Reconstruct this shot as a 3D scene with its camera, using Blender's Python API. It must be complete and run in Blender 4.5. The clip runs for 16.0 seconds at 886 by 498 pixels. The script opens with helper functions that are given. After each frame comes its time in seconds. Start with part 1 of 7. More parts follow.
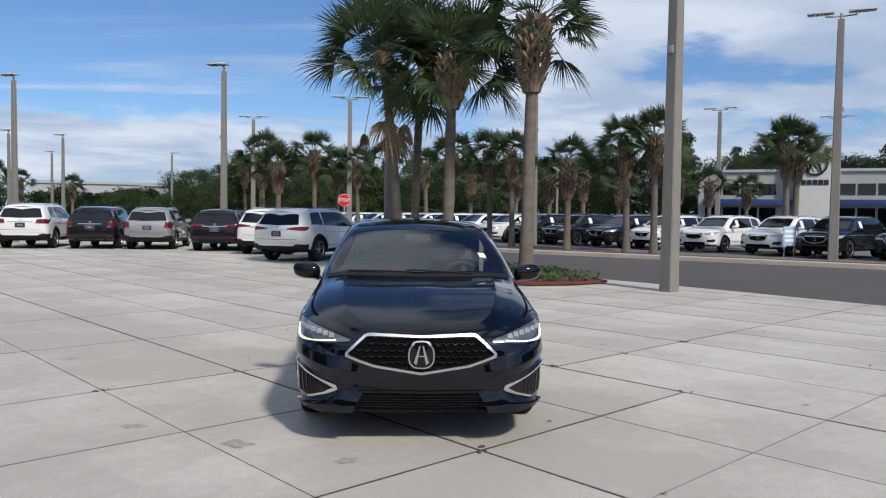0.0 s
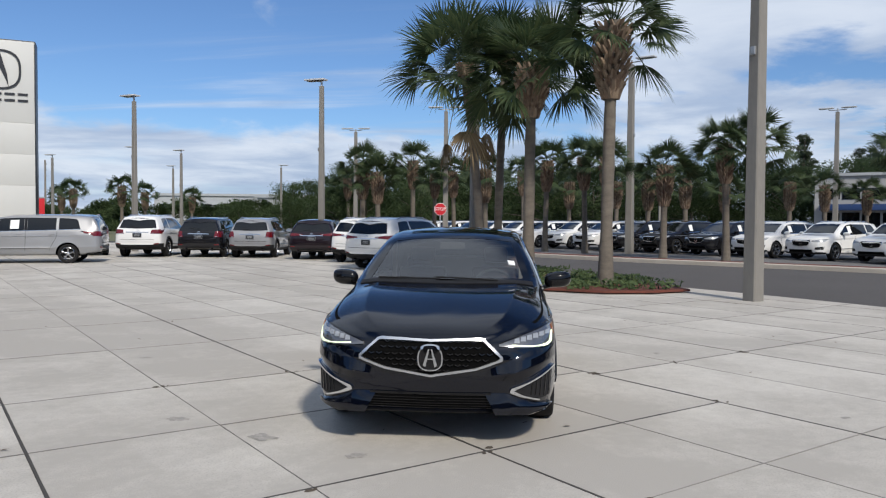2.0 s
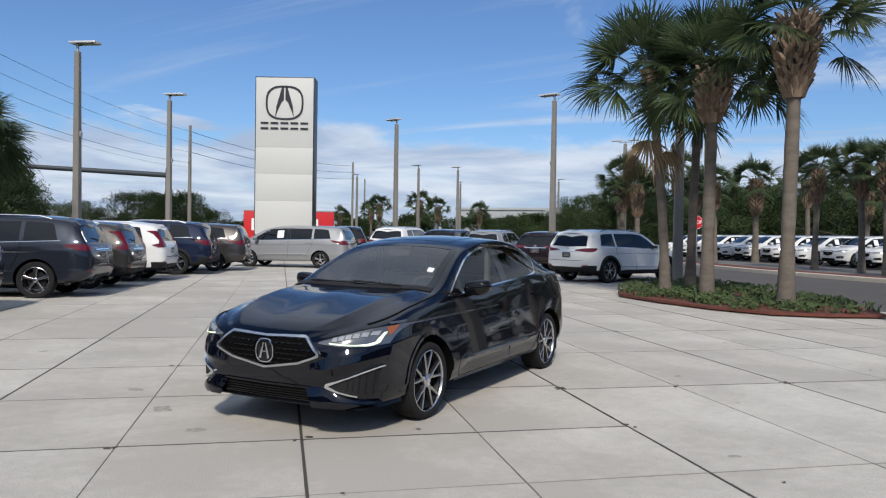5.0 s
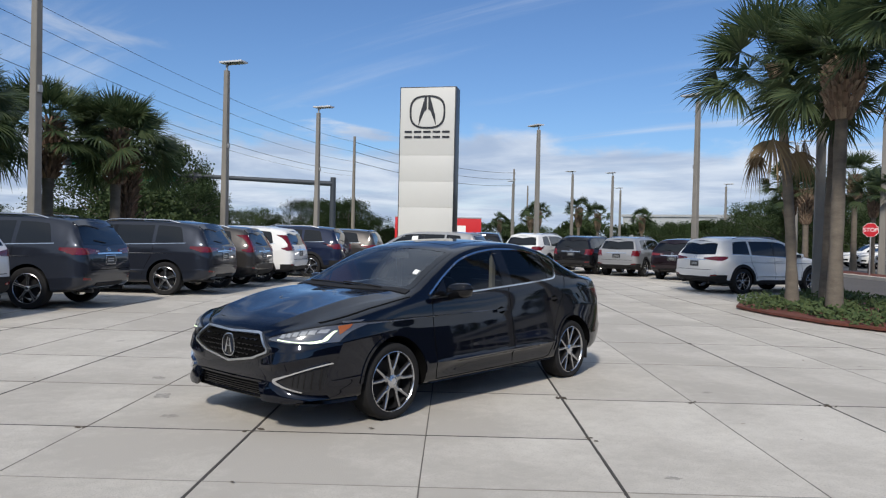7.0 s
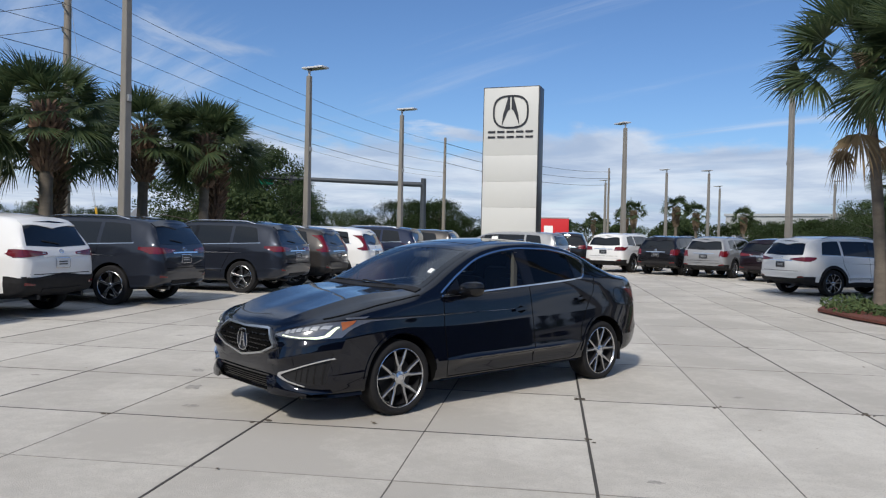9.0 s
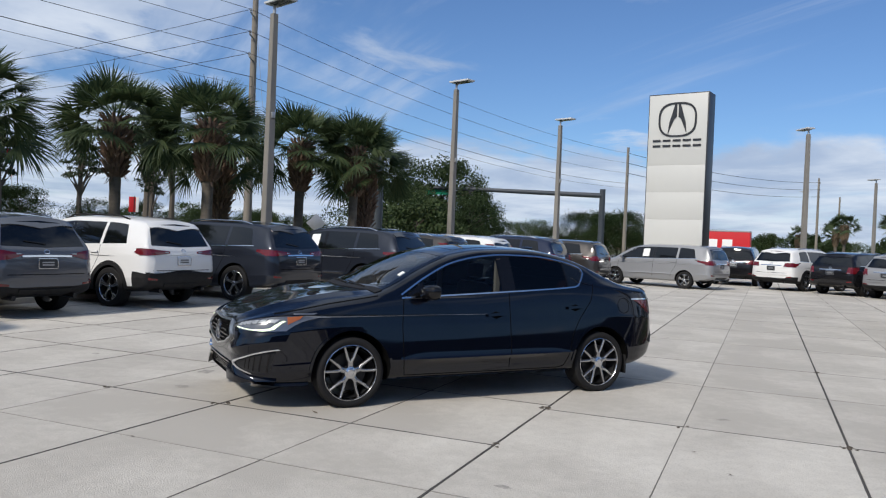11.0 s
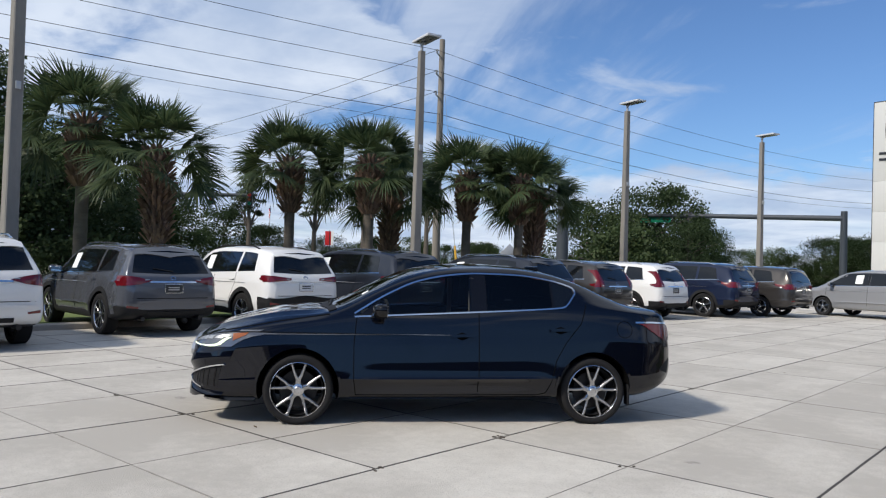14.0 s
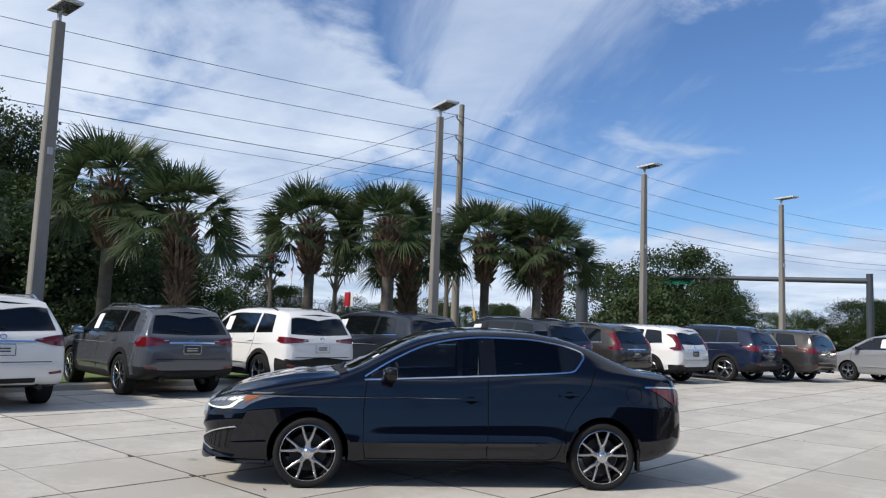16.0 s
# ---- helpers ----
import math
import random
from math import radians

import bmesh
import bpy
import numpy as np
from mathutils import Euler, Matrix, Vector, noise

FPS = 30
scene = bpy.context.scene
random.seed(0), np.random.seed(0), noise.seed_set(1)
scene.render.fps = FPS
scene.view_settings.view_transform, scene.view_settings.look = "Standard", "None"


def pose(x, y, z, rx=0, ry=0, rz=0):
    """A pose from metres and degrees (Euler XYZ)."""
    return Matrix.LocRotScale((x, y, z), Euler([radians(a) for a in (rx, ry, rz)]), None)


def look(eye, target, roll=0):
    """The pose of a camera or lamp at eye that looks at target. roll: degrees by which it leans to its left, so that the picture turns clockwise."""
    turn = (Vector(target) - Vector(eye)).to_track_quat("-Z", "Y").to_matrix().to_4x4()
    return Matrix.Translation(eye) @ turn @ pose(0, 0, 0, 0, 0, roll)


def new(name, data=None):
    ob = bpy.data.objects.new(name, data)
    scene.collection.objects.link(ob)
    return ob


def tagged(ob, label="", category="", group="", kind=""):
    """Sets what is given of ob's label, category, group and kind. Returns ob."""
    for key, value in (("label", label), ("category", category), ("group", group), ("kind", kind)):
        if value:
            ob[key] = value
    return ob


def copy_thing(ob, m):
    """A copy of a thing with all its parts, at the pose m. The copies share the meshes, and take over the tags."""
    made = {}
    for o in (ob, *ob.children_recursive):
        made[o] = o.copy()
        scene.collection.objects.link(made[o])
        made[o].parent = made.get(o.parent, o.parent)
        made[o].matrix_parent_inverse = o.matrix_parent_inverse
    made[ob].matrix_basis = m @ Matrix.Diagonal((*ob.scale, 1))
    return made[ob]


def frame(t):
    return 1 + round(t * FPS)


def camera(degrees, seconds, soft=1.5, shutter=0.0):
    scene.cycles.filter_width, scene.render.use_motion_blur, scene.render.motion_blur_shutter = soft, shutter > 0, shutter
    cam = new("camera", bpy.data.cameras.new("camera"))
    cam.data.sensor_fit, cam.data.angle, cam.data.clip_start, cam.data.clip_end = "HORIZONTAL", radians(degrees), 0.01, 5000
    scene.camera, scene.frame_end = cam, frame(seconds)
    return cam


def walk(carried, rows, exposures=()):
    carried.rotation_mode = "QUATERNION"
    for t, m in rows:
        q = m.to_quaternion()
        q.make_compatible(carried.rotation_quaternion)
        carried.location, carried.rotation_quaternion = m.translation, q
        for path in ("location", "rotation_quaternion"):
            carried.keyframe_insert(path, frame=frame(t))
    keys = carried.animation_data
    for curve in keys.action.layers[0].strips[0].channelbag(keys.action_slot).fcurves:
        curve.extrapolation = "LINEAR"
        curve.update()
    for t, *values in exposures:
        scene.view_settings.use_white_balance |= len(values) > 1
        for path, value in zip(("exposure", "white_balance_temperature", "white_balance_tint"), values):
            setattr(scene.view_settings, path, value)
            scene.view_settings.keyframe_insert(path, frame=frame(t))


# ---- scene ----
cam = camera(60.6, 16.0, soft=1.2)
PATH = [
    (0, (-0.115, -7.029, 1.462), (-0.013, -5.034, 1.376), 0.8),
    (0.5, (-0.005, -7.076, 1.474), (0.026, -5.078, 1.393), 0.8),
    (1, (0.023, -7.11, 1.471), (-0.007, -5.112, 1.395), 0.6),
    (1.5, (0.113, -7.104, 1.465), (0.018, -5.107, 1.393), 0.5),
    (2, (0.517, -7.233, 1.473), (0.34, -5.242, 1.406), 0.4),
    (2.5, (1.022, -7.242, 1.457), (0.744, -5.262, 1.391), 0.5),
    (3, (1.606, -7.257, 1.464), (1.213, -5.297, 1.402), 0.6),
    (3.5, (2.161, -7.189, 1.457), (1.644, -5.258, 1.4), 0.8),
    (4, (2.708, -7.049, 1.467), (2.05, -5.161, 1.418), 0.9),
    (4.5, (3.23, -6.867, 1.461), (2.428, -5.035, 1.418), 0.9),
    (4.7, (3.426, -6.755, 1.461), (2.569, -4.949, 1.419), 0.9),
    (6.8, (5.0, -5.727, 1.454), (3.715, -4.195, 1.425), 1.2),
    (7, (5.036, -5.66, 1.45), (3.73, -4.146, 1.42), 1.3),
    (7.5, (5.095, -5.578, 1.466), (3.75, -4.099, 1.432), 1.3),
    (8, (5.156, -5.528, 1.468), (3.774, -4.083, 1.432), 1.1),
    (8.2, (5.197, -5.482, 1.463), (3.798, -4.052, 1.426), 1.1),
    (10.3, (6.525, -4.296, 1.452), (4.841, -3.217, 1.427), 2.1),
    (10.5, (6.64, -4.102, 1.467), (4.926, -3.072, 1.442), 2.3),
    (11, (6.959, -3.635, 1.466), (5.177, -2.728, 1.444), 2.4),
    (11.5, (7.178, -3.134, 1.447), (5.337, -2.353, 1.429), 2.3),
    (12, (7.349, -2.622, 1.442), (5.461, -1.964, 1.431), 2.2),
    (12.5, (7.466, -2.148, 1.434), (5.542, -1.6, 1.429), 2.1),
    (13, (7.495, -1.705, 1.438), (5.545, -1.258, 1.44), 2.1),
    (13.5, (7.584, -1.382, 1.44), (5.619, -1.011, 1.453), 2.0),
    (14, (7.534, -1.184, 1.428), (5.56, -0.871, 1.468), 1.8),
    (14.5, (7.668, -1.043, 1.436), (5.689, -0.765, 1.518), 1.7),
    (15, (7.686, -1.045, 1.455), (5.707, -0.786, 1.589), 1.7),
    (15.5, (7.684, -1.09, 1.458), (5.708, -0.837, 1.638), 1.9),
    (16, (7.688, -1.101, 1.458), (5.713, -0.85, 1.656), 2.1),
]
walk(cam, [(t, look(eye, target, roll)) for t, eye, target, roll in PATH], ((0, 0), (12.5, 0), (14, 0.14), (16, 0.2)))

# ---------------------------------------------------------------- light
SUN_DIR = Vector((0.50, -0.98, 1.0)).normalized()
world = bpy.data.worlds.new("sky")
scene.world = world
world.use_nodes = True


def nd(tree, kind, **vals):
    n = tree.nodes.new(kind)
    for k, v in vals.items():
        n.inputs[k].default_value = v
    return n


def build_sky(strength):
    t = world.node_tree
    t.nodes.clear()
    L = t.links.new
    out = t.nodes.new("ShaderNodeOutputWorld")
    bg = t.nodes.new("ShaderNodeBackground")
    sky = t.nodes.new("ShaderNodeTexSky")
    sky.sky_type = "NISHITA"
    sky.sun_disc = False
    sky.sun_elevation = math.asin(SUN_DIR.z)
    sky.sun_rotation = math.atan2(SUN_DIR.x, SUN_DIR.y)
    sky.air_density = 1.0
    sky.dust_density = 0.3
    sky.ozone_density = 3.0
    tc = t.nodes.new("ShaderNodeTexCoord")
    sep = t.nodes.new("ShaderNodeSeparateXYZ")
    L(tc.outputs["Generated"], sep.inputs[0])
    up = t.nodes.new("ShaderNodeMath")
    up.operation = "MAXIMUM"
    L(sep.outputs["Z"], up.inputs[0])
    up.inputs[1].default_value = 0.0
    den = t.nodes.new("ShaderNodeMath")
    den.operation = "ADD"
    L(up.outputs[0], den.inputs[0])
    den.inputs[1].default_value = 0.09
    flat = t.nodes.new("ShaderNodeVectorMath")
    flat.operation = "DIVIDE"
    comb = t.nodes.new("ShaderNodeCombineXYZ")
    for i in range(3):
        L(den.outputs[0], comb.inputs[i])
    L(tc.outputs["Generated"], flat.inputs[0])
    L(comb.outputs[0], flat.inputs[1])

    def layer(scale, offset, stretch, detail, lo, hi, turn, banks=()):
        mp = t.nodes.new("ShaderNodeMapping")
        mp.inputs["Location"].default_value = offset
        mp.inputs["Rotation"].default_value = (0, 0, radians(turn))
        mp.inputs["Scale"].default_value = stretch
        L(flat.outputs[0], mp.inputs[0])
        nz = nd(t, "ShaderNodeTexNoise", Scale=scale, Detail=detail, Roughness=0.58, Distortion=0.35)
        L(mp.outputs[0], nz.inputs["Vector"])
        mr = t.nodes.new("ShaderNodeMapRange")
        mr.interpolation_type = "SMOOTHSTEP"
        mr.inputs["From Min"].default_value = lo
        mr.inputs["From Max"].default_value = hi
        val = nz.outputs["Fac"]
        if banks:
            k = t.nodes.new("ShaderNodeMath")
            k.operation = "MULTIPLY_ADD"
            L(val, k.inputs[0])
            k.inputs[1].default_value, k.inputs[2].default_value = 1.9, -0.45
            val = k.outputs[0]
        for (az, el), spread, amp in banks:
            az, el = radians(az), radians(el)
            dot = t.nodes.new("ShaderNodeVectorMath")
            dot.operation = "DOT_PRODUCT"
            dot.inputs[1].default_value = (-math.sin(az) * math.cos(el), math.cos(az) * math.cos(el), math.sin(el))
            L(tc.outputs["Generated"], dot.inputs[0])
            r = t.nodes.new("ShaderNodeMapRange")
            r.interpolation_type = "SMOOTHSTEP"
            for k, v in (("From Min", math.cos(radians(spread))), ("From Max", 1.0), ("To Min", 0.0), ("To Max", amp)):
                r.inputs[k].default_value = v
            L(dot.outputs["Value"], r.inputs["Value"])
            s = t.nodes.new("ShaderNodeMath")
            s.operation = "ADD"
            L(val, s.inputs[0])
            L(r.outputs[0], s.inputs[1])
            val = s.outputs[0]
        L(val, mr.inputs["Value"])
        return mr.outputs[0]

    # the wide bank at azimuth 207 is unseen, added to brighten reflections and fill shade
    cumulus = layer(0.8, (3.1, 1.7, 0), (1, 1, 1), 12, 0.74, 0.98, 20, (((108, 17), 26, 0.48), ((93, 13), 12, 0.22), ((-24, 12), 24, 0.42), ((207, 48), 66, 0.50), ((-60, 20), 40, 0.20), ((180, 30), 60, 0.12), ((20, 62), 46, 0.50), ((55, 46), 34, 0.36), ((-8, 18), 15, 0.25)))
    cirrus = layer(0.9, (7.7, 2.2, 0), (0.35, 2.2, 1), 10, 0.70, 1.20, 62, (((76, 19), 17, 0.50), ((8, 15), 22, 0.25), ((40, 30), 30, 0.10)))
    shade = layer(0.9, (1.3, 8.7, 0), (1, 1, 1), 6, 0.35, 0.70, 0)
    # bank of cloud low over the horizon
    low = t.nodes.new("ShaderNodeMapRange")
    low.interpolation_type = "SMOOTHSTEP"
    for k, v in (("From Min", 0.03), ("From Max", 0.20), ("To Min", 1.0), ("To Max", 0.0)):
        low.inputs[k].default_value = v
    L(up.outputs[0], low.inputs["Value"])

    def add(a, b, op="ADD", clamp=True):
        m = t.nodes.new("ShaderNodeMath")
        m.operation = op
        m.use_clamp = clamp
        for i, s in enumerate((a, b)):
            if isinstance(s, float):
                m.inputs[i].default_value = s
            else:
                L(s, m.inputs[i])
        return m.outputs[0]

    c = add(cumulus, add(cirrus, 0.75, "MULTIPLY"), "MAXIMUM")
    bank = layer(0.42, (5.2, 4.1, 0), (1, 1, 1), 10, 0.28, 0.52, 0)
    # heaped tops along the bank's upper edge
    mp = t.nodes.new("ShaderNodeMapping")
    mp.inputs["Scale"].default_value = (1, 1, 2.6)
    mp.inputs["Location"].default_value = (0.6, 2.3, 0.0)
    L(tc.outputs["Generated"], mp.inputs[0])
    tops = nd(t, "ShaderNodeTexNoise", Scale=3.6, Detail=9.0, Roughness=0.56)
    L(mp.outputs[0], tops.inputs["Vector"])
    edge = add(add(tops.outputs["Fac"], 0.30, "MULTIPLY", False), up.outputs[0], "SUBTRACT", False)
    heap = t.nodes.new("ShaderNodeMapRange")
    heap.interpolation_type = "SMOOTHSTEP"
    heap.inputs["From Min"].default_value, heap.inputs["From Max"].default_value = 0.005, 0.045
    L(edge, heap.inputs["Value"])
    banked = add(heap.outputs[0], add(add(bank, 0.45, "MULTIPLY"), 0.50, "ADD"), "MULTIPLY")
    c = add(add(c, 0.92, "MULTIPLY"), banked, "MAXIMUM")
    tone = t.nodes.new("ShaderNodeMix")
    tone.data_type = "RGBA"
    tone.inputs[6].default_value = (0.40 / strength, 0.50 / strength, 0.68 / strength, 1)
    tone.inputs[7].default_value = (0.72 / strength, 0.79 / strength, 0.90 / strength, 1)
    L(shade, tone.inputs[0])
    clear = t.nodes.new("ShaderNodeMix")
    clear.data_type, clear.blend_type = "RGBA", "MULTIPLY"
    clear.inputs[0].default_value = 1.0
    clear.inputs[7].default_value = (0.80, 1.0, 1.27, 1)
    L(sky.outputs[0], clear.inputs[6])
    mix = t.nodes.new("ShaderNodeMix")
    mix.data_type = "RGBA"
    L(c, mix.inputs[0])
    L(clear.outputs[2], mix.inputs[6])
    L(tone.outputs[2], mix.inputs[7])
    L(mix.outputs[2], bg.inputs["Color"])
    bg.inputs["Strength"].default_value = strength
    L(bg.outputs[0], out.inputs["Surface"])


build_sky(0.088)
sun = new("sun", bpy.data.lights.new("sun", "SUN"))
sun.data.energy = 3.55
sun.data.angle = radians(5)
sun.data.color = (1.0, 0.93, 0.835)
sun.matrix_world = look(SUN_DIR * 50, (0, 0, 0))

# ---------------------------------------------------------------- materials
MATS = {}


def mat(name, color, rough=0.5, metal=0.0, var=0.0, scale=5.0, bump=0.0, bump_scale=60.0, coat=0.0, spec=0.5,
        color2=None, trans=0.0, ior=1.45, emit=0.0, random_obj=0.0, island=0.0, stretch=(1, 1, 1), detail=False, coat_ior=1.5, thin=0.0):
    """A surface with variation at two scales and fine relief."""
    if name in MATS:
        return MATS[name]
    m = bpy.data.materials.new(name)
    MATS[name] = m
    m.use_nodes = True
    t = m.node_tree
    L = t.links.new
    b = t.nodes["Principled BSDF"]
    c = (*color, 1)
    b.inputs["Base Color"].default_value = c
    b.inputs["Roughness"].default_value = rough
    b.inputs["Metallic"].default_value = metal
    b.inputs["Specular IOR Level"].default_value = spec
    b.inputs["Coat Weight"].default_value = coat
    b.inputs["Coat Roughness"].default_value = 0.03
    b.inputs["Coat IOR"].default_value = coat_ior
    b.inputs["IOR"].default_value = ior
    b.inputs["Transmission Weight"].default_value = trans
    if emit:
        b.inputs["Emission Color"].default_value = c
        b.inputs["Emission Strength"].default_value = emit
    if var or bump:
        tc = t.nodes.new("ShaderNodeTexCoord")
        mp = t.nodes.new("ShaderNodeMapping")
        mp.inputs["Scale"].default_value = stretch
        L(tc.outputs["Object"], mp.inputs[0])
    if var or color2 or random_obj or island:
        c2 = (*(color2 or [v * 0.6 for v in color]), 1)
        mix = t.nodes.new("ShaderNodeMix")
        mix.data_type = "RGBA"
        mix.inputs[6].default_value = c
        mix.inputs[7].default_value = c2
        fac = None
        if var:
            a = nd(t, "ShaderNodeTexNoise", Scale=scale, Detail=5.0, Roughness=0.6)
            f = nd(t, "ShaderNodeTexNoise", Scale=scale * 11, Detail=3.0, Roughness=0.6)
            L(mp.outputs[0], a.inputs["Vector"])
            L(mp.outputs[0], f.inputs["Vector"])
            s = t.nodes.new("ShaderNodeMath")
            s.operation = "MULTIPLY_ADD"
            L(f.outputs["Fac"], s.inputs[0])
            s.inputs[1].default_value = 0.45
            L(a.outputs["Fac"], s.inputs[2])
            mr = t.nodes.new("ShaderNodeMapRange")
            mr.inputs["From Min"].default_value = 0.45
            mr.inputs["From Max"].default_value = 1.05
            mr.inputs["To Max"].default_value = var
            L(s.outputs[0], mr.inputs["Value"])
            fac = mr.outputs[0]
            if detail:
                # broad weather marks and fine specks of aggregate
                big = nd(t, "ShaderNodeTexNoise", Scale=scale * 0.35, Detail=7.0, Roughness=0.65, Distortion=0.6)
                spk = nd(t, "ShaderNodeTexNoise", Scale=scale * 90, Detail=2.0, Roughness=0.7)
                geo = t.nodes.new("ShaderNodeNewGeometry")
                L(geo.outputs["Position"], big.inputs["Vector"])
                L(geo.outputs["Position"], spk.inputs["Vector"])
                for src, lo, hi, amt in ((big, 0.45, 0.70, 0.70), (spk, 0.53, 0.72, 0.75)):
                    r2 = t.nodes.new("ShaderNodeMapRange")
                    r2.inputs["From Min"].default_value, r2.inputs["From Max"].default_value, r2.inputs["To Max"].default_value = lo, hi, amt
                    L(src.outputs["Fac"], r2.inputs["Value"])
                    ad = t.nodes.new("ShaderNodeMath")
                    ad.operation = "ADD"
                    ad.use_clamp = True
                    L(fac, ad.inputs[0])
                    L(r2.outputs[0], ad.inputs[1])
                    fac = ad.outputs[0]
        for amount, kind, socket in ((random_obj, "ShaderNodeObjectInfo", "Random"), (island, "ShaderNodeNewGeometry", "Random Per Island")):
            if amount:
                oi = t.nodes.new(kind)
                s = t.nodes.new("ShaderNodeMath")
                s.operation = "MULTIPLY_ADD"
                s.use_clamp = True
                L(oi.outputs[socket], s.inputs[0])
                s.inputs[1].default_value = amount
                if fac:
                    L(fac, s.inputs[2])
                else:
                    s.inputs[2].default_value = 0
                fac = s.outputs[0]
        L(fac, mix.inputs[0])
        L(mix.outputs[2], b.inputs["Base Color"])
    if bump:
        nz = nd(t, "ShaderNodeTexNoise", Scale=bump_scale, Detail=4.0)
        L(mp.outputs[0], nz.inputs["Vector"])
        bp = t.nodes.new("ShaderNodeBump")
        bp.inputs["Strength"].default_value = bump
        bp.inputs["Distance"].default_value = 0.01
        L(nz.outputs["Fac"], bp.inputs["Height"])
        L(bp.outputs[0], b.inputs["Normal"])
    if thin:
        # blades and leaves let light through
        tl = t.nodes.new("ShaderNodeBsdfTranslucent")
        L(mix.outputs[2], tl.inputs["Color"])
        mx = t.nodes.new("ShaderNodeMixShader")
        mx.inputs[0].default_value = thin
        L(b.outputs[0], mx.inputs[1])
        L(tl.outputs[0], mx.inputs[2])
        L(mx.outputs[0], t.nodes["Material Output"].inputs["Surface"])
    return m


def tinted(name, color, rough=0.02, ior=1.85):
    """Tinted pane: a coat of reflection over a see-through tint."""
    m = bpy.data.materials.new(name)
    m.use_nodes = True
    t = m.node_tree
    t.nodes.clear()
    out = t.nodes.new("ShaderNodeOutputMaterial")
    tr = t.nodes.new("ShaderNodeBsdfTransparent")
    tr.inputs[0].default_value = (*color, 1)
    gl = t.nodes.new("ShaderNodeBsdfGlossy")
    gl.inputs["Roughness"].default_value = rough
    fr = t.nodes.new("ShaderNodeFresnel")
    fr.inputs[0].default_value = ior
    mx = t.nodes.new("ShaderNodeMixShader")
    t.links.new(fr.outputs[0], mx.inputs[0])
    t.links.new(tr.outputs[0], mx.inputs[1])
    t.links.new(gl.outputs[0], mx.inputs[2])
    t.links.new(mx.outputs[0], out.inputs[0])
    MATS[name] = m
    return m


def paint(name, color, flake=0.0, rough=0.40, coat=1.0, coat_ior=1.48):
    return mat(name, color, rough=rough, metal=flake, coat=coat, coat_ior=coat_ior, spec=0.04, var=0.18, scale=2.0, color2=[v * 0.85 for v in color])


concrete = mat("concrete", (0.635, 0.605, 0.545), 0.88, var=0.95, scale=0.8, color2=(0.415, 0.389, 0.348), bump=0.5, bump_scale=110, random_obj=0.25, spec=0.2, detail=True)
concrete_far = mat("concrete_far", (0.635, 0.605, 0.545), 0.88, var=0.95, scale=0.8, color2=(0.415, 0.389, 0.348), bump=0.4, bump_scale=90, island=0.25, spec=0.2, detail=True)
thin_fill = mat("thin_joint_fill", (0.15, 0.14, 0.125), 0.95, var=0.6, scale=3)
faint_fill = mat("faint_joint_fill", (0.27, 0.255, 0.23), 0.95, var=0.6, scale=3)
joint_fill = mat("joint_fill", (0.07, 0.065, 0.06), 0.95, var=0.6, scale=3)
asphalt = mat("asphalt", (0.078, 0.072, 0.068), 0.9, var=0.6, scale=0.35, color2=(0.112, 0.103, 0.097), bump=0.4, bump_scale=180)
kerb_concrete = mat("kerb_concrete", (0.52, 0.47, 0.40), 0.9, var=0.8, scale=1.5, color2=(0.36, 0.32, 0.27), bump=0.3)
pole_concrete = mat("pole_concrete", (0.25, 0.236, 0.212), 0.85, var=0.9, scale=1.2, color2=(0.165, 0.157, 0.143), bump=0.35, bump_scale=70, stretch=(1, 1, 0.35))
earth = mat("earth", (0.11, 0.13, 0.06), 0.95, var=0.9, scale=0.3, color2=(0.17, 0.15, 0.09))
lawn = mat("lawn", (0.10, 0.155, 0.04), 0.95, var=0.9, scale=0.9, color2=(0.16, 0.17, 0.07), bump=0.6, bump_scale=60)
mulch = mat("mulch", (0.17, 0.05, 0.035), 0.95, var=0.9, scale=6, color2=(0.08, 0.035, 0.025), bump=0.9, bump_scale=45)
shrub_leaf = mat("shrub_leaf", (0.048, 0.080, 0.032), 0.65, spec=0.3, color2=(0.095, 0.13, 0.050), island=1.0, thin=0.25)
bark = mat("palm_bark", (0.185, 0.16, 0.13), 0.95, var=0.9, scale=3, color2=(0.085, 0.072, 0.06), bump=0.8, bump_scale=22, stretch=(1, 1, 2.5))
boot = mat("palm_boot", (0.34, 0.26, 0.18), 0.9, var=0.6, scale=6, color2=(0.13, 0.085, 0.06), island=0.7)
frond_green = mat("frond_green", (0.036, 0.064, 0.031), 0.50, spec=0.4, color2=(0.105, 0.135, 0.056), island=0.9, thin=0.4)
boot_dark = mat("palm_boot_dark", (0.30, 0.20, 0.14), 0.95, var=0.6, scale=6, color2=(0.11, 0.070, 0.052), island=0.8)
frond_dry = mat("frond_dry", (0.24, 0.18, 0.10), 0.8, color2=(0.15, 0.10, 0.055), island=0.9)
oak_leaf = mat("oak_leaf", (0.022, 0.040, 0.017), 0.65, spec=0.25, color2=(0.050, 0.077, 0.028), island=1.0, thin=0.3)
oak_leaf_light = mat("oak_leaf_light", (0.027, 0.048, 0.018), 0.65, spec=0.25, color2=(0.062, 0.088, 0.032), island=1.0, thin=0.3)
pine_leaf = mat("pine_leaf", (0.026, 0.042, 0.021), 0.7, color2=(0.06, 0.08, 0.04), island=1.0, thin=0.2)
tree_bark = mat("tree_bark", (0.13, 0.11, 0.09), 0.95, var=0.8, scale=4, bump=0.6)
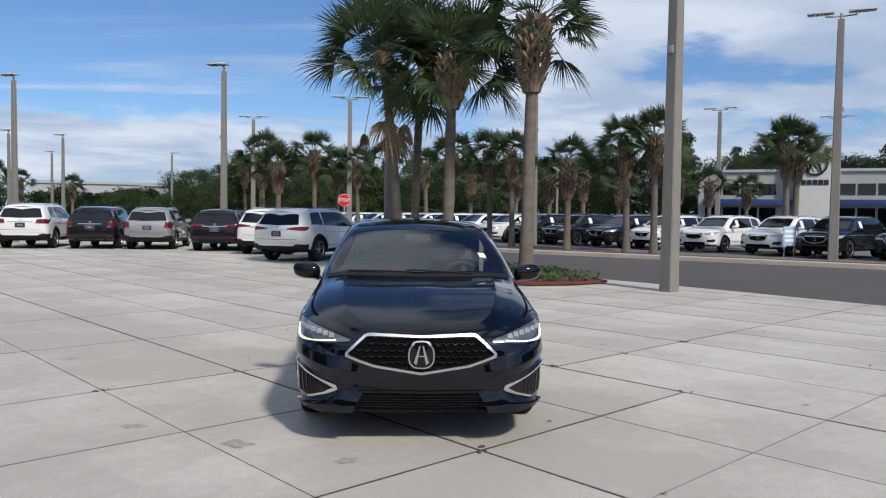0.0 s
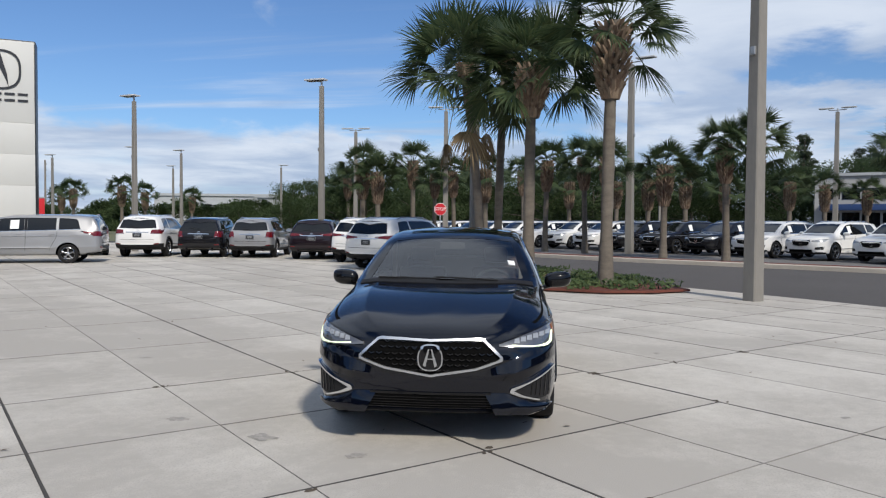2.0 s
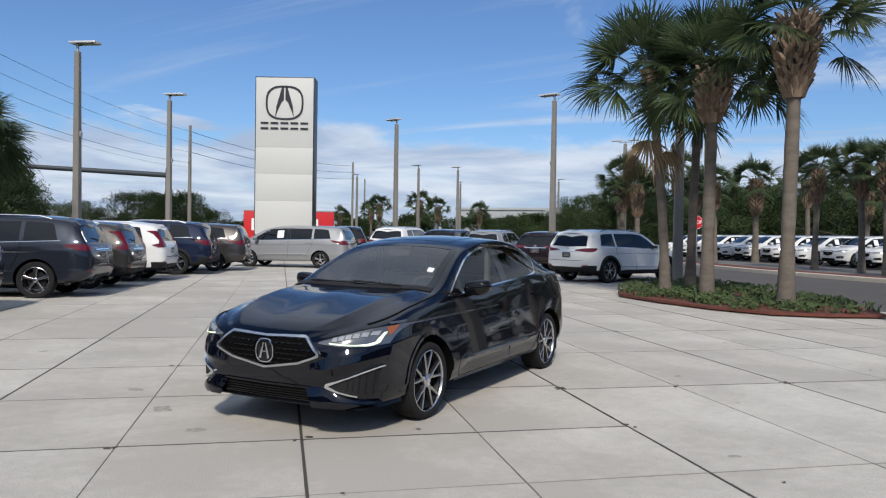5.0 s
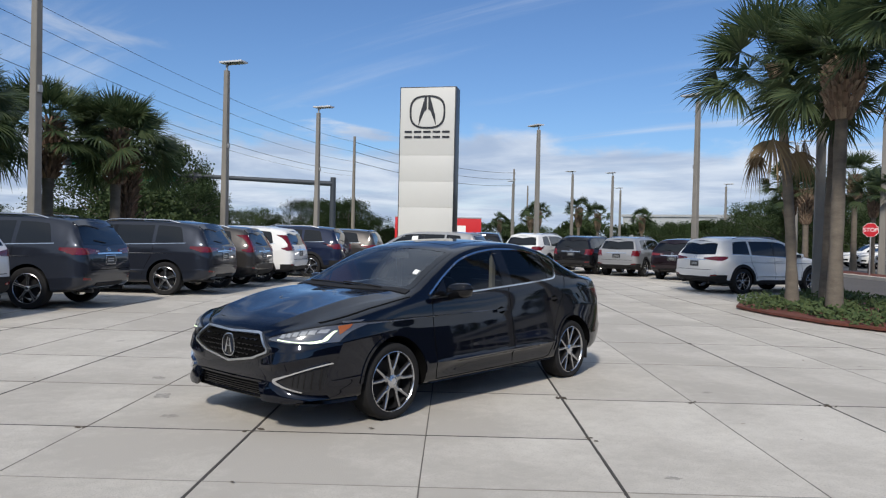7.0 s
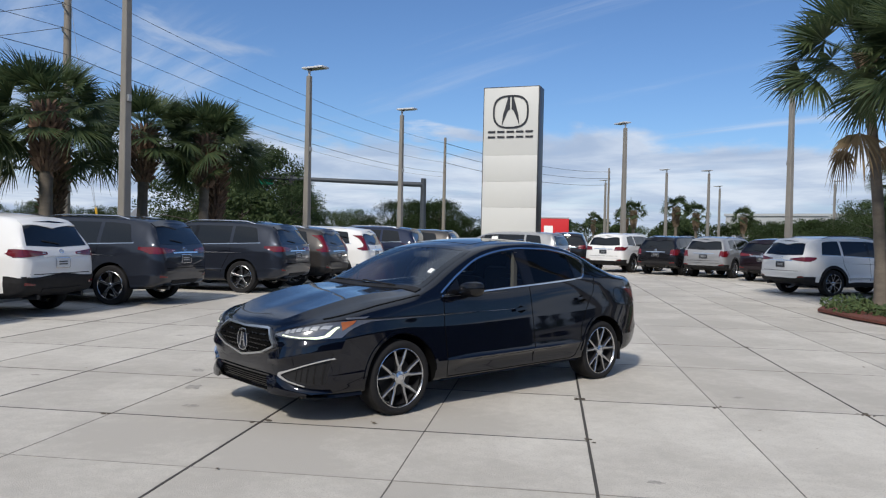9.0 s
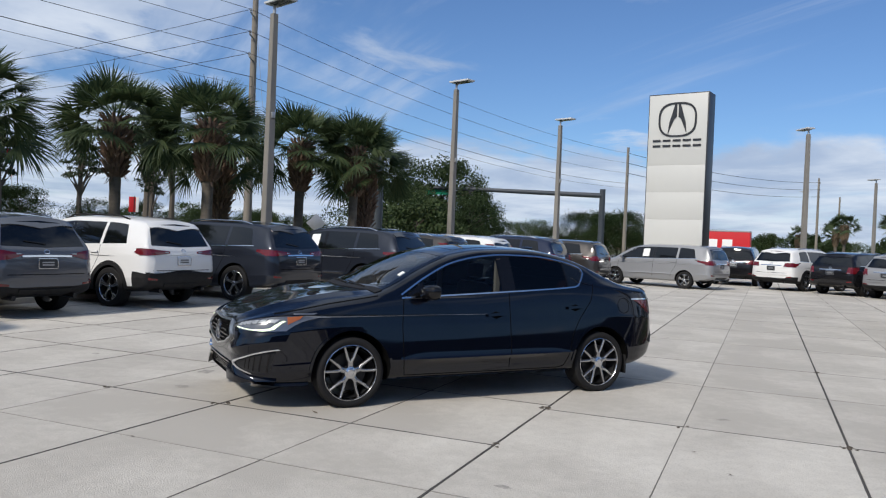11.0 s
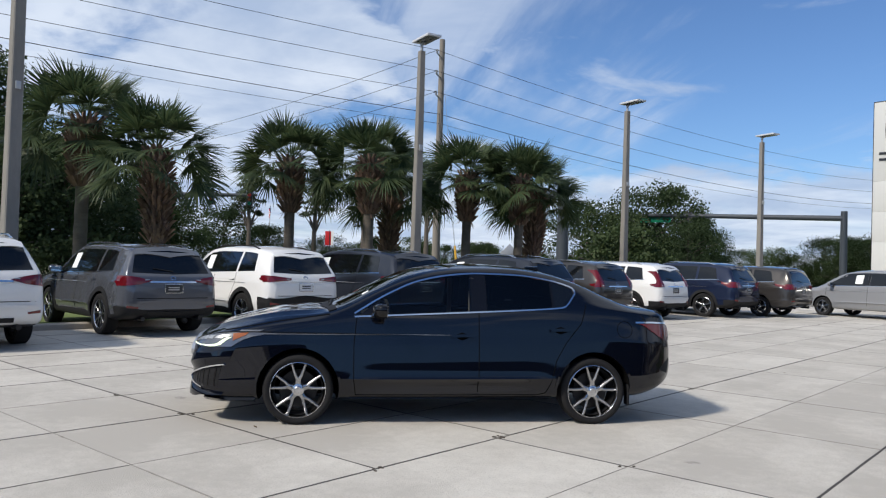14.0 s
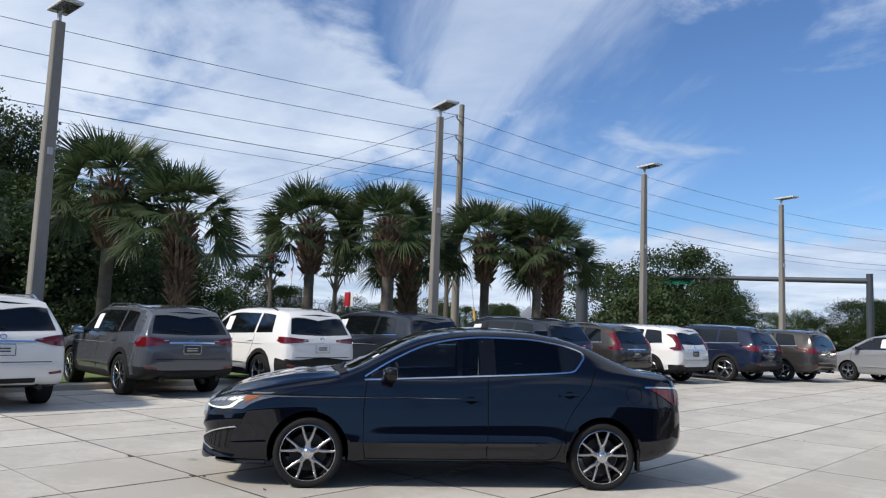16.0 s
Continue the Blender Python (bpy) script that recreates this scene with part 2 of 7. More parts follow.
rubber = mat("rubber", (0.013, 0.013, 0.014), 0.8, spec=0.25, var=0.4, scale=8, color2=(0.026, 0.025, 0.024), bump=0.2)
black_plastic = mat("black_plastic", (0.013, 0.013, 0.014), 0.6, spec=0.2, var=0.3, scale=10, color2=(0.045, 0.045, 0.047), bump=0.1, bump_scale=300)
gloss_black = mat("gloss_black", (0.005, 0.005, 0.006), 0.10, coat=0.3, spec=0.3)
gap_black = mat("gap_black", (0.004, 0.004, 0.004), 0.9, spec=0.05)
chrome = mat("chrome", (0.78, 0.79, 0.80), 0.09, metal=1.0)
satin = mat("satin_metal", (0.60, 0.61, 0.63), 0.22, metal=1.0)
brushed = mat("brushed_chrome", (0.68, 0.69, 0.70), 0.32, metal=1.0)
machined = mat("machined_alloy", (0.42, 0.425, 0.435), 0.26, metal=1.0)
rim_dark = mat("rim_dark", (0.020, 0.020, 0.022), 0.45, metal=0.4)
galv = mat("galvanised", (0.46, 0.47, 0.48), 0.45, metal=0.7, var=0.4, scale=6)
red_lens = mat("red_lens", (0.125, 0.004, 0.008), 0.12, coat=0.8, var=0.4, scale=14)
amber_lens = mat("amber_lens", (0.30, 0.085, 0.018), 0.15, coat=1.0)
clear_lens = mat("clear_lens", (0.42, 0.44, 0.46), 0.22, coat=1.0, metal=0.2, var=0.6, scale=40, color2=(0.12, 0.125, 0.13))
dark_lens = mat("dark_lens", (0.10, 0.105, 0.11), 0.12, coat=1.0, metal=0.4)
lamp_housing = mat("lamp_housing", (0.20, 0.205, 0.215), 0.16, metal=0.6, coat=1.0, var=0.5, scale=30, color2=(0.09, 0.092, 0.10))
led = mat("led_strip", (0.88, 1.0, 0.72), 0.2, emit=0.55)
privacy = mat("privacy_glass", (0.004, 0.005, 0.006), 0.03, coat=0.4, spec=0.5)
plate_white = mat("plate_white", (0.62, 0.63, 0.64), 0.5)
plate_dark = mat("plate_dark", (0.035, 0.037, 0.04), 0.45)
paper = mat("paper", (0.82, 0.82, 0.80), 0.7)
leather = mat("leather", (0.07, 0.028, 0.02), 0.5, var=0.3, scale=12)
cabin = mat("cabin_trim", (0.045, 0.045, 0.047), 0.8)
cabin_beige = mat("cabin_beige", (0.33, 0.30, 0.26), 0.8)
glass = tinted("tinted_glass", (0.30, 0.34, 0.35), ior=1.45)
glass_clear = tinted("windshield_glass", (0.62, 0.68, 0.68), ior=2.25)
glass_dark = tinted("dark_glass", (0.05, 0.055, 0.06), ior=1.45)
sign_white = mat("sign_white", (0.57, 0.572, 0.545), 0.45, var=0.35, scale=0.35, color2=(0.50, 0.50, 0.48))
sign_navy = mat("sign_navy", (0.018, 0.032, 0.075), 0.4, var=0.3, scale=2)
sign_dark = mat("sign_dark", (0.022, 0.024, 0.03), 0.4)
steel_blue = mat("steel_blue", (0.055, 0.065, 0.078), 0.5, var=0.3, scale=2)
wood_pole = mat("wood_pole", (0.26, 0.235, 0.20), 0.9, var=0.8, scale=2, color2=(0.17, 0.15, 0.125), bump=0.5, stretch=(1, 1, 0.2))
wire_mat = mat("wire", (0.02, 0.02, 0.022), 0.7)
red_paint = mat("red_paint", (0.55, 0.02, 0.025), 0.45, var=0.2, scale=1)
stop_red = mat("stop_red", (0.52, 0.015, 0.025), 0.4)
green_sign = mat("green_sign", (0.0, 0.20, 0.10), 0.4)
wall_grey = mat("wall_grey", (0.36, 0.36, 0.355), 0.8, var=0.4, scale=0.3, color2=(0.31, 0.31, 0.305))
wall_dim = mat("wall_dim", (0.42, 0.44, 0.46), 0.8, var=0.4, scale=0.3)
awning_blue = mat("awning_blue", (0.02, 0.05, 0.15), 0.6)
flag_red = mat("flag_red", (0.45, 0.03, 0.05), 0.8, var=0.3, scale=3)
flag_blue = mat("flag_blue", (0.03, 0.05, 0.18), 0.8)
stain_mat = mat("oil_stain", (0.20, 0.19, 0.175), 0.9, spec=0.2, var=1.0, scale=22, color2=(0.46, 0.435, 0.395))
litter_leaf = mat("dry_leaf", (0.10, 0.07, 0.04), 0.9)


# ---------------------------------------------------------------- helpers
def part(name, bm, material, parent=None, label="", smooth=True, mats=None):
    me = bpy.data.meshes.new(name)
    bm.to_mesh(me)
    bm.free()
    for m in (mats or [material]):
        me.materials.append(m)
    if smooth:
        me.shade_smooth()
        me.set_sharp_from_angle(angle=radians(38))
    ob = new(name, me)
    if parent:
        ob.parent = parent
    if label:
        tagged(ob, label)
    return ob


def thing(name, m, label, category, group="", kind=""):
    ob = new(name)
    ob.empty_display_size = 0.2
    ob.matrix_basis = m
    return tagged(ob, label, category, group, kind)


def add_box(bm, x0, y0, z0, x1, y1, z1, bevel=0.0, m=None):
    r = bmesh.ops.create_cube(bm, size=1)
    vs = r["verts"]
    for v in vs:
        v.co = Vector((x0 + (x1 - x0) * (v.co.x + 0.5), y0 + (y1 - y0) * (v.co.y + 0.5), z0 + (z1 - z0) * (v.co.z + 0.5)))
    if bevel:
        es = {e for v in vs for e in v.link_edges}
        r = bmesh.ops.bevel(bm, geom=list(es), offset=bevel, segments=2, affect="EDGES", profile=0.6)
        vs = list({v for f in r["faces"] for v in f.verts} | {v for v in vs if v.is_valid})
    if m:
        bmesh.ops.transform(bm, matrix=m, verts=vs)
    return vs


def boxmesh(x0, y0, z0, x1, y1, z1, bevel=0.0):
    bm = bmesh.new()
    add_box(bm, x0, y0, z0, x1, y1, z1, bevel)
    return bm


def add_tube(bm, pts, radii, n=8, cap=True, square=False, twist=0.0):
    """A round or square bar along points."""
    pts = [Vector(p) for p in pts]
    rings = []
    for i, p in enumerate(pts):
        d = (pts[min(i + 1, len(pts) - 1)] - pts[max(i - 1, 0)]).normalized()
        a = d.orthogonal().normalized() if abs(d.z) < 0.98 else Vector((1, 0, 0))
        a = (a - d * a.dot(d)).normalized()
        b = d.cross(a)
        r = radii[i] if hasattr(radii, "__len__") else radii
        ring = []
        for k in range(n):
            th = 2 * math.pi * k / n + twist
            ring.append(bm.verts.new(p + (a * math.cos(th) + b * math.sin(th)) * r))
        rings.append(ring)
    for r0, r1 in zip(rings, rings[1:]):
        for k in range(n):
            bm.faces.new((r0[k], r0[(k + 1) % n], r1[(k + 1) % n], r1[k]))
    if cap:
        bm.faces.new(rings[0][::-1])
        bm.faces.new(rings[-1])
    return rings


def add_lathe(bm, profile, n, axis="x", centre=(0, 0, 0)):
    """Turns (radius, along) pairs round an axis."""
    c = Vector(centre)
    rings = []
    for r, a in profile:
        ring = []
        for k in range(n):
            th = 2 * math.pi * k / n
            if axis == "x":
                p = Vector((a, r * math.cos(th), r * math.sin(th)))
            elif axis == "y":
                p = Vector((r * math.cos(th), a, r * math.sin(th)))
            else:
                p = Vector((r * math.cos(th), r * math.sin(th), a))
            ring.append(bm.verts.new(c + p))
        rings.append(ring)
    for r0, r1 in zip(rings, rings[1:]):
        for k in range(n):
            bm.faces.new((r0[k], r0[(k + 1) % n], r1[(k + 1) % n], r1[k]))
    return rings


def smooth_curve(keys):
    """Monotone cubic through (place, value) keys."""
    x = np.array([k[0] for k in keys], float)
    y = np.array([k[1] for k in keys], float)
    h = np.diff(x)
    d = np.diff(y) / h
    m = np.zeros_like(y)
    m[0], m[-1] = d[0], d[-1]
    for i in range(1, len(x) - 1):
        if d[i - 1] * d[i] > 0:
            w1, w2 = 2 * h[i] + h[i - 1], h[i] + 2 * h[i - 1]
            m[i] = (w1 + w2) / (w1 / d[i - 1] + w2 / d[i])

    def f(v):
        v = min(max(v, x[0]), x[-1])
        i = min(max(int(np.searchsorted(x, v) - 1), 0), len(h) - 1)
        s = (v - x[i]) / h[i]
        return float((1 + 2 * s) * (1 - s) ** 2 * y[i] + s * (1 - s) ** 2 * h[i] * m[i] + s * s * (3 - 2 * s) * y[i + 1] + s * s * (s - 1) * h[i] * m[i + 1])

    return f


def resample(pts, n):
    pts = [Vector(p) for p in pts]
    d = [0.0]
    for a, b in zip(pts, pts[1:]):
        d.append(d[-1] + (b - a).length)
    out = []
    for k in range(n + 1):
        s = d[-1] * k / n
        i = 0
        while i < len(d) - 2 and d[i + 1] < s:
            i += 1
        f = (s - d[i]) / max(d[i + 1] - d[i], 1e-9)
        out.append(pts[i].lerp(pts[i + 1], min(max(f, 0), 1)))
    return out

# ---------------------------------------------------------------- vehicles
from mathutils.bvhtree import BVHTree

SEDAN = dict(
    length=4.62, wheelbase=2.67, tyre=0.306, rim=0.240, hub=0.300, track=0.738, arch=0.352, ridge=0.020,
    w=[(-2.300, 0.38), (-2.285, 0.52), (-2.235, 0.65), (-2.15, 0.745), (-2.0, 0.818), (-1.8, 0.855), (-1.5, 0.878), (-1.1, 0.888), (0, 0.895), (1.3, 0.893), (1.75, 0.868), (2.02, 0.80), (2.18, 0.69), (2.26, 0.56), (2.30, 0.40)],
    zb=[(-2.300, 0.42), (-2.28, 0.30), (-2.24, 0.225), (-2.0, 0.195), (-0.9, 0.205), (1.0, 0.215), (1.75, 0.24), (1.95, 0.275), (2.12, 0.335), (2.24, 0.41), (2.30, 0.50)],
    zm=[(-2.300, 0.50), (-2.0, 0.53), (-1, 0.56), (1.5, 0.60), (2.1, 0.60), (2.30, 0.55)],
    zc=[(-2.300, 0.33), (-0.8, 0.350), (0, 0.368), (0.85, 0.398), (2.30, 0.42)],
    zh=[(-2.300, 0.58), (-2.0, 0.64), (-1.6, 0.69), (-1.2, 0.705), (-0.8, 0.700), (0.2, 0.718), (1.0, 0.735), (1.5, 0.77), (2.0, 0.74), (2.30, 0.66)],
    zs=[(-2.300, 0.605), (-2.26, 0.66), (-2.15, 0.715), (-2.0, 0.755), (-1.6, 0.835), (-1.2, 0.885), (-0.85, 0.925), (0, 0.975), (1.0, 1.03), (1.5, 1.03), (1.9, 1.0), (2.1, 0.955), (2.2, 0.85), (2.25, 0.77), (2.30, 0.60)],
    sf=[(-2.300, 0.90), (-2.0, 0.94), (-1.5, 0.915), (-0.9, 0.89), (0, 0.877), (1.0, 0.877), (1.6, 0.875), (2.30, 0.90)],
    zr=[(-2.300, 0.635), (-2.25, 0.705), (-2.1, 0.775), (-1.95, 0.825), (-1.53, 0.915), (-1.14, 0.96), (-0.98, 1.005), (-0.75, 1.115), (-0.45, 1.25), (-0.2, 1.325), (0.1, 1.37), (0.5, 1.385), (0.9, 1.345), (1.2, 1.265), (1.5, 1.14), (1.72, 1.075), (2.1, 1.01), (2.17, 0.955), (2.24, 0.83), (2.30, 0.635)],
    wr=[(-2.300, 0.22), (-2.2, 0.47), (-2.0, 0.61), (-1.5, 0.69), (-1.05, 0.735), (-0.75, 0.70), (-0.4, 0.635), (0, 0.60), (0.5, 0.585), (0.9, 0.595), (1.3, 0.625), (1.6, 0.66), (2.0, 0.66), (2.2, 0.56), (2.30, 0.28)],
    zt=[(-2.300, 0.655), (-2.25, 0.735), (-2.1, 0.815), (-1.95, 0.862), (-1.53, 0.957), (-1.16, 0.995), (-0.95, 1.085), (-0.64, 1.245), (-0.31, 1.375), (0, 1.425), (0.3, 1.44), (0.7, 1.425), (1.0, 1.375), (1.28, 1.285), (1.56, 1.16), (1.75, 1.095), (2.1, 1.055), (2.17, 1.01), (2.22, 0.91), (2.27, 0.78), (2.30, 0.66)],
)

# short tail behind the rear axle
for key, curve in SEDAN.items():
    if isinstance(curve, list):
        SEDAN[key] = [(y if y < 1.6 else 1.6 + (y - 1.6) * 0.89, v) for y, v in curve]

# A tall wagon body; scaled to each model's length, width and height.
WAGON = dict(
    length=4.70, wheelbase=2.75, tyre=0.365, rim=0.245, hub=0.360, track=0.80, arch=0.415,
    zc=[(-2.35, 0.42), (-0.9, 0.45), (0.9, 0.49), (2.35, 0.52)],
    zh=[(-2.35, 0.68), (-1.8, 0.86), (-1.0, 0.90), (0.9, 0.95), (2.0, 0.97), (2.35, 0.80)],
    w=[(-2.35, 0.50), (-2.30, 0.68), (-2.2, 0.80), (-2.0, 0.88), (-1.6, 0.92), (0, 0.93), (1.4, 0.93), (1.9, 0.92), (2.15, 0.895), (2.28, 0.84), (2.35, 0.72)],
    zb=[(-2.35, 0.48), (-2.3, 0.34), (-2.15, 0.27), (-1, 0.26), (1.2, 0.27), (1.9, 0.30), (2.2, 0.36), (2.31, 0.42), (2.35, 0.50)],
    zm=[(-2.35, 0.60), (-1, 0.68), (1.5, 0.72), (2.35, 0.74)],
    zs=[(-2.35, 0.74), (-2.2, 0.86), (-1.6, 0.98), (-0.9, 1.03), (0, 1.07), (1.4, 1.12), (2.0, 1.13), (2.25, 1.10), (2.31, 1.0), (2.35, 0.85)],
    sf=[(-2.35, 0.9), (-2, 0.93), (0, 0.91), (1.6, 0.91), (2.35, 0.92)],
    zr=[(-2.35, 0.80), (-2.25, 0.92), (-2.0, 0.99), (-1.4, 1.06), (-1.15, 1.11), (-0.85, 1.29), (-0.5, 1.50), (-0.25, 1.575), (0.2, 1.61), (1.2, 1.60), (1.7, 1.565), (1.95, 1.50), (2.12, 1.33), (2.25, 1.13), (2.31, 1.03), (2.35, 0.88)],
    wr=[(-2.35, 0.35), (-2.2, 0.60), (-1.8, 0.70), (-1.2, 0.76), (-0.8, 0.71), (-0.4, 0.655), (0.2, 0.64), (1.4, 0.64), (1.9, 0.64), (2.12, 0.70), (2.25, 0.76), (2.31, 0.70), (2.35, 0.55)],
    zt=[(-2.35, 0.82), (-2.25, 0.945), (-2.0, 1.03), (-1.4, 1.10), (-1.2, 1.14), (-0.85, 1.35), (-0.45, 1.575), (-0.1, 1.655), (0.4, 1.69), (1.2, 1.68), (1.75, 1.645), (2.0, 1.60), (2.06, 1.57), (2.12, 1.42), (2.25, 1.15), (2.31, 1.06), (2.35, 0.92)],
)


class Shell:
    """A body skin lofted from a few curves, on which parts are laid."""

    def __init__(self, spec, sy=1.0, sx=1.0, sz=1.0, ny=150, nseg=9):
        self.spec, self.sy, self.sx, self.sz = spec, sy, sx, sz
        f = {k: smooth_curve(v) for k, v in spec.items() if isinstance(v, list)}
        y0, y1 = spec["w"][0][0], spec["w"][-1][0]
        half = (y1 - y0) / 2
        mid = (y1 + y0) / 2
        bm = bmesh.new()
        rows = []
        for i in range(ny + 1):
            s = -1 + 2 * i / ny
            s = math.copysign(1 - (1 - abs(s)) ** 1.35, s)
            y = mid + half * s
            w, zb, zm, zs, zr, wr, zt = (f[k](y) for k in ("w", "zb", "zm", "zs", "zr", "wr", "zt"))
            ws = w * f["sf"](y)
            rd = spec.get("ridge", 0.0) * max(0.0, min(1.0, (-1.0 - y) / 0.3, (y - y0 - 0.05) / 0.25))
            ring = self.creased_ring((w, zb, zm, zs, ws, zr, wr, zt), f["zc"](y), f["zh"](y), y, rd, nseg)
            ring.append((0, zt))
            rows.append([(x * sx, y * sy, z * sz) for x, z in ring])
        n = len(rows[0])
        grid = []
        for ring in rows:
            right = [bm.verts.new(p) for p in ring]
            left = [right[0]] + [bm.verts.new((-p[0], p[1], p[2])) for p in ring[1:-1]] + [right[-1]]
            grid.append((right, left))
        for (r0, l0), (r1, l1) in zip(grid, grid[1:]):
            for k in range(n - 1):
                bm.faces.new((r0[k], r0[k + 1], r1[k + 1], r1[k]))
                bm.faces.new((l0[k + 1], l0[k], l1[k], l1[k + 1]))
        for (r, l), rev in ((grid[0], True), (grid[-1], False)):
            c = bm.verts.new((0, r[0].co.y, (r[0].co.z + r[-1].co.z) / 2))
            loop = r + l[1:-1][::-1]
            for a, b in zip(loop, loop[1:] + loop[:1]):
                bm.faces.new((a, b, c) if rev else (b, a, c))
        bmesh.ops.recalc_face_normals(bm, faces=bm.faces[:])
        if bm.calc_volume(signed=True) < 0:
            bmesh.ops.reverse_faces(bm, faces=bm.faces[:])
        bm.normal_update()
        self.bm = bm
        self.bvh = BVHTree.FromBMesh(bm)
        self.front, self.rear = y0 * sy, y1 * sy

    def creased_ring(self, dims, zc, zh, y, rd, nseg):
        """A section with a fold over the sill, a shoulder fold and a fold on the bonnet; the doors lean in above the sill."""
        w, zb, zm, zs, ws, zr, wr, zt = dims

        def ease(v):
            v = min(1.0, max(0.0, v))
            return v * v * (3 - 2 * v)

        D = min(ease((y + 1.05) / 0.50), ease((1.06 - y) / 0.48))

        def mixed(p, q):
            return (p[0] + (q[0] - p[0]) * D, p[1] + (q[1] - p[1]) * D)

        F = max(ease((-1.15 - y) / 0.75), 0.6 * ease((y - 1.3) / 0.7))
        zh = min(zh, zm + (zs - zm) * 0.75)
        zc = max(zc, zb + 0.40 * (zh - zb))
        # the side leans in evenly from the sill's fold to the shoulder
        xh = w * (0.938 + 0.050 * F)
        x5 = w - 0.013 * min(1.0, w)
        z5 = zc + 0.024 * min(1.0, (zh - zc) / 0.2)

        def lean(z):
            return x5 + (xh - x5) * (z - z5) / (zh - z5)

        low = [(0, zb), (w * 0.76, zb), (w * 0.935, zb + 0.035),
               mixed((w * 0.975, (zb + 0.035 + zc) / 2), (w * 0.958, max(zc - 0.045, zb + 0.05))),
               mixed((w - 0.009, zc), (w - 0.001, zc)),
               (x5, z5),
               (lean((z5 + zh) / 2), (z5 + zh) / 2),
               (xh, zh), (ws, zs)]
        k = min(1.0, max(0.0, rd / 0.02))
        top = [(wr * (0.90 + 0.03 * k), zr + (zt - zr) * (0.42 - 0.10 * k)), (wr * (0.74 + 0.06 * k), zr + (zt - zr) * 0.62 + 0.9 * rd), (wr * 0.64, zr + (zt - zr) * 0.73 + 0.45 * rd), (wr * 0.32, zr + (zt - zr) * 0.93 - 0.1 * rd), (0, zt)]
        pts = [Vector(q) for q in low + [(ws * 0.55 + wr * 0.45, zs * 0.5 + zr * 0.5 + 0.008), (wr, zr)] + top]
        sharp = {4, 7} | ({12} if k > 0.2 else set())
        n = len(pts)
        ring = []
        for i in range(n - 1):
            b, c = pts[i], pts[i + 1]
            a = pts[i - 1] if i else Vector((-pts[1].x, pts[1].y))
            d = pts[i + 2] if i + 2 < n else Vector((-pts[-2].x, pts[-2].y))
            ln = (c - b).length
            m0 = (c - b) if i in sharp else (c - a).normalized() * ln
            m1 = (c - b) if i + 1 in sharp else (d - b).normalized() * ln
            for j in range(nseg):
                u = j / nseg
                q = b * ((1 + 2 * u) * (1 - u) ** 2) + m0 * (u * (1 - u) ** 2) + c * (u * u * (3 - 2 * u)) + m1 * (u * u * (u - 1))
                ring.append((max(q.x, 0), q.y))
        return ring

    def cast(self, view, a, b):
        """The skin's point and normal under (a, b) seen from a side."""
        if view in ("left", "right"):
            s = 1 if view == "left" else -1
            o, d = Vector((3 * s, a, b)), Vector((-s, 0, 0))
        elif view == "front":
            o, d = Vector((a, -6, b)), Vector((0, 1, 0))
        elif view == "rear":
            o, d = Vector((a, 6, b)), Vector((0, -1, 0))
        else:
            o, d = Vector((a, b, 4)), Vector((0, 0, -1))
        p, nrm, _, _ = self.bvh.ray_cast(o, d)
        if p is None:
            p, nrm, _, _ = self.bvh.find_nearest(o + d * (3.0 if view in ("left", "right") else 4.0))
        return p, nrm

    def panel(self, view, low, high, nu=12, nv=4, lift=0.004, thick=0.0, sink=0.006):
        """A skin-hugging panel between two edges, with a rim that goes into the skin."""
        A, B = resample([(*p, 0) for p in low], nu), resample([(*p, 0) for p in high], nu)
        bm = bmesh.new()
        g, base = [], []
        for p, q in zip(A, B):
            row, brow = [], []
            for j in range(nv + 1):
                c = p.lerp(q, j / nv)
                s, nr = self.cast(view, c.x, c.y)
                rise = lift(len(g) / nu, j / nv) if callable(lift) else lift
                row.append(bm.verts.new(s + nr * (rise + thick)))
                brow.append(s - nr * sink)
            g.append(row)
            base.append(brow)
        for i in range(nu):
            for j in range(nv):
                bm.faces.new((g[i][j], g[i + 1][j], g[i + 1][j + 1], g[i][j + 1]))
        loop = [(i, 0) for i in range(nu)] + [(nu, j) for j in range(nv)] + [(i, nv) for i in range(nu, 0, -1)] + [(0, j) for j in range(nv, 0, -1)]
        rim = [bm.verts.new(base[i][j]) for i, j in loop]
        for k in range(len(loop)):
            k2 = (k + 1) % len(loop)
            a, b = g[loop[k][0]][loop[k][1]], g[loop[k2][0]][loop[k2][1]]
            if (a.co - b.co).length > 1e-6:
                bm.faces.new((b, a, rim[k], rim[k2]))
        bmesh.ops.remove_doubles(bm, verts=bm.verts[:], dist=1e-5)
        bmesh.ops.recalc_face_normals(bm, faces=bm.faces[:])
        c = Vector((0, 0, 0.7))
        tot = sum(((f.calc_center_median() - c).dot(f.normal) for f in bm.faces))
        if tot < 0:
            bmesh.ops.reverse_faces(bm, faces=bm.faces[:])
        return bm

    def strip(self, view, pts, width, lift=0.003, thick=0.0, n=None, taper=None):
        """A narrow band along a line on the skin."""
        n = n or max(4, len(pts) * 6)
        P = resample([(*p, 0) for p in pts], n)
        lo, hi = [], []
        for i, p in enumerate(P):
            d = (P[min(i + 1, n)] - P[max(i - 1, 0)]).normalized()
            s = Vector((-d.y, d.x, 0)) * width / 2
            if taper:
                s *= taper(i / n)
            lo.append((p - s).xy)
            hi.append((p + s).xy)
        return self.panel(view, lo, hi, n, 1, lift, thick)


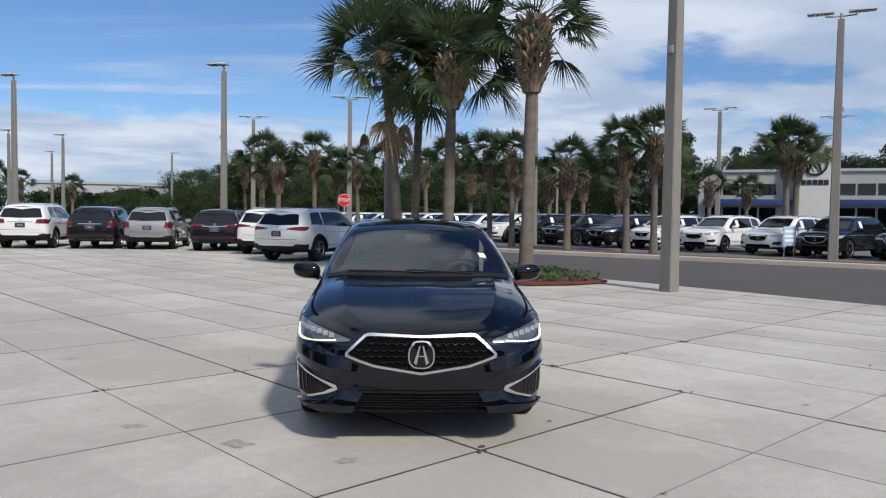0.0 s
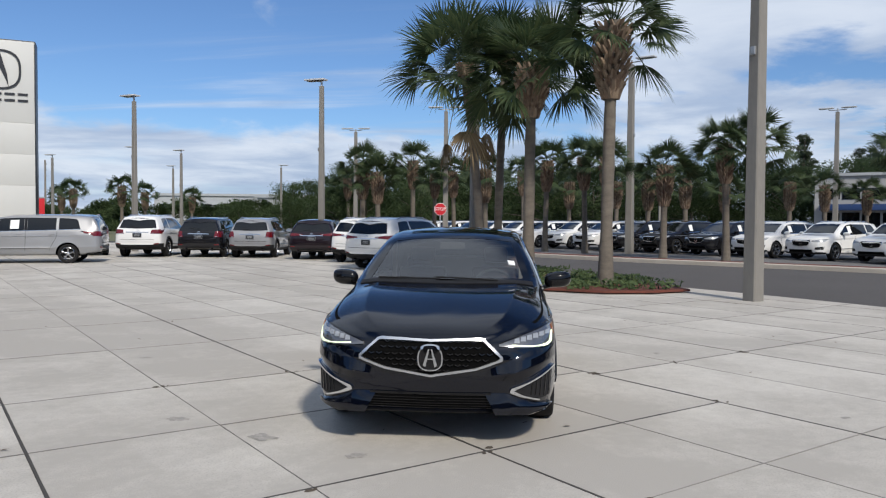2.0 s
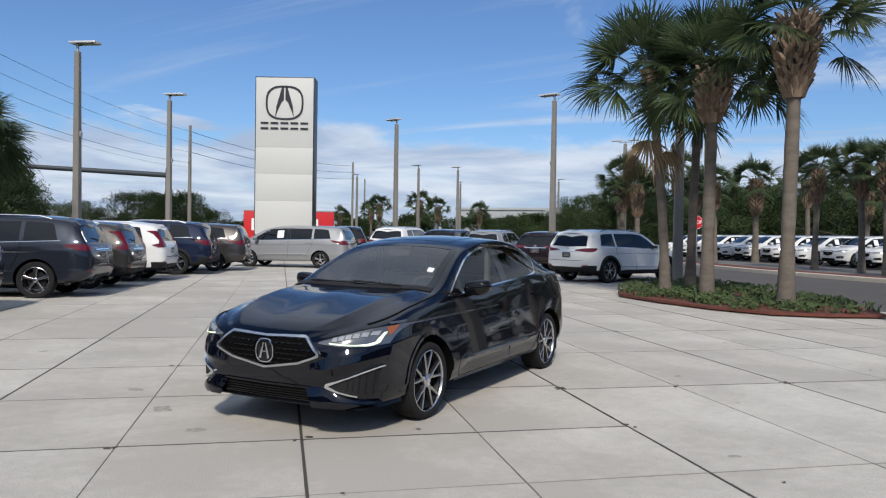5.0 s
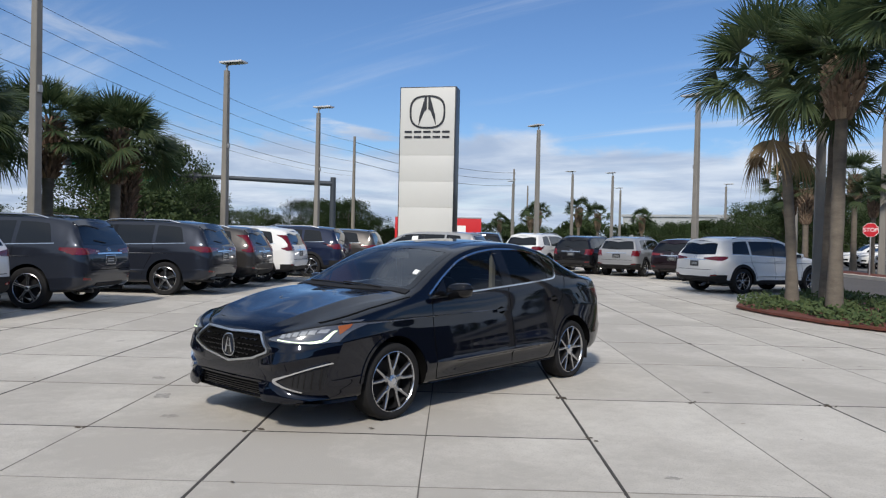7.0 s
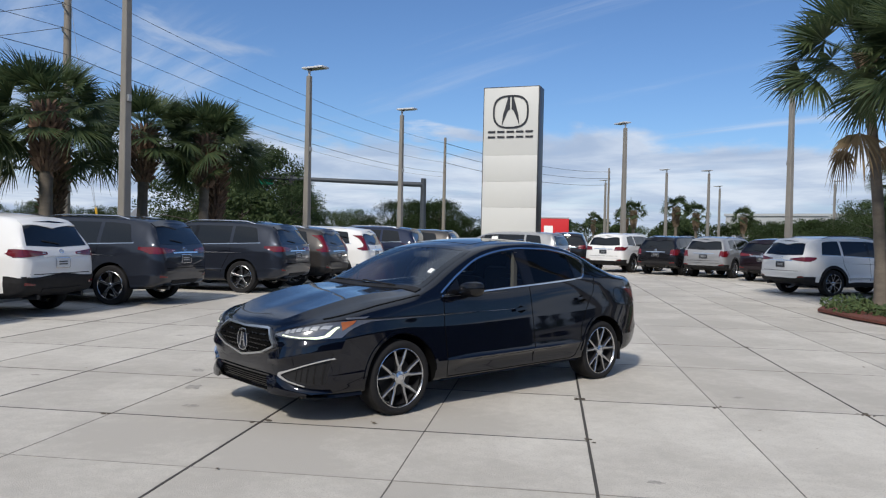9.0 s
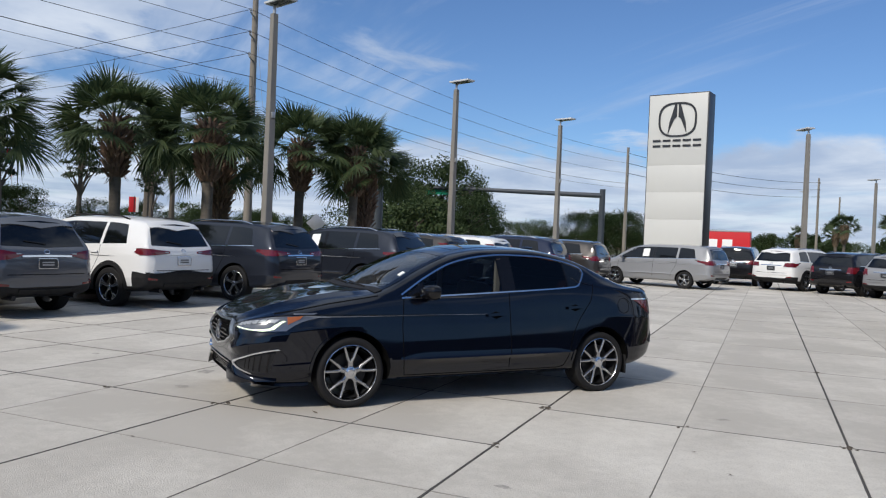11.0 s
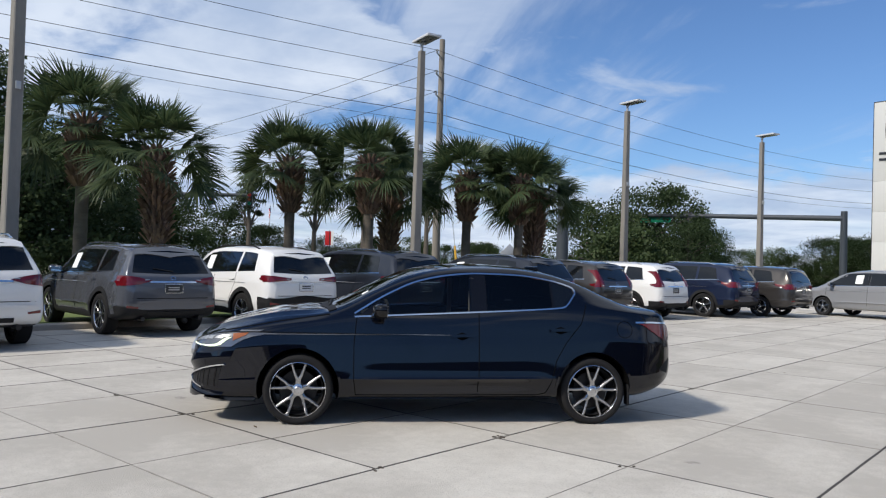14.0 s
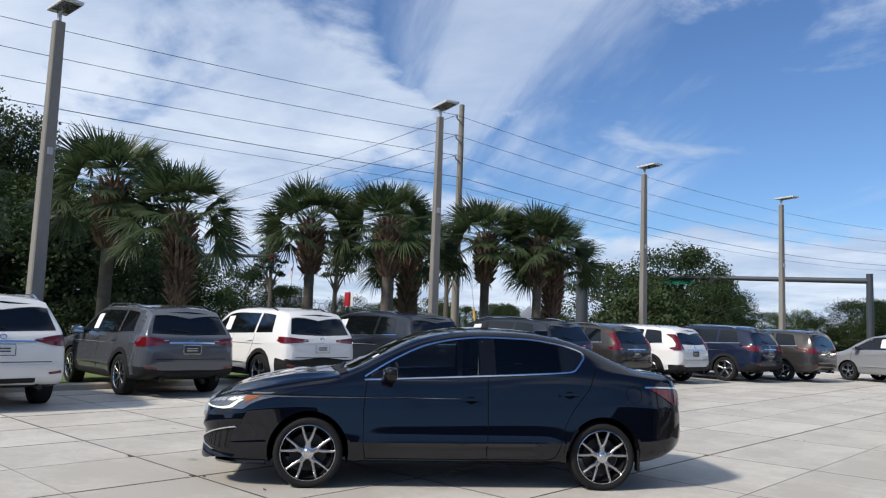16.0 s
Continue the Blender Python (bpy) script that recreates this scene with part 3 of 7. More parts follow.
def cut_body(shell, holes, arches, hub_y, hub_z, trims=()):
    """Cuts wheel arches; drops the skin behind window panes. Returns a bmesh whose faces carry 0 skin, 1 arch lining, 2 lower trim."""
    me = bpy.data.meshes.new("skin_tmp")
    shell.bm.to_mesh(me)
    ob = new("skin_tmp", me)
    cutters = []
    for y in hub_y:
        for s in (1, -1):
            bm = bmesh.new()
            add_lathe(bm, [(0.001, 0.42 * s), (arches * 0.98, 0.42 * s), (arches, 0.6 * s), (arches, 1.3 * s), (0.001, 1.3 * s)], 56, "x", (0, y, hub_z + 0.01))
            bmesh.ops.remove_doubles(bm, verts=bm.verts[:], dist=0.002)
            bmesh.ops.recalc_face_normals(bm, faces=bm.faces[:])
            cm = bpy.data.meshes.new("cut_tmp")
            bm.to_mesh(cm)
            bm.free()
            co = new("cut_tmp", cm)
            cutters.append(co)
            md = ob.modifiers.new("cut", "BOOLEAN")
            md.operation, md.object, md.solver = "DIFFERENCE", co, "EXACT"
    dg = bpy.context.evaluated_depsgraph_get()
    res = bpy.data.meshes.new_from_object(ob.evaluated_get(dg))
    bm = bmesh.new()
    bm.from_mesh(res)
    for o in [ob] + cutters:
        d = o.data
        bpy.data.objects.remove(o)
        bpy.data.meshes.remove(d)
    bpy.data.meshes.remove(res)
    drop = []
    for f in bm.faces:
        c = f.calc_center_median()
        f.material_index = 0
        for y in hub_y:
            r = math.hypot(c.y - y, c.z - hub_z - 0.01)
            if r < arches + 0.003 and abs(c.x) > 0.40 and (abs(f.normal.x) > 0.9 and abs(c.x) < 0.45 or abs(f.normal.x) < 0.3 and r > arches * 0.94):
                f.material_index = 1
        for test in trims:
            if f.material_index == 0 and test(c):
                f.material_index = 2
        for test in holes:
            if test(c):
                drop.append(f)
                break
    if drop:
        bmesh.ops.delete(bm, geom=drop, context="FACES")
    return bm


def inside(poly):
    """A test for points in a polygon."""
    def f(a, b):
        hit = False
        for (x0, y0), (x1, y1) in zip(poly, poly[1:] + poly[:1]):
            if (y0 > b) != (y1 > b) and a < (x1 - x0) * (b - y0) / (y1 - y0) + x0:
                hit = not hit
        return hit
    return f


def wheel_parts(root, x, y, z, R, rr, side, style, width=0.225):
    """Tyre, rim with spokes, brake disc: facing side (+1 or -1)."""
    w = thing("wheel", pose(x, y, z, 0, 0, 0 if side > 0 else 180), "", "")
    for k in list(w.keys()):
        del w[k]
    w.parent = root
    h = width / 2
    key = (style, R, rr)
    if key not in WHEELS:
        meshes = []
        bm = bmesh.new()
        add_lathe(bm, [(rr - 0.012, -h * 0.9), (rr + 0.008, -h * 0.95), (R - 0.03, -h), (R - 0.006, -h * 0.86), (R, -h * 0.5), (R, h * 0.5), (R - 0.006, h * 0.86), (R - 0.022, h * 0.985), (rr + 0.03, h), (rr + 0.006, h * 0.95), (rr - 0.006, h * 0.86)], 48)
        meshes.append(("tyre", bm, rubber, "black rubber tyre"))
        bm = bmesh.new()
        add_lathe(bm, [(rr - 0.03, -h * 0.8), (rr - 0.035, h * 0.25), (rr - 0.02, h * 0.70)], 48)
        meshes.append(("barrel", bm, rim_dark, ""))
        bm = bmesh.new()
        add_lathe(bm, [(rr - 0.012, h * 0.70), (rr - 0.010, h * 0.86), (rr - 0.004, h * 0.93), (rr + 0.003, h * 0.90)], 48)
        meshes.append(("rim_lip", bm, satin, "bright machined rim lip"))
        bm = bmesh.new()
        add_lathe(bm, [(0.001, h * 0.15), (rr * 0.68, h * 0.15), (rr * 0.70, h * 0.05)], 32)
        meshes.append(("brake_disc", bm, rim_dark, ""))
        face = machined if style != "dark" else rim_dark

        def spoke(bm, pts, wid, d0, d1):
            P = resample([(*p, 0) for p in pts], 8)
            rows = []
            for i, p in enumerate(P):
                t = i / 8
                d = (P[min(i + 1, 8)] - P[max(i - 1, 0)]).normalized()
                s = Vector((-d.y, d.x, 0)) * wid(t) / 2
                top = d0 + (d1 - d0) * t
                row = [p - s * 1.25 + Vector((0, 0, top - 0.028)), p - s + Vector((0, 0, top - 0.004)), p - s * 0.6 + Vector((0, 0, top)), p + s * 0.6 + Vector((0, 0, top)), p + s + Vector((0, 0, top - 0.004)), p + s * 1.25 + Vector((0, 0, top - 0.028))]
                rows.append([bm.verts.new((q.z, q.x, q.y)) for q in row])
            for a, b in zip(rows, rows[1:]):
                for k in range(5):
                    bm.faces.new((a[k], a[k + 1], b[k + 1], b[k])).material_index = int(k in (0, 4))

        spokes = 5 if style in ("split", "dark", "five") else 6
        for n in range(spokes):
            bm = bmesh.new()
            t0 = 2 * math.pi * n / spokes + math.pi / 2
            c, s = math.cos, math.sin

            def at(r, da):
                return (r * c(t0 + da), r * s(t0 + da))
            if style in ("split", "dark"):
                spoke(bm, [at(0.030, 0), at(rr * 0.22, 0), at(rr * 0.41, 0)], lambda t: 0.044 - 0.004 * t, h * 0.76, h * 0.79)
                for sg in (1, -1):
                    spoke(bm, [at(rr * 0.37, sg * 0.075), at(rr * 0.50, sg * 0.20), at(rr * 0.66, sg * 0.235), at(rr - 0.012, sg * 0.26)], lambda t: 0.025 - 0.006 * t, h * 0.785, h * 0.85)
            else:
                spoke(bm, [at(0.03, 0), at(rr * 0.5, 0), at(rr - 0.014, 0)], lambda t: 0.046 - 0.012 * t + 0.014 * t * t, h * 0.72, h * 0.84)
                for sg in (1, -1):
                    spoke(bm, [at(rr * 0.45, 0.0), at(rr * 0.7, sg * 0.13), at(rr - 0.014, sg * 0.26)], lambda t: 0.018, h * 0.74, h * 0.82)
            bmesh.ops.recalc_face_normals(bm, faces=bm.faces[:])
            meshes.append(("spoke", bm, face, "bright machined spoke" if face is machined else ""))
        bm = bmesh.new()
        add_lathe(bm, [(0.001, h * 0.90), (0.026, h * 0.89), (0.031, h * 0.84), (0.052, h * 0.80), (0.058, h * 0.6)], 24)
        meshes.append(("hub_cap", bm, satin, ""))
        for k in range(5):
            bm = bmesh.new()
            th = 2 * math.pi * (k + 0.5) / 5 + math.pi / 2
            add_tube(bm, [(h * 0.5, 0.057 * math.cos(th), 0.057 * math.sin(th)), (h * 0.76, 0.057 * math.cos(th), 0.057 * math.sin(th))], 0.009, 6)
            meshes.append(("lug_nut", bm, rim_dark, ""))
        WHEELS[key] = [part(n, b, m, None, l, mats=[m, rim_dark]) for n, b, m, l in meshes]
        for o in WHEELS[key]:
            o.parent = w
    else:
        for o in WHEELS[key]:
            c = o.copy()
            scene.collection.objects.link(c)
            c.parent = w
    return w


WHEELS = {}


def mirror_part(root, shell, x, y, z, side, paint_mat, sc=1.0):
    bm = bmesh.new()
    bmesh.ops.create_uvsphere(bm, u_segments=18, v_segments=10, radius=1)
    for v in bm.verts:
        c = v.co
        c.x, c.y, c.z = 0.115 * sc * math.copysign(abs(c.x) ** 0.7, c.x), 0.075 * sc * math.copysign(abs(c.y) ** 0.8, c.y) + 0.02 * c.x, 0.068 * sc * math.copysign(abs(c.z) ** 0.75, c.z) + 0.012 * c.x
        if c.y > 0.045 * sc:
            c.y = 0.045 * sc
        v.co = Vector((side * (x + c.x), y + c.y, z + c.z))
    if side < 0:
        bmesh.ops.reverse_faces(bm, faces=bm.faces[:])
    mr = part("door_mirror", bm, paint_mat, root)
    bm = boxmesh(min(side * (x - 0.08 * sc), side * (x + 0.085 * sc)), y + 0.0455 * sc, z - 0.045 * sc, max(side * (x - 0.08 * sc), side * (x + 0.085 * sc)), y + 0.049 * sc, z + 0.045 * sc)
    part("mirror_glass", bm, chrome, mr)
    bm = bmesh.new()
    p, _ = shell.cast("left", y, z - 0.08)
    add_tube(bm, [(side * (p.x - 0.03), y + 0.02, z - 0.085), (side * (x - 0.03), y + 0.01, z - 0.04)], 0.022, 8)
    part("mirror_arm", bm, gloss_black, mr)

# ---------------------------------------------------------------- ground
AX = Vector((math.cos(radians(40)), math.sin(radians(40)), 0))
BX = Vector((-math.sin(radians(40)), math.cos(radians(40)), 0))


def ab(a, b, z=0.0):
    p = AX * a + BX * b
    return Vector((p.x, p.y, z))


def sheet(pts, z):
    bm = bmesh.new()
    bm.faces.new([bm.verts.new((p[0], p[1], z)) for p in pts])
    bmesh.ops.recalc_face_normals(bm, faces=bm.faces[:])
    if bm.faces[:][0].normal.z < 0:
        bmesh.ops.reverse_faces(bm, faces=bm.faces[:])
    return bm


ground = tagged(part("ground", sheet([(-1500, -1500), (1500, -1500), (1500, 1500), (-1500, 1500)], -0.10), earth, smooth=False), "grassy and bare earth reaching the horizon", "ground", kind="structure")

NEAR_EDGE = [(26, -16), (16, -4.5), (11.0, 1.6), (8.34, 5.8), (6.42, 8.7), (5.04, 10.6), (4.0, 11.9), (2.27, 14.8), (0.3, 18.1), (-2.5, 23.2), (-6, 29.5), (-11, 38), (-22, 56)]
FAR_EDGE = [(36, 0.5), (20, 12.5), (14.0, 17.1), (10.6, 19.9), (4.9, 24.4), (0.5, 29.0), (-4.5, 36), (-10, 45), (-19, 60)]
tagged(part("road", sheet(NEAR_EDGE + FAR_EDGE[::-1], -0.035), asphalt, smooth=False), "worn dark asphalt service road", "road", kind="structure")
tagged(part("lot_ground", sheet(FAR_EDGE + [(-19, 110), (60, 110), (90, 40), (60, 0)], -0.03), mat("lot_asphalt", (0.17, 0.165, 0.16), 0.9, var=0.6, scale=0.3, bump=0.3), smooth=False), "grey asphalt of the car lot across the road", "ground", kind="structure")


def kerb(points, width, height, name, label, base=-0.05):
    bm = bmesh.new()
    P = resample([(*p, 0) for p in points], len(points) * 6)
    rows = []
    for i, p in enumerate(P):
        d = (P[min(i + 1, len(P) - 1)] - P[max(i - 1, 0)]).normalized()
        s = Vector((-d.y, d.x, 0))
        rows.append([bm.verts.new(p + s * o + Vector((0, 0, z))) for o, z in ((-width / 2, base), (-width / 2, height - 0.025), (-width / 2 + 0.03, height), (width / 2 - 0.03, height), (width / 2, height - 0.025), (width / 2, base))])
    for a, b in zip(rows, rows[1:]):
        for k in range(5):
            bm.faces.new((a[k], b[k], b[k + 1], a[k + 1]))
    bmesh.ops.recalc_face_normals(bm, faces=bm.faces[:])
    return tagged(part(name, bm, kerb_concrete), label, "kerb", kind="structure")


kerb(FAR_EDGE, 0.22, 0.13, "kerb", "raised tan concrete kerb along the far side of the road")
# strip of lawn behind the far kerb
strip_pts = [(x + 0.10, y + 0.10) for x, y in FAR_EDGE]
strip_out = [(x + 1.9, y + 1.7) for x, y in FAR_EDGE]
tagged(part("verge", sheet(strip_pts + strip_out[::-1], 0.05), mulch, smooth=False), "mulched planting strip beside the road", "ground", kind="structure")

# base under the slabs, to be seen in the joints
tagged(part("slab_bed", sheet([ab(-9.6, -26), ab(40, -26)] + [Vector((*p, 0)) for p in NEAR_EDGE[1:]] + [ab(-9.6, 52)], -0.0045), joint_fill, smooth=False), "dark filler in the joints between slabs", "pavement", kind="structure")
tagged(part("street_lawn", sheet([ab(-9.5, -60), ab(-16.0, -60), ab(-16.0, 70), ab(-9.5, 70)], 0.02), lawn, smooth=False), "strip of lawn between the parking row and the street", "ground", kind="structure")
tagged(part("street", sheet([ab(-17, -120), ab(-34, -120), ab(-34, 160), ab(-17, 160)], -0.04), asphalt, smooth=False), "asphalt street beyond the lawn", "road", kind="structure")
kerb([ab(-9.5, -60).xy, ab(-9.5, 0).xy, ab(-9.5, 70).xy], 0.18, 0.12, "kerb", "concrete kerb at the end of the parking row")
kerb([ab(-16.5, -60).xy, ab(-16.5, 0).xy, ab(-16.5, 70).xy], 0.18, 0.06, "kerb", "concrete kerb beside the street")


def near_limit(b):
    """How far a lane runs before the road's edge, at a place along it."""
    best = 40.0
    for (x0, y0), (x1, y1) in zip(NEAR_EDGE, NEAR_EDGE[1:]):
        p, q = Vector((x0, y0, 0)), Vector((x1, y1, 0))
        b0, b1 = p.dot(BX), q.dot(BX)
        if min(b0, b1) <= b <= max(b0, b1):
            f = (b - b0) / (b1 - b0)
            best = min(best, p.lerp(q, f).dot(AX))
    return best


def slab_faces(bm, corners, top, deep, bev=0.0025):
    lo = [bm.verts.new((c.x, c.y, top - deep)) for c in corners]
    mid = [bm.verts.new((c.x, c.y, top - bev)) for c in corners]
    cen = sum(corners, Vector()) / len(corners)
    hi = [bm.verts.new((*(c + (cen - c).normalized() * bev).xy, top)) for c in corners]
    n = len(corners)
    for k in range(n):
        k2 = (k + 1) % n
        bm.faces.new((lo[k], lo[k2], mid[k2], mid[k]))
        bm.faces.new((mid[k], mid[k2], hi[k2], hi[k]))
    bm.faces.new(hi)


LANES = [-9.45, -8.55, -7.33, -6.12, -4.90, -3.69, -2.45, -1.225, 0.05, 1.245, 2.43, 3.65, 4.86, 6.08, 7.3, 8.52, 9.74, 10.96, 12.2, 13.4, 14.6, 15.9, 17.1, 18.3, 19.5, 20.7, 22, 23.2, 24.4, 26, 28, 30, 34, 38]
CROSS_LOW = [-25, -21, -17, -13.5, -10.8, -8.2, -5.6, -3.20, -2.05, -0.48, 1.06, 3.36, 5.75, 8.15, 10.6, 13.0, 15.4, 17.9, 20.3, 22.8, 25.2, 27.7, 30.1, 33, 36, 39, 42, 46, 50]
CROSS_HIGH = [-25, -21, -17, -13.5, -10.8, -8.2, -5.6, -3.20, -0.66, 1.45, 3.36, 5.75, 8.15, 10.6, 13.0, 15.4, 17.9, 20.3, 22.8, 25.2, 27.7, 30.1, 33, 36, 39, 42, 46, 50]
pavement = thing("pavement", pose(0, 0, 0), "pale concrete slab pavement with dark joints and stains", "pavement", kind="structure")
far_bm = bmesh.new()
slab_rng = random.Random(4)
for i, (a0, a1) in enumerate(zip(LANES, LANES[1:])):
    cross = CROSS_LOW if a1 < 1.3 else CROSS_HIGH
    g0 = 0.010 if i % 2 == 1 else 0.003
    g1 = 0.003 if i % 2 == 1 else 0.010
    for b0, b1 in zip(cross, cross[1:]):
        lim0, lim1 = near_limit(b0), near_limit(b1)
        A0, A1 = a0 + g0, a1 - g1
        top = slab_rng.uniform(-0.0012, 0.0012)
        if A0 > max(lim0, lim1) - 0.05:
            continue
        c = [ab(A0, b0 + 0.0035), ab(min(A1, lim0), b0 + 0.0035), ab(min(A1, lim1), b1 - 0.0035), ab(A0, b1 - 0.0035)]
        if A0 > min(lim0, lim1):
            c = [ab(A0, b0 + 0.0035), ab(max(A0 + 0.02, min(A1, lim0)), b0 + 0.0035), ab(max(A0 + 0.02, min(A1, lim1)), b1 - 0.0035), ab(A0, b1 - 0.0035)]
        if -6.2 < a0 and a1 < 8.6 and -9 < b0 and b1 < 16:
            cen = sum(c, Vector()) / 4
            bm = bmesh.new()
            slab_faces(bm, [p - cen for p in c], 0, 0.06)
            ob = part("slab", bm, concrete, pavement, smooth=False)
            ob.matrix_basis = pose(cen.x, cen.y, top)
        else:
            slab_faces(far_bm, c, top, 0.06)
far = part("far_slabs", far_bm, concrete_far, pavement, smooth=False)
tagged(far, kind="stuff")

# dark sealant that fills the joints flush
rngJ = random.Random(17)
seal = bmesh.new()


def sealant(p, q, width, wide):
    n = max(2, int((q - p).length / 0.35))
    d = (q - p).normalized()
    s = Vector((-d.y, d.x, 0))
    prev = None
    for k in range(n + 1):
        c = p.lerp(q, k / n) + s * rngJ.uniform(-0.0015, 0.0015)
        w = width * rngJ.uniform(0.75, 1.2) / 2
        row = [seal.verts.new(c - s * w + Vector((0, 0, -0.004))), seal.verts.new(c - s * w * 0.9 + Vector((0, 0, 0.0022))), seal.verts.new(c + s * w * 0.9 + Vector((0, 0, 0.0022))), seal.verts.new(c + s * w + Vector((0, 0, -0.004)))]
        if prev:
            for j in range(3):
                seal.faces.new((prev[j], row[j], row[j + 1], prev[j + 1])).material_index = int(not wide) if wide in (True, False) else 2
        prev = row


for i, a in enumerate(LANES[1:-1], 1):
    wide = i % 2 == 1
    b = -25.0
    while b < 50:
        if a < min(near_limit(b), near_limit(b + 0.8)):
            sealant(ab(a, b), ab(a, b + 0.8), 0.020 if wide else 0.0080, wide)
        b += 0.8
for i, (a0, a1) in enumerate(zip(LANES, LANES[1:])):
    for b in (CROSS_LOW if a1 < 1.3 else CROSS_HIGH)[1:-1]:
        if a0 < near_limit(b):
            wide_b = {-2.05: 0.019, -0.48: 0.016, -0.66: 0.017, 1.06: 0.015, 1.45: 0.010, 3.36: 0.015}.get(b, 0.0085)
            sealant(ab(a0, b), ab(min(a1, near_limit(b)), b), wide_b, True if wide_b > 0.016 else (False if wide_b > 0.009 else 2))
bmesh.ops.recalc_face_normals(seal, faces=seal.faces[:])
so = part("joint_sealant", seal, joint_fill, pavement, smooth=False, mats=[joint_fill, thin_fill, faint_fill])
tagged(so, "dark sealant in the slab joints", kind="stuff")


# ---- the dark sedan
def sedan():
    sh = Shell(SEDAN, ny=190, nseg=10)
    S = SEDAN
    root = thing("sedan", pose(0, 0, 0), "glossy dark navy four-door sedan parked on the concrete forecourt", "car")
    body_paint = paint("sedan_navy", (0.0014, 0.0023, 0.0066), 0.25, 0.28, 1.0, 1.53)
    hy = (-S["wheelbase"] / 2 - 0.02, S["wheelbase"] / 2 - 0.02)
    # window outlines in side view
    belt = smooth_curve([(-0.90, 0.935), (0.0, 0.985), (0.6, 1.02), (1.05, 1.055), (1.3, 1.10)])
    topl = smooth_curve([(-0.90, 0.955), (-0.62, 1.125), (-0.30, 1.265), (0.0, 1.325), (0.25, 1.345), (0.6, 1.34), (0.9, 1.305), (1.15, 1.235), (1.24, 1.185)])

    def band(y0, y1, d0, d1, n=14):
        ys = [y0 + (y1 - y0) * i / n for i in range(n + 1)]
        return [(y, belt(y) + d0) for y in ys], [(y, max(topl(y) - d1, belt(y) + d0 + 0.004)) for y in ys]

    front_win = band(-0.845, 0.165, 0.012, 0.012)
    rear_win = band(0.315, 0.925, 0.012, 0.012)
    quarter = ([(0.945, belt(0.945) + 0.012), (1.02, belt(1.02) + 0.014), (1.15, 1.185)], [(0.945, topl(0.945) - 0.012), (1.07, topl(1.07) - 0.014), (1.15, 1.195)])
    polys = [inside(lo + hi[::-1]) for lo, hi in (front_win, rear_win)]
    wind = ([(-0.67, -1.05), (0, -1.13), (0.67, -1.05)], [(-0.545, -0.36), (0, -0.39), (0.545, -0.36)])
    back = ([(-0.56, 1.66), (0, 1.70), (0.56, 1.66)], [(-0.50, 1.02), (0, 0.99), (0.50, 1.02)])
    wind_in = inside([(-0.63, -1.02), (0, -1.09), (0.63, -1.02), (0.515, -0.39), (0, -0.42), (-0.515, -0.39)])
    holes = [lambda c: abs(c.x) > 0.5 and any(p(c.y, c.z) for p in polys), lambda c: c.z > 0.95 and wind_in(c.x, c.y)]
    bm = cut_body(sh, holes, S["arch"], hy, S["hub"])
    part("body", bm, body_paint, root, "deep navy-black painted body shell", mats=[body_paint, gap_black])
    for side in ("left", "right"):
        glass_parts = (("front_window", front_win, glass), ("rear_window", rear_win, glass_dark))
        for n, (lo, hi), g in glass_parts:
            ob = part(n, sh.panel(side, lo, hi, 16, 6, 0.0015, 0, 0.0), g, root)
            ob.visible_shadow = False
        part("quarter_window", sh.panel(side, *quarter, 8, 4, 0.003), privacy, root)
        part("center_pillar", sh.panel(side, *band(0.168, 0.312, 0.004, 0.004, 4), 4, 6, 0.004), gloss_black, root)
        part("quarter_divider", sh.strip(side, [(0.935, belt(0.935) + 0.006), (0.935, topl(0.935) - 0.008)], 0.020, 0.004), gloss_black, root)
        ys = [-0.885 + i * 2.045 / 30 for i in range(31)]
        up = [(y, topl(y) + 0.002) for y in ys] + [(1.172, 1.205), (1.165, 1.185), (1.09, 1.098), (1.05, belt(1.05) + 0.006), (1.02, belt(1.02) + 0.004)]
        part("window_surround", sh.strip(side, up, 0.0135, 0.006, 0.003, 60), chrome, root, "bright chrome strip over the windows")
        part("belt_moulding", sh.strip(side, [(y, belt(y) + 0.003) for y in [-0.885 + i * 1.915 / 20 for i in range(21)]], 0.0125, 0.006, 0.003, 40), chrome, root, "bright chrome strip along the belt line")
        part("mirror_triangle", sh.panel(side, [(-0.84, 0.945), (-0.66, 0.958)], [(-0.80, 0.985), (-0.66, 1.085)], 5, 4, 0.005), gloss_black, root)
        for n, pts in (("door_gap", [(-0.865, 0.93), (-0.885, 0.70), (-0.880, 0.40), (-0.86, 0.262)]), ("door_gap", [(0.235, 0.99), (0.235, 0.6), (0.228, 0.264)]), ("door_gap", [(1.255, 1.09), (1.20, 0.92), (1.05, 0.74), (0.955, 0.58), (0.90, 0.37), (0.86, 0.290), (0.78, 0.270)]), ("sill_gap", [(-0.86, 0.262), (0.0, 0.265), (0.78, 0.270)]), ("hood_gap", [(-2.0, 0.795), (-1.55, 0.885), (-1.10, 0.955)])):
            part(n, sh.strip(side, pts, 0.007, 0.0012), gap_black, root)
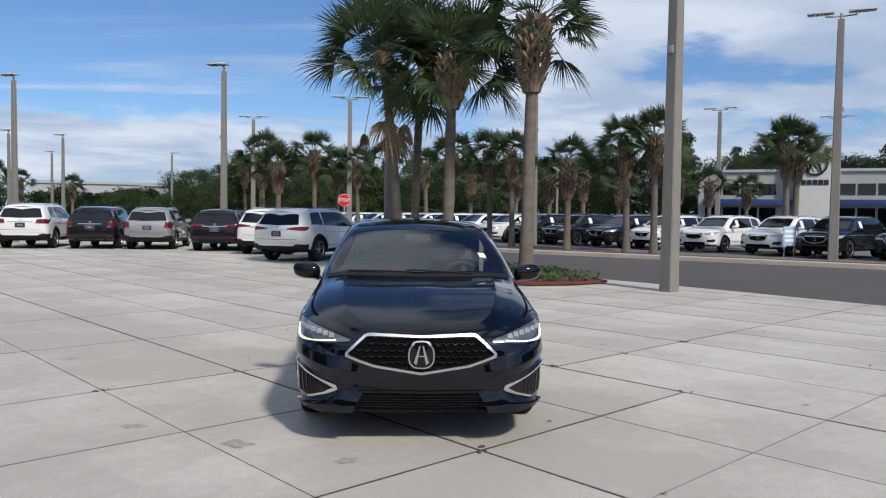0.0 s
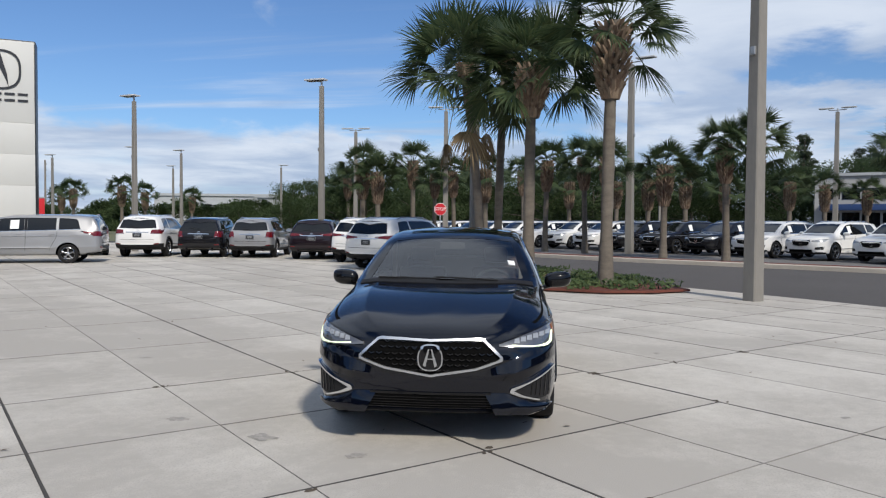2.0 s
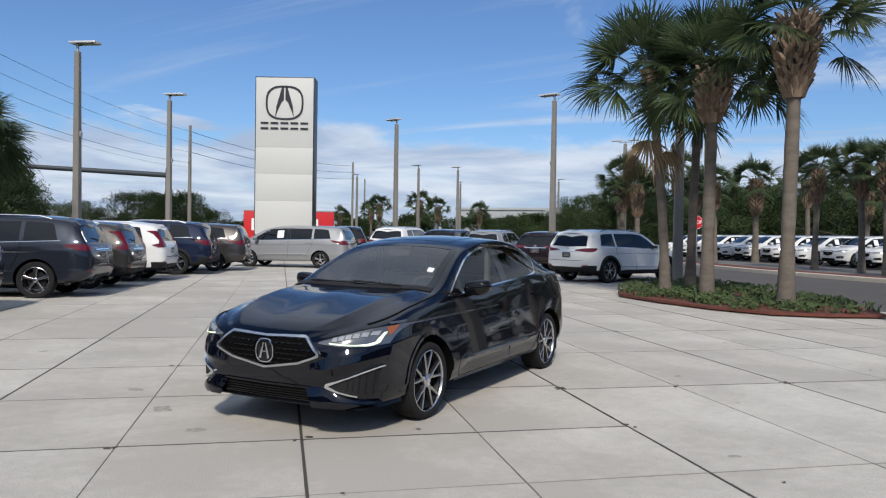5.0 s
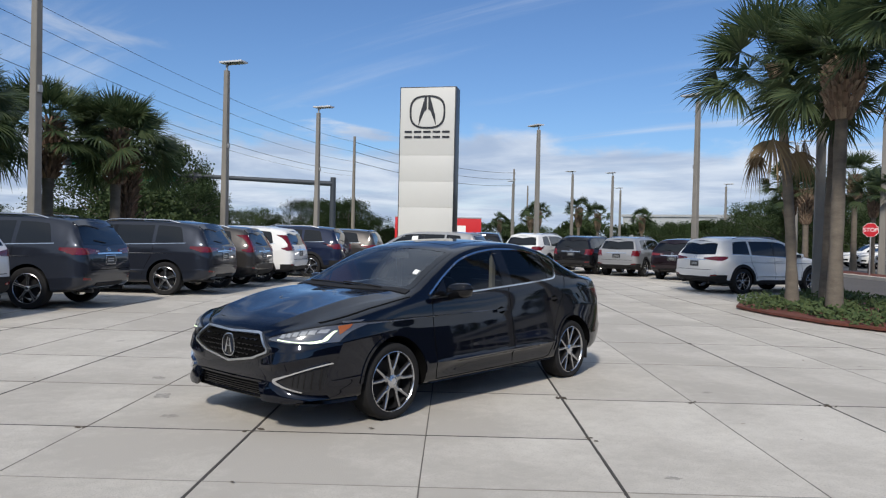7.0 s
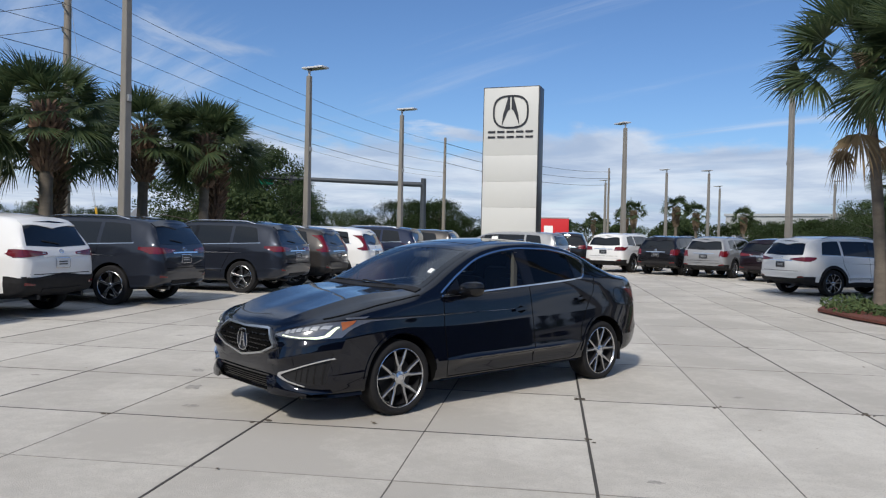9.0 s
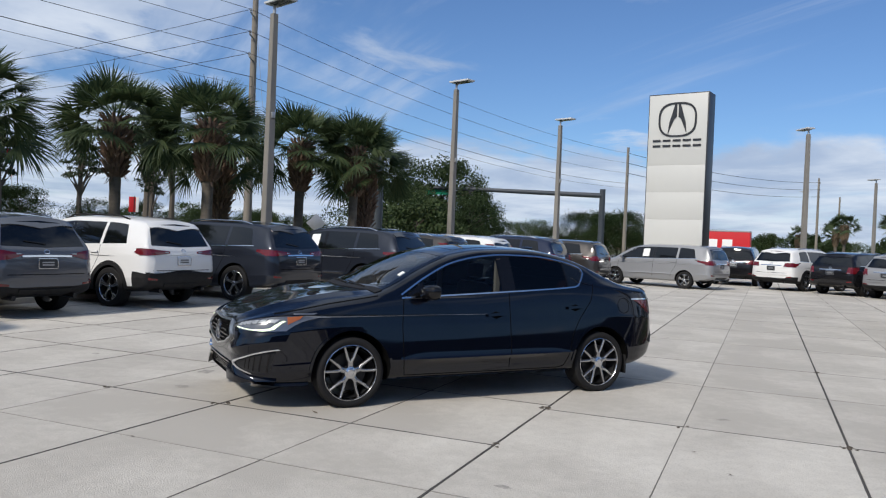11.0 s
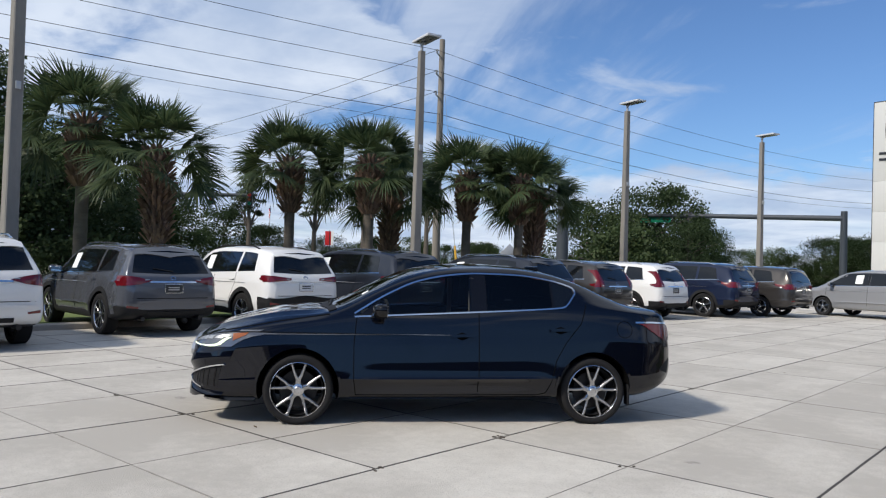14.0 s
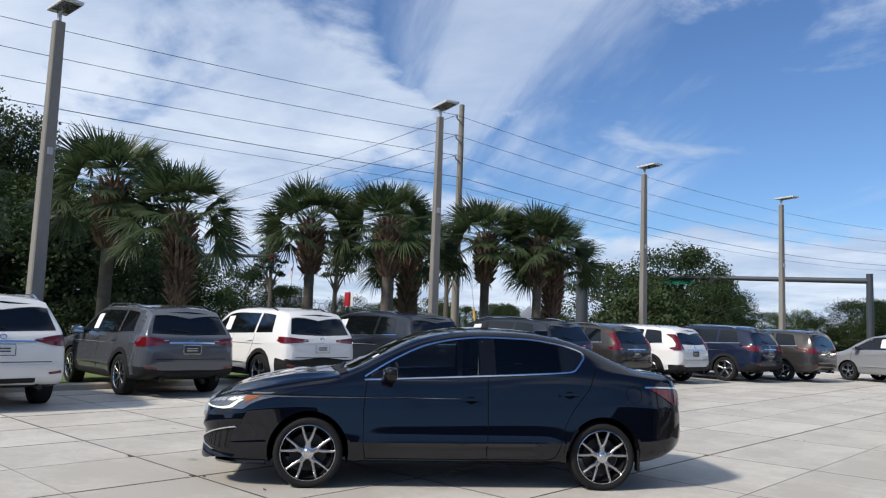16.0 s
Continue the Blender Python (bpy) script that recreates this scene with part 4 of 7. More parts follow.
        for y, z in ((0.08, 0.785), (1.0, 0.852)):
            h = thing("door_handle", pose(0, 0, 0), "", "")
            for k in list(h.keys()):
                del h[k]
            h.parent = root
            part("handle_cup", sh.panel(side, [(y - 0.085, z - 0.004), (y, z - 0.036), (y + 0.085, z - 0.004)], [(y - 0.085, z + 0.004), (y, z + 0.034), (y + 0.085, z + 0.004)], 12, 4, 0.0012), gap_black, h)
            part("handle_bar", sh.strip(side, [(y - 0.10, z - 0.004), (y, z + 0.004), (y + 0.10, z + 0.002)], 0.026, 0.004, 0.024, 12), body_paint, h)
        # lower skirt
        part("sill_skirt", sh.strip(side, [(-0.92, 0.222), (0, 0.226), (0.92, 0.234)], 0.035, 0.002, 0.010, 20), gloss_black, root)
        s = 1 if side == "left" else -1
        # tail lamp that wraps round the corner
        part("tail_light", sh.panel(side, [(1.80, 0.915), (1.93, 0.84), (2.03, 0.775), (2.13, 0.765)], [(1.76, 0.925), (1.90, 0.923), (2.03, 0.915), (2.14, 0.905)], 12, 5, 0.004, 0.006), red_lens, root, "red wraparound tail lamp")
        part("tail_trim", sh.strip(side, [(1.73, 0.935), (1.90, 0.936), (2.09, 0.927)], 0.014, 0.006, 0.006, 12), chrome, root)
        part("fuel_flap", sh.strip(side, [(1.62 + 0.075 * math.cos(a * math.pi / 12), 0.87 + 0.075 * math.sin(a * math.pi / 12)) for a in range(25)], 0.005, 0.0012, 0, 36), gap_black, root)
        # rear reflector pocket
        part("rear_vent", sh.panel(side, [(1.98, 0.50), (2.09, 0.46)], [(2.04, 0.55), (2.13, 0.60)], 6, 3, 0.003), black_plastic, root)
        # arch edges
        for y in hy:
            pts = [(y + (S["arch"] + 0.012) * math.cos(a), S["hub"] + 0.01 + (S["arch"] + 0.012) * math.sin(a)) for a in [math.pi * (0.02 + 0.96 * i / 24) for i in range(25)]]
            part("wheel_arch", sh.strip(side, pts, 0.022, 0.002, 0.007, 30), body_paint, root)
        # head lamp
        hl = part("head_light", sh.panel("front", [(s * 0.450, 0.667), (s * 0.60, 0.656), (s * 0.75, 0.653), (s * 0.822, 0.664)], [(s * 0.448, 0.682), (s * 0.60, 0.728), (s * 0.75, 0.772), (s * 0.825, 0.795)], 20, 6, 0.004, 0.006), lamp_housing, root, "swept head lamp with bright strip")
        part("light_strip", sh.strip("front", [(s * 0.535, 0.672), (s * 0.68, 0.663), (s * 0.755, 0.664), (s * 0.785, 0.678), (s * 0.796, 0.742)], 0.012, 0.011, 0.003, 30, lambda t: 0.6 + 0.9 * math.exp(-((t - 0.74) / 0.16) ** 2)), led, hl, "lit daytime running strip")
        part("lamp_brow", sh.strip("front", [(s * 0.450, 0.682), (s * 0.60, 0.729), (s * 0.75, 0.773), (s * 0.822, 0.794)], 0.007, 0.010, 0.004, 20), gloss_black, hl)
        for k in range(6):
            x = 0.565 + k * 0.040
            z0 = 0.688 + k * 0.0085
            part("lamp_lens", sh.panel("front", [(s * (x - 0.019), z0 - 0.004), (s * (x + 0.015), z0 - 0.004)], [(s * (x - 0.015), z0 + 0.018), (s * (x + 0.015), z0 + 0.022)], 4, 3, 0.011, 0.004), clear_lens, hl)
        part("turn_lens", sh.panel(side, [(-1.915, 0.715), (-1.81, 0.764)], [(-1.915, 0.772), (-1.785, 0.784)], 8, 3, 0.013), amber_lens, hl)
        part("lamp_tail", sh.panel(side, [(-1.86, 0.776), (-1.70, 0.796)], [(-1.86, 0.804), (-1.66, 0.812)], 8, 2, 0.006), lamp_housing, hl)
        # corner vent with bright V
        vent = part("corner_vent", sh.panel("front", [(s * 0.545, 0.384), (s * 0.64, 0.338), (s * 0.73, 0.312), (s * 0.79, 0.322)], [(s * 0.545, 0.388), (s * 0.65, 0.438), (s * 0.74, 0.474), (s * 0.808, 0.505)], 14, 5, 0.003), black_plastic, root)
        for k in range(5):
            part("vent_rib", sh.strip("front", [(s * (0.66 + 0.03 * k), 0.345 - 0.006 * k), (s * (0.67 + 0.03 * k), 0.425 + 0.013 * k)], 0.006, 0.004, 0.003, 4), gloss_black, vent)
        part("vent_trim", sh.strip("front", [(s * 0.813, 0.513), (s * 0.67, 0.442), (s * 0.535, 0.388), (s * 0.528, 0.378), (s * 0.60, 0.345), (s * 0.71, 0.310)], 0.015, 0.006, 0.012, 40, lambda t: 0.65 + 0.85 * math.exp(-((t - 0.62) / 0.14) ** 2)), chrome, root, "bright chrome V trim")

        def brow(u, v):
            ramp = min(1.0, u / 0.35) * (1.0 - 0.65 * max(0.0, (u - 0.5) / 0.5))
            return 0.0015 + 0.026 * ramp * (v / 0.38 if v < 0.38 else (1 - v) / 0.62)
        part("bumper_brow", sh.panel("front", [(s * 0.37, 0.445), (s * 0.52, 0.448), (s * 0.66, 0.462), (s * 0.82, 0.532)], [(s * 0.37, 0.515), (s * 0.50, 0.570), (s * 0.66, 0.640), (s * 0.832, 0.652)], 24, 16, brow), body_paint, root)
        part("chin_facet", sh.panel("front", [(s * 0.43, 0.250), (s * 0.60, 0.248), (s * 0.79, 0.262)], [(s * 0.355, 0.365), (s * 0.50, 0.366), (s * 0.70, 0.292)], 14, 8, lambda u, v: 0.004 + 0.060 * (1 - v) * (1 - 0.55 * u)), body_paint, root)
        part("front_splitter", sh.strip(side, [(-2.15, 0.225), (-1.95, 0.212), (-1.72, 0.215)], 0.03, 0.004, 0.022, 14), gloss_black, root)
        mirror_part(root, sh, 0.925, -0.66, 1.00, s, gloss_black, 1.0)
        bm = boxmesh(s * 0.79 - 0.05, 1.655, 0.17, s * 0.79 + 0.04, 1.675, 0.36, 0.006)
        part("mud_flap", bm, black_plastic, root)
        for y in hy:
            wheel_parts(root, s * S["track"], y, S["hub"], S["tyre"], S["rim"], s, "split", 0.225)
    # nose
    grille_lo = [(-0.472, 0.588), (-0.30, 0.528), (0, 0.478), (0.30, 0.528), (0.472, 0.588)]
    grille_hi = [(-0.472, 0.594), (-0.335, 0.700), (0, 0.690), (0.335, 0.700), (0.472, 0.594)]
    gr = part("grille", sh.panel("front", grille_lo, grille_hi, 34, 8, 0.004), gap_black, root, "black mesh grille")
    for r in range(6):
        for c in range(-8, 9):
            x = (c + (r % 2) * 0.5) * 0.052
            z = 0.505 + r * 0.036
            lim = 0.43 - (0.59 - z) * 3.6 if z < 0.59 else 0.43 - (z - 0.59) * 1.2
            if abs(x) > lim or math.hypot(x / 0.085, (z - 0.588) / 0.09) < 1:
                continue
            part("grille_bar", sh.strip("front", [(x - 0.019, z + 0.010), (x, z), (x + 0.019, z + 0.010)], 0.007, 0.008, 0.008, 4), gloss_black, gr)
    frame_line = [(0, 0.474), (0.30, 0.523), (0.480, 0.590), (0.338, 0.706), (0, 0.694), (-0.338, 0.706), (-0.480, 0.590), (-0.30, 0.523), (0, 0.474)]
    part("grille_frame", sh.strip("front", frame_line, 0.015, 0.014, 0.010, 80), brushed, root, "bright chrome grille surround")
    ring = [(0.079 * math.copysign(abs(math.cos(a)) ** 0.75, math.cos(a)), 0.588 + 0.078 * math.copysign(abs(math.sin(a)) ** 0.75, math.sin(a))) for a in [2 * math.pi * i / 40 for i in range(41)]]
    em = part("emblem_disc", sh.panel("front", ring[20:41], ring[20::-1], 20, 4, 0.010, 0.004), gloss_black, root)
    part("emblem_ring", sh.strip("front", ring, 0.0085, 0.014, 0.010, 60), satin, em)
    for s in (1, -1):
        part("emblem_leg", sh.panel("front", [(s * 0.030, 0.532), (s * 0.047, 0.543)], [(s * 0.005, 0.650), (s * 0.014, 0.650)], 3, 5, 0.016, 0.008), satin, em)
    part("emblem_bar", sh.panel("front", [(-0.022, 0.582), (0.022, 0.582)], [(-0.018, 0.589), (0.018, 0.589)], 4, 1, 0.016, 0.006), satin, em)
    low = part("lower_intake", sh.panel("front", [(-0.445, 0.262), (0, 0.252), (0.445, 0.262)], [(-0.40, 0.345), (0, 0.340), (0.40, 0.345)], 20, 4, 0.002), gap_black, root, "black lower air intake")
    for k in range(4):
        part("intake_bar", sh.strip("front", [(-0.40, 0.275 + k * 0.018), (0, 0.270 + k * 0.018), (0.40, 0.275 + k * 0.018)], 0.005, 0.002, 0.004, 20), gloss_black, low)
    part("chin_lip", sh.strip("front", [(-0.62, 0.248), (-0.4, 0.238), (0, 0.232), (0.4, 0.238), (0.62, 0.248)], 0.006, 0.006, 0.012, 30), gloss_black, root)
    part("bumper_crease", sh.strip("front", [(-0.40, 0.36), (0, 0.354), (0.40, 0.36)], 0.012, 0.003, 0.008, 24), gloss_black, root)
    # glazing fore and aft
    ob = part("windshield", sh.panel("top", *wind, 20, 10, 0.0015, 0, 0.0), glass_clear, root, "windshield with a paper sticker")
    ob.visible_shadow = False
    part("windshield_border", sh.strip("top", [(-0.665, -1.04), (-0.60, -0.72), (-0.545, -0.365), (0, -0.395), (0.545, -0.365), (0.60, -0.72), (0.665, -1.04), (0, -1.12), (-0.665, -1.04)], 0.06, 0.003, 0, 60), gloss_black, root)
    part("cowl_grille", sh.strip("top", [(-0.70, -1.075), (0, -1.155), (0.70, -1.075)], 0.07, 0.003, 0.004, 24), black_plastic, root)
    for x0 in (-0.05, 0.42):
        bm = bmesh.new()
        pts = []
        for k in range(7):
            x, y = x0 - k * 0.085, -1.10 + 0.012 * k * (0.6 if x0 < 0 else 0.4)
            p, n = sh.cast("top", x, y)
            pts.append(p + n * 0.014)
        add_tube(bm, pts, 0.008, 6)
        part("wiper", bm, black_plastic, root)
    part("windshield_sticker", sh.panel("top", [(0.505, -0.815), (0.56, -0.815)], [(0.493, -0.755), (0.548, -0.755)], 3, 3, 0.004), paper, root, "small white paper sticker")
    part("rear_glass", sh.panel("top", *back, 16, 8, 0.003), privacy, root)
    part("sunroof", sh.panel("top", [(-0.40, -0.20), (0.40, -0.20)], [(-0.40, 0.30), (0.40, 0.30)], 10, 8, 0.0025), privacy, root)
    part("antenna_fin", boxmesh(-0.02, 0.86, 1.38, 0.02, 1.0, 1.435, 0.015), body_paint, root)
    part("deck_lip", sh.strip("top", [(-0.62, 2.04), (0, 2.10), (0.62, 2.04)], 0.05, 0.002, 0.012, 24), body_paint, root)
    part("number_plate", sh.panel("rear", [(-0.15, 0.72), (0.15, 0.72)], [(-0.15, 0.86), (0.15, 0.86)], 4, 2, 0.01), plate_dark, root)
    # cabin
    part("cabin_floor", boxmesh(-0.70, -1.0, 0.30, 0.70, 1.25, 0.34), cabin, root)
    part("dashboard", boxmesh(-0.68, -1.06, 0.55, 0.68, -0.68, 0.955, 0.05), cabin, root)
    for x in (-0.37, 0.37):
        bm = boxmesh(-0.25, -0.24, 0.34, 0.25, 0.30, 0.62, 0.06)
        add_box(bm, -0.24, 0.24, 0.50, 0.24, 0.42, 1.10, 0.06, pose(0, 0, 0, -9))
        add_box(bm, -0.12, 0.33, 1.12, 0.12, 0.43, 1.28, 0.04, pose(0, 0, 0, -6))
        bmesh.ops.translate(bm, verts=bm.verts[:], vec=(x, 0, 0))
        part("front_seat", bm, leather, root, "dark brown leather seat")
    bm = boxmesh(-0.62, 0.75, 0.34, 0.62, 1.15, 0.62, 0.06)
    add_box(bm, -0.62, 1.0, 0.55, 0.62, 1.2, 1.12, 0.07)
    part("rear_bench", bm, leather, root)
    bm = bmesh.new()
    ring = [(0.37 + 0.18 * math.cos(a), -0.52 - 0.06 * math.sin(a), 0.90 + 0.17 * math.sin(a)) for a in [2 * math.pi * i / 24 for i in range(25)]]
    add_tube(bm, ring, 0.014, 8, False)
    add_tube(bm, [(0.37, -0.75, 0.84), (0.37, -0.52, 0.90)], 0.04, 8)
    part("steering_wheel", bm, cabin, root)
    for s in (1, -1):
        part("pillar_trim", boxmesh(min(s * 0.60, s * 0.64), 0.17, 0.7, max(s * 0.60, s * 0.64), 0.215, 1.31), cabin_beige, root)
        part("door_card", boxmesh(min(s * 0.76, s * 0.79), -0.85, 0.35, max(s * 0.76, s * 0.79), 1.1, 0.955), cabin, root)
    bm = boxmesh(-0.11, -0.46, 1.245, 0.11, -0.44, 1.305, 0.008)
    part("inner_mirror", bm, cabin, root)
    return root


def runs(bm):
    """The joined runs of faces in a mesh, largest first: a bmesh each, and whether it is arch lining."""
    left = set(bm.verts)
    found = []
    while left:
        seed = left.pop()
        run, edge = {seed}, [seed]
        while edge:
            v = edge.pop()
            for e in v.link_edges:
                o = e.other_vert(v)
                if o in left:
                    left.discard(o)
                    run.add(o)
                    edge.append(o)
        faces = {f for v in run for f in v.link_faces}
        if len(faces) < 6:
            continue
        piece = bmesh.new()
        vm = {v: piece.verts.new(v.co) for v in run}
        for f in faces:
            piece.faces.new([vm[v] for v in f.verts]).material_index = f.material_index
        found.append((len(faces), piece, sum(f.material_index == 1 for f in faces) * 2 > len(faces)))
    return [(piece, liner) for _, piece, liner in sorted(found, key=lambda r: -r[0])]


# ---- tall wagons
def wagon(label, colour, L=4.7, W=1.88, H=1.70, wb=2.72, tail="slim", clad=True, rails=True, plate=plate_dark, wheel="five", sheet=False, van=False, tyre=0.365, chrome_bar=True, group="vehicles", bumper=0.56):
    sy, sx, sz = L / 4.70, W / 1.86, H / 1.69
    spec = dict(WAGON)
    if van:
        spec["zt"] = [(-2.35, 0.78), (-2.25, 0.88), (-2.0, 0.97), (-1.7, 1.04), (-1.5, 1.13), (-1.1, 1.37), (-0.7, 1.57), (-0.3, 1.65), (0.3, 1.68), (1.2, 1.68), (1.85, 1.65), (2.1, 1.60), (2.17, 1.53), (2.24, 1.30), (2.29, 1.12), (2.32, 1.04), (2.35, 0.92)]
        spec["zr"] = [(-2.35, 0.76), (-2.25, 0.86), (-2.0, 0.93), (-1.7, 1.00), (-1.45, 1.09), (-1.1, 1.29), (-0.7, 1.49), (-0.3, 1.575), (0.3, 1.60), (1.2, 1.60), (1.85, 1.57), (2.08, 1.50), (2.2, 1.30), (2.28, 1.12), (2.32, 1.02), (2.35, 0.88)]
    sh = Shell(spec, sy, sx, sz, ny=96, nseg=5)
    hub = tyre - 0.005
    arch = tyre + 0.05
    hy = (-wb / 2, wb / 2)
    root = thing("van" if van else "suv", pose(0, 0, 0), label, "van" if van else "car", group)

    def Q(pts):
        return [(a * sy, b * sz) for a, b in pts]

    def R(pts, s=1):
        return [(s * a * sx, b * sz) for a, b in pts]

    def ring(c):
        return any(math.hypot(c.y - y, c.z - hub) < arch + 0.045 for y in hy) and abs(c.x) > 0.6

    trims = []
    if clad:
        trims = [lambda c: c.z < 0.40 * sz, ring, lambda c: c.z < bumper * sz and c.y > 2.0 * sy, lambda c: c.z < 0.45 * sz and c.y < -2.0 * sy]
    else:
        trims = [lambda c: c.z < 0.36 * sz and abs(c.y) > 1.9 * sy]
    bm = cut_body(sh, [], arch, hy, hub, trims)
    low = bmesh.new()
    vm = {}
    for f in [f for f in bm.faces if f.material_index == 2]:
        vs = []
        for v in f.verts:
            if v.index not in vm:
                vm[v.index] = low.verts.new(v.co)
            vs.append(vm[v.index])
        low.faces.new(vs)
    bmesh.ops.delete(bm, geom=[f for f in bm.faces if f.material_index == 2], context="FACES")
    # the skin is the largest run; what the cladding cuts off is a panel of its own
    for k, (piece, liner) in enumerate(runs(bm)):
        if k == 0:
            part("body", piece, colour, root, mats=[colour, gap_black])
        elif liner:
            part("arch_liner", piece, gap_black, root, mats=[gap_black, gap_black])
        else:
            part("body_panel", piece, colour, root, mats=[colour, gap_black])
    bm.free()
    # each run of cladding is a piece of its own
    for piece, _ in runs(low):
        bmesh.ops.recalc_face_normals(piece, faces=piece.faces[:])
        part("lower_cladding", piece, black_plastic, root)
    low.free()
    y_a = -1.28 if van else -0.95
    topl = smooth_curve([(y_a, 1.10), (y_a + 0.38, 1.35 if not van else 1.31), (y_a + 0.70, 1.515), (0.2, 1.552), (1.2, 1.545), (1.7, 1.50), (1.88, 1.44)])
    belt = smooth_curve([(y_a, 1.075), (0, 1.105), (1.9, 1.175)])

    def win(y0, y1, n=10):
        ys = [y0 + (y1 - y0) * i / n for i in range(n + 1)]
        return Q([(y, belt(y)) for y in ys]), Q([(y, max(topl(y), belt(y) + 0.01)) for y in ys])

    for side in ("left", "right"):
        s = 1 if side == "left" else -1
        part("front_window", sh.panel(side, *win(y_a + 0.06, 0.10), 12, 4, 0.003), privacy, root)
        part("rear_window", sh.panel(side, *win(0.19, 1.02), 8, 4, 0.003), privacy, root)
        lo, hi = win(1.10, 1.74, 6)
        hi[-1] = (hi[-1][0] - 0.10, hi[-1][1] - 0.03)
        part("quarter_window", sh.panel(side, lo, hi, 8, 4, 0.003), privacy, root)
        part("pillar_trim", sh.panel(side, *win(0.105, 0.185, 2), 2, 4, 0.0035), gloss_black, root)
        if chrome_bar:
            part("window_trim", sh.strip(side, Q([(y_a + 0.05 + (1.74 - y_a) * i / 12, belt(y_a + 0.05 + (1.74 - y_a) * i / 12) - 0.006) for i in range(13)]), 0.014, 0.004, 0.003, 16), chrome, root)
        for pts in ([(y_a + 0.03, 1.05), (y_a + 0.0, 0.75), (y_a + 0.06, 0.46)], [(0.145, 1.09), (0.145, 0.7), (0.135, 0.44)], [(1.06, 1.12), (1.04, 0.90), (0.92, 0.66), (0.84, 0.46)]):
            part("door_gap", sh.strip(side, Q(pts), 0.009, 0.0015, 0, 10), gap_black, root)
        for y in (-0.02, 0.92):
            part("door_handle", sh.strip(side, Q([(y - 0.10, 0.985), (y + 0.10, 0.99)]), 0.028, 0.004, 0.02, 6), colour, root)
        if sheet and s > 0:
            part("window_sheet", sh.panel(side, Q([(-0.30, 1.17), (-0.05, 1.175)]), Q([(-0.30, 1.46), (-0.05, 1.475)]), 3, 3, 0.006), paper, root, "white paper sheet in the window")
        # lamps at the back
        shapes = {
            "slim": ([(0.34, 1.005), (0.55, 0.985), (0.86, 0.965)], [(0.34, 1.045), (0.55, 1.065), (0.885, 1.10)]),
            "block": ([(0.50, 0.93), (0.87, 0.93)], [(0.54, 1.08), (0.885, 1.105)]),
            "tall": ([(0.60, 0.98), (0.86, 0.96)], [(0.655, 1.42), (0.715, 1.42)]),
            "blade": ([(0.62, 0.86), (0.87, 0.86)], [(0.66, 1.09), (0.885, 1.10)]),
            "arrow": ([(0.40, 1.00), (0.62, 0.94), (0.88, 0.91)], [(0.40, 1.015), (0.62, 1.065), (0.885, 1.10)]),
        }
        lo, hi = shapes[tail]
        part("tail_light", sh.panel("rear", R(lo, s), R(hi, s), 10, 5, 0.004, 0.010), red_lens, root, "red tail lamp")
        part("reverse_lens", sh.panel("rear", R([(lo[0][0] + 0.03, lo[0][1] + 0.018), (lo[0][0] + 0.11, lo[0][1] + 0.014)], s), R([(lo[0][0] + 0.03, lo[0][1] + 0.030), (lo[0][0] + 0.11, lo[0][1] + 0.030)], s), 4, 1, 0.0155), clear_lens, root)
        part("side_lens", sh.panel(side, Q([(2.05, 0.995), (2.27, 0.965)]), Q([(2.00, 1.03), (2.25, 1.085)]), 6, 3, 0.004, 0.008), red_lens, root)
        part("rear_reflector", sh.panel("rear", R([(0.62, 0.52), (0.80, 0.53)], s), R([(0.62, 0.55), (0.80, 0.575)], s), 4, 1, 0.006), red_lens, root)
        bm = bmesh.new()
        add_tube(bm, [(s * 0.52 * sx, sh.rear - 0.30, 0.33 * sz), (s * 0.52 * sx, sh.rear - 0.03, 0.33 * sz)], 0.038, 12)
        part("exhaust_tip", bm, rim_dark, root)
        # lamps at the front
        part("head_light", sh.panel("front", R([(0.46, 0.80), (0.70, 0.78), (0.86, 0.80)], s), R([(0.46, 0.84), (0.70, 0.885), (0.88, 0.93)], s), 10, 4, 0.004, 0.006), clear_lens, root)
        part("fog_trim", sh.panel("front", R([(0.60, 0.46), (0.84, 0.46)], s), R([(0.62, 0.56), (0.86, 0.60)], s), 6, 3, 0.003), black_plastic, root)
        mirror_part(root, sh, 0.985 * sx, (y_a + 0.24) * sy, 1.135 * sz, s, colour, 1.15)
        if rails:
            pts = []
            for k in range(9):
                y = (-0.25 + k * 0.225) * sy
                p, n = sh.cast("top", s * 0.60 * sx, y)
                pts.append(p + Vector((0, 0, 0.045 if 0 < k < 8 else 0.0)))
            bm = bmesh.new()
            add_tube(bm, pts, 0.016, 6)
            part("roof_rail", bm, satin if chrome_bar else black_plastic, root)
        if clad:
            for y in hy:
                pts = [(y + (arch + 0.032) * math.cos(a), hub + (arch + 0.032) * math.sin(a)) for a in [math.pi * (-0.02 + 1.04 * i / 20) for i in range(21)]]
                part("arch_trim", sh.strip(side, pts, 0.085, 0.003, 0.006, 24), black_plastic, root)
        for y in hy:
            wheel_parts(root, s * (0.93 * sx - 0.145), y, hub, tyre, tyre - 0.11, s, wheel, 0.235)
    # back
    glo, ghi = R([(-0.70, 1.150), (0, 1.125), (0.70, 1.150)]), R([(-0.585, 1.515), (0, 1.555), (0.585, 1.515)])
    part("rear_glass", sh.panel("rear", glo, ghi, 14, 6, 0.003), privacy, root, "dark rear window")
    part("spoiler", sh.strip("top", [(-0.60 * sx, 2.02 * sy), (0, 2.07 * sy), (0.60 * sx, 2.02 * sy)], 0.10, 0.004, 0.020, 20), colour, root)
    bm = bmesh.new()
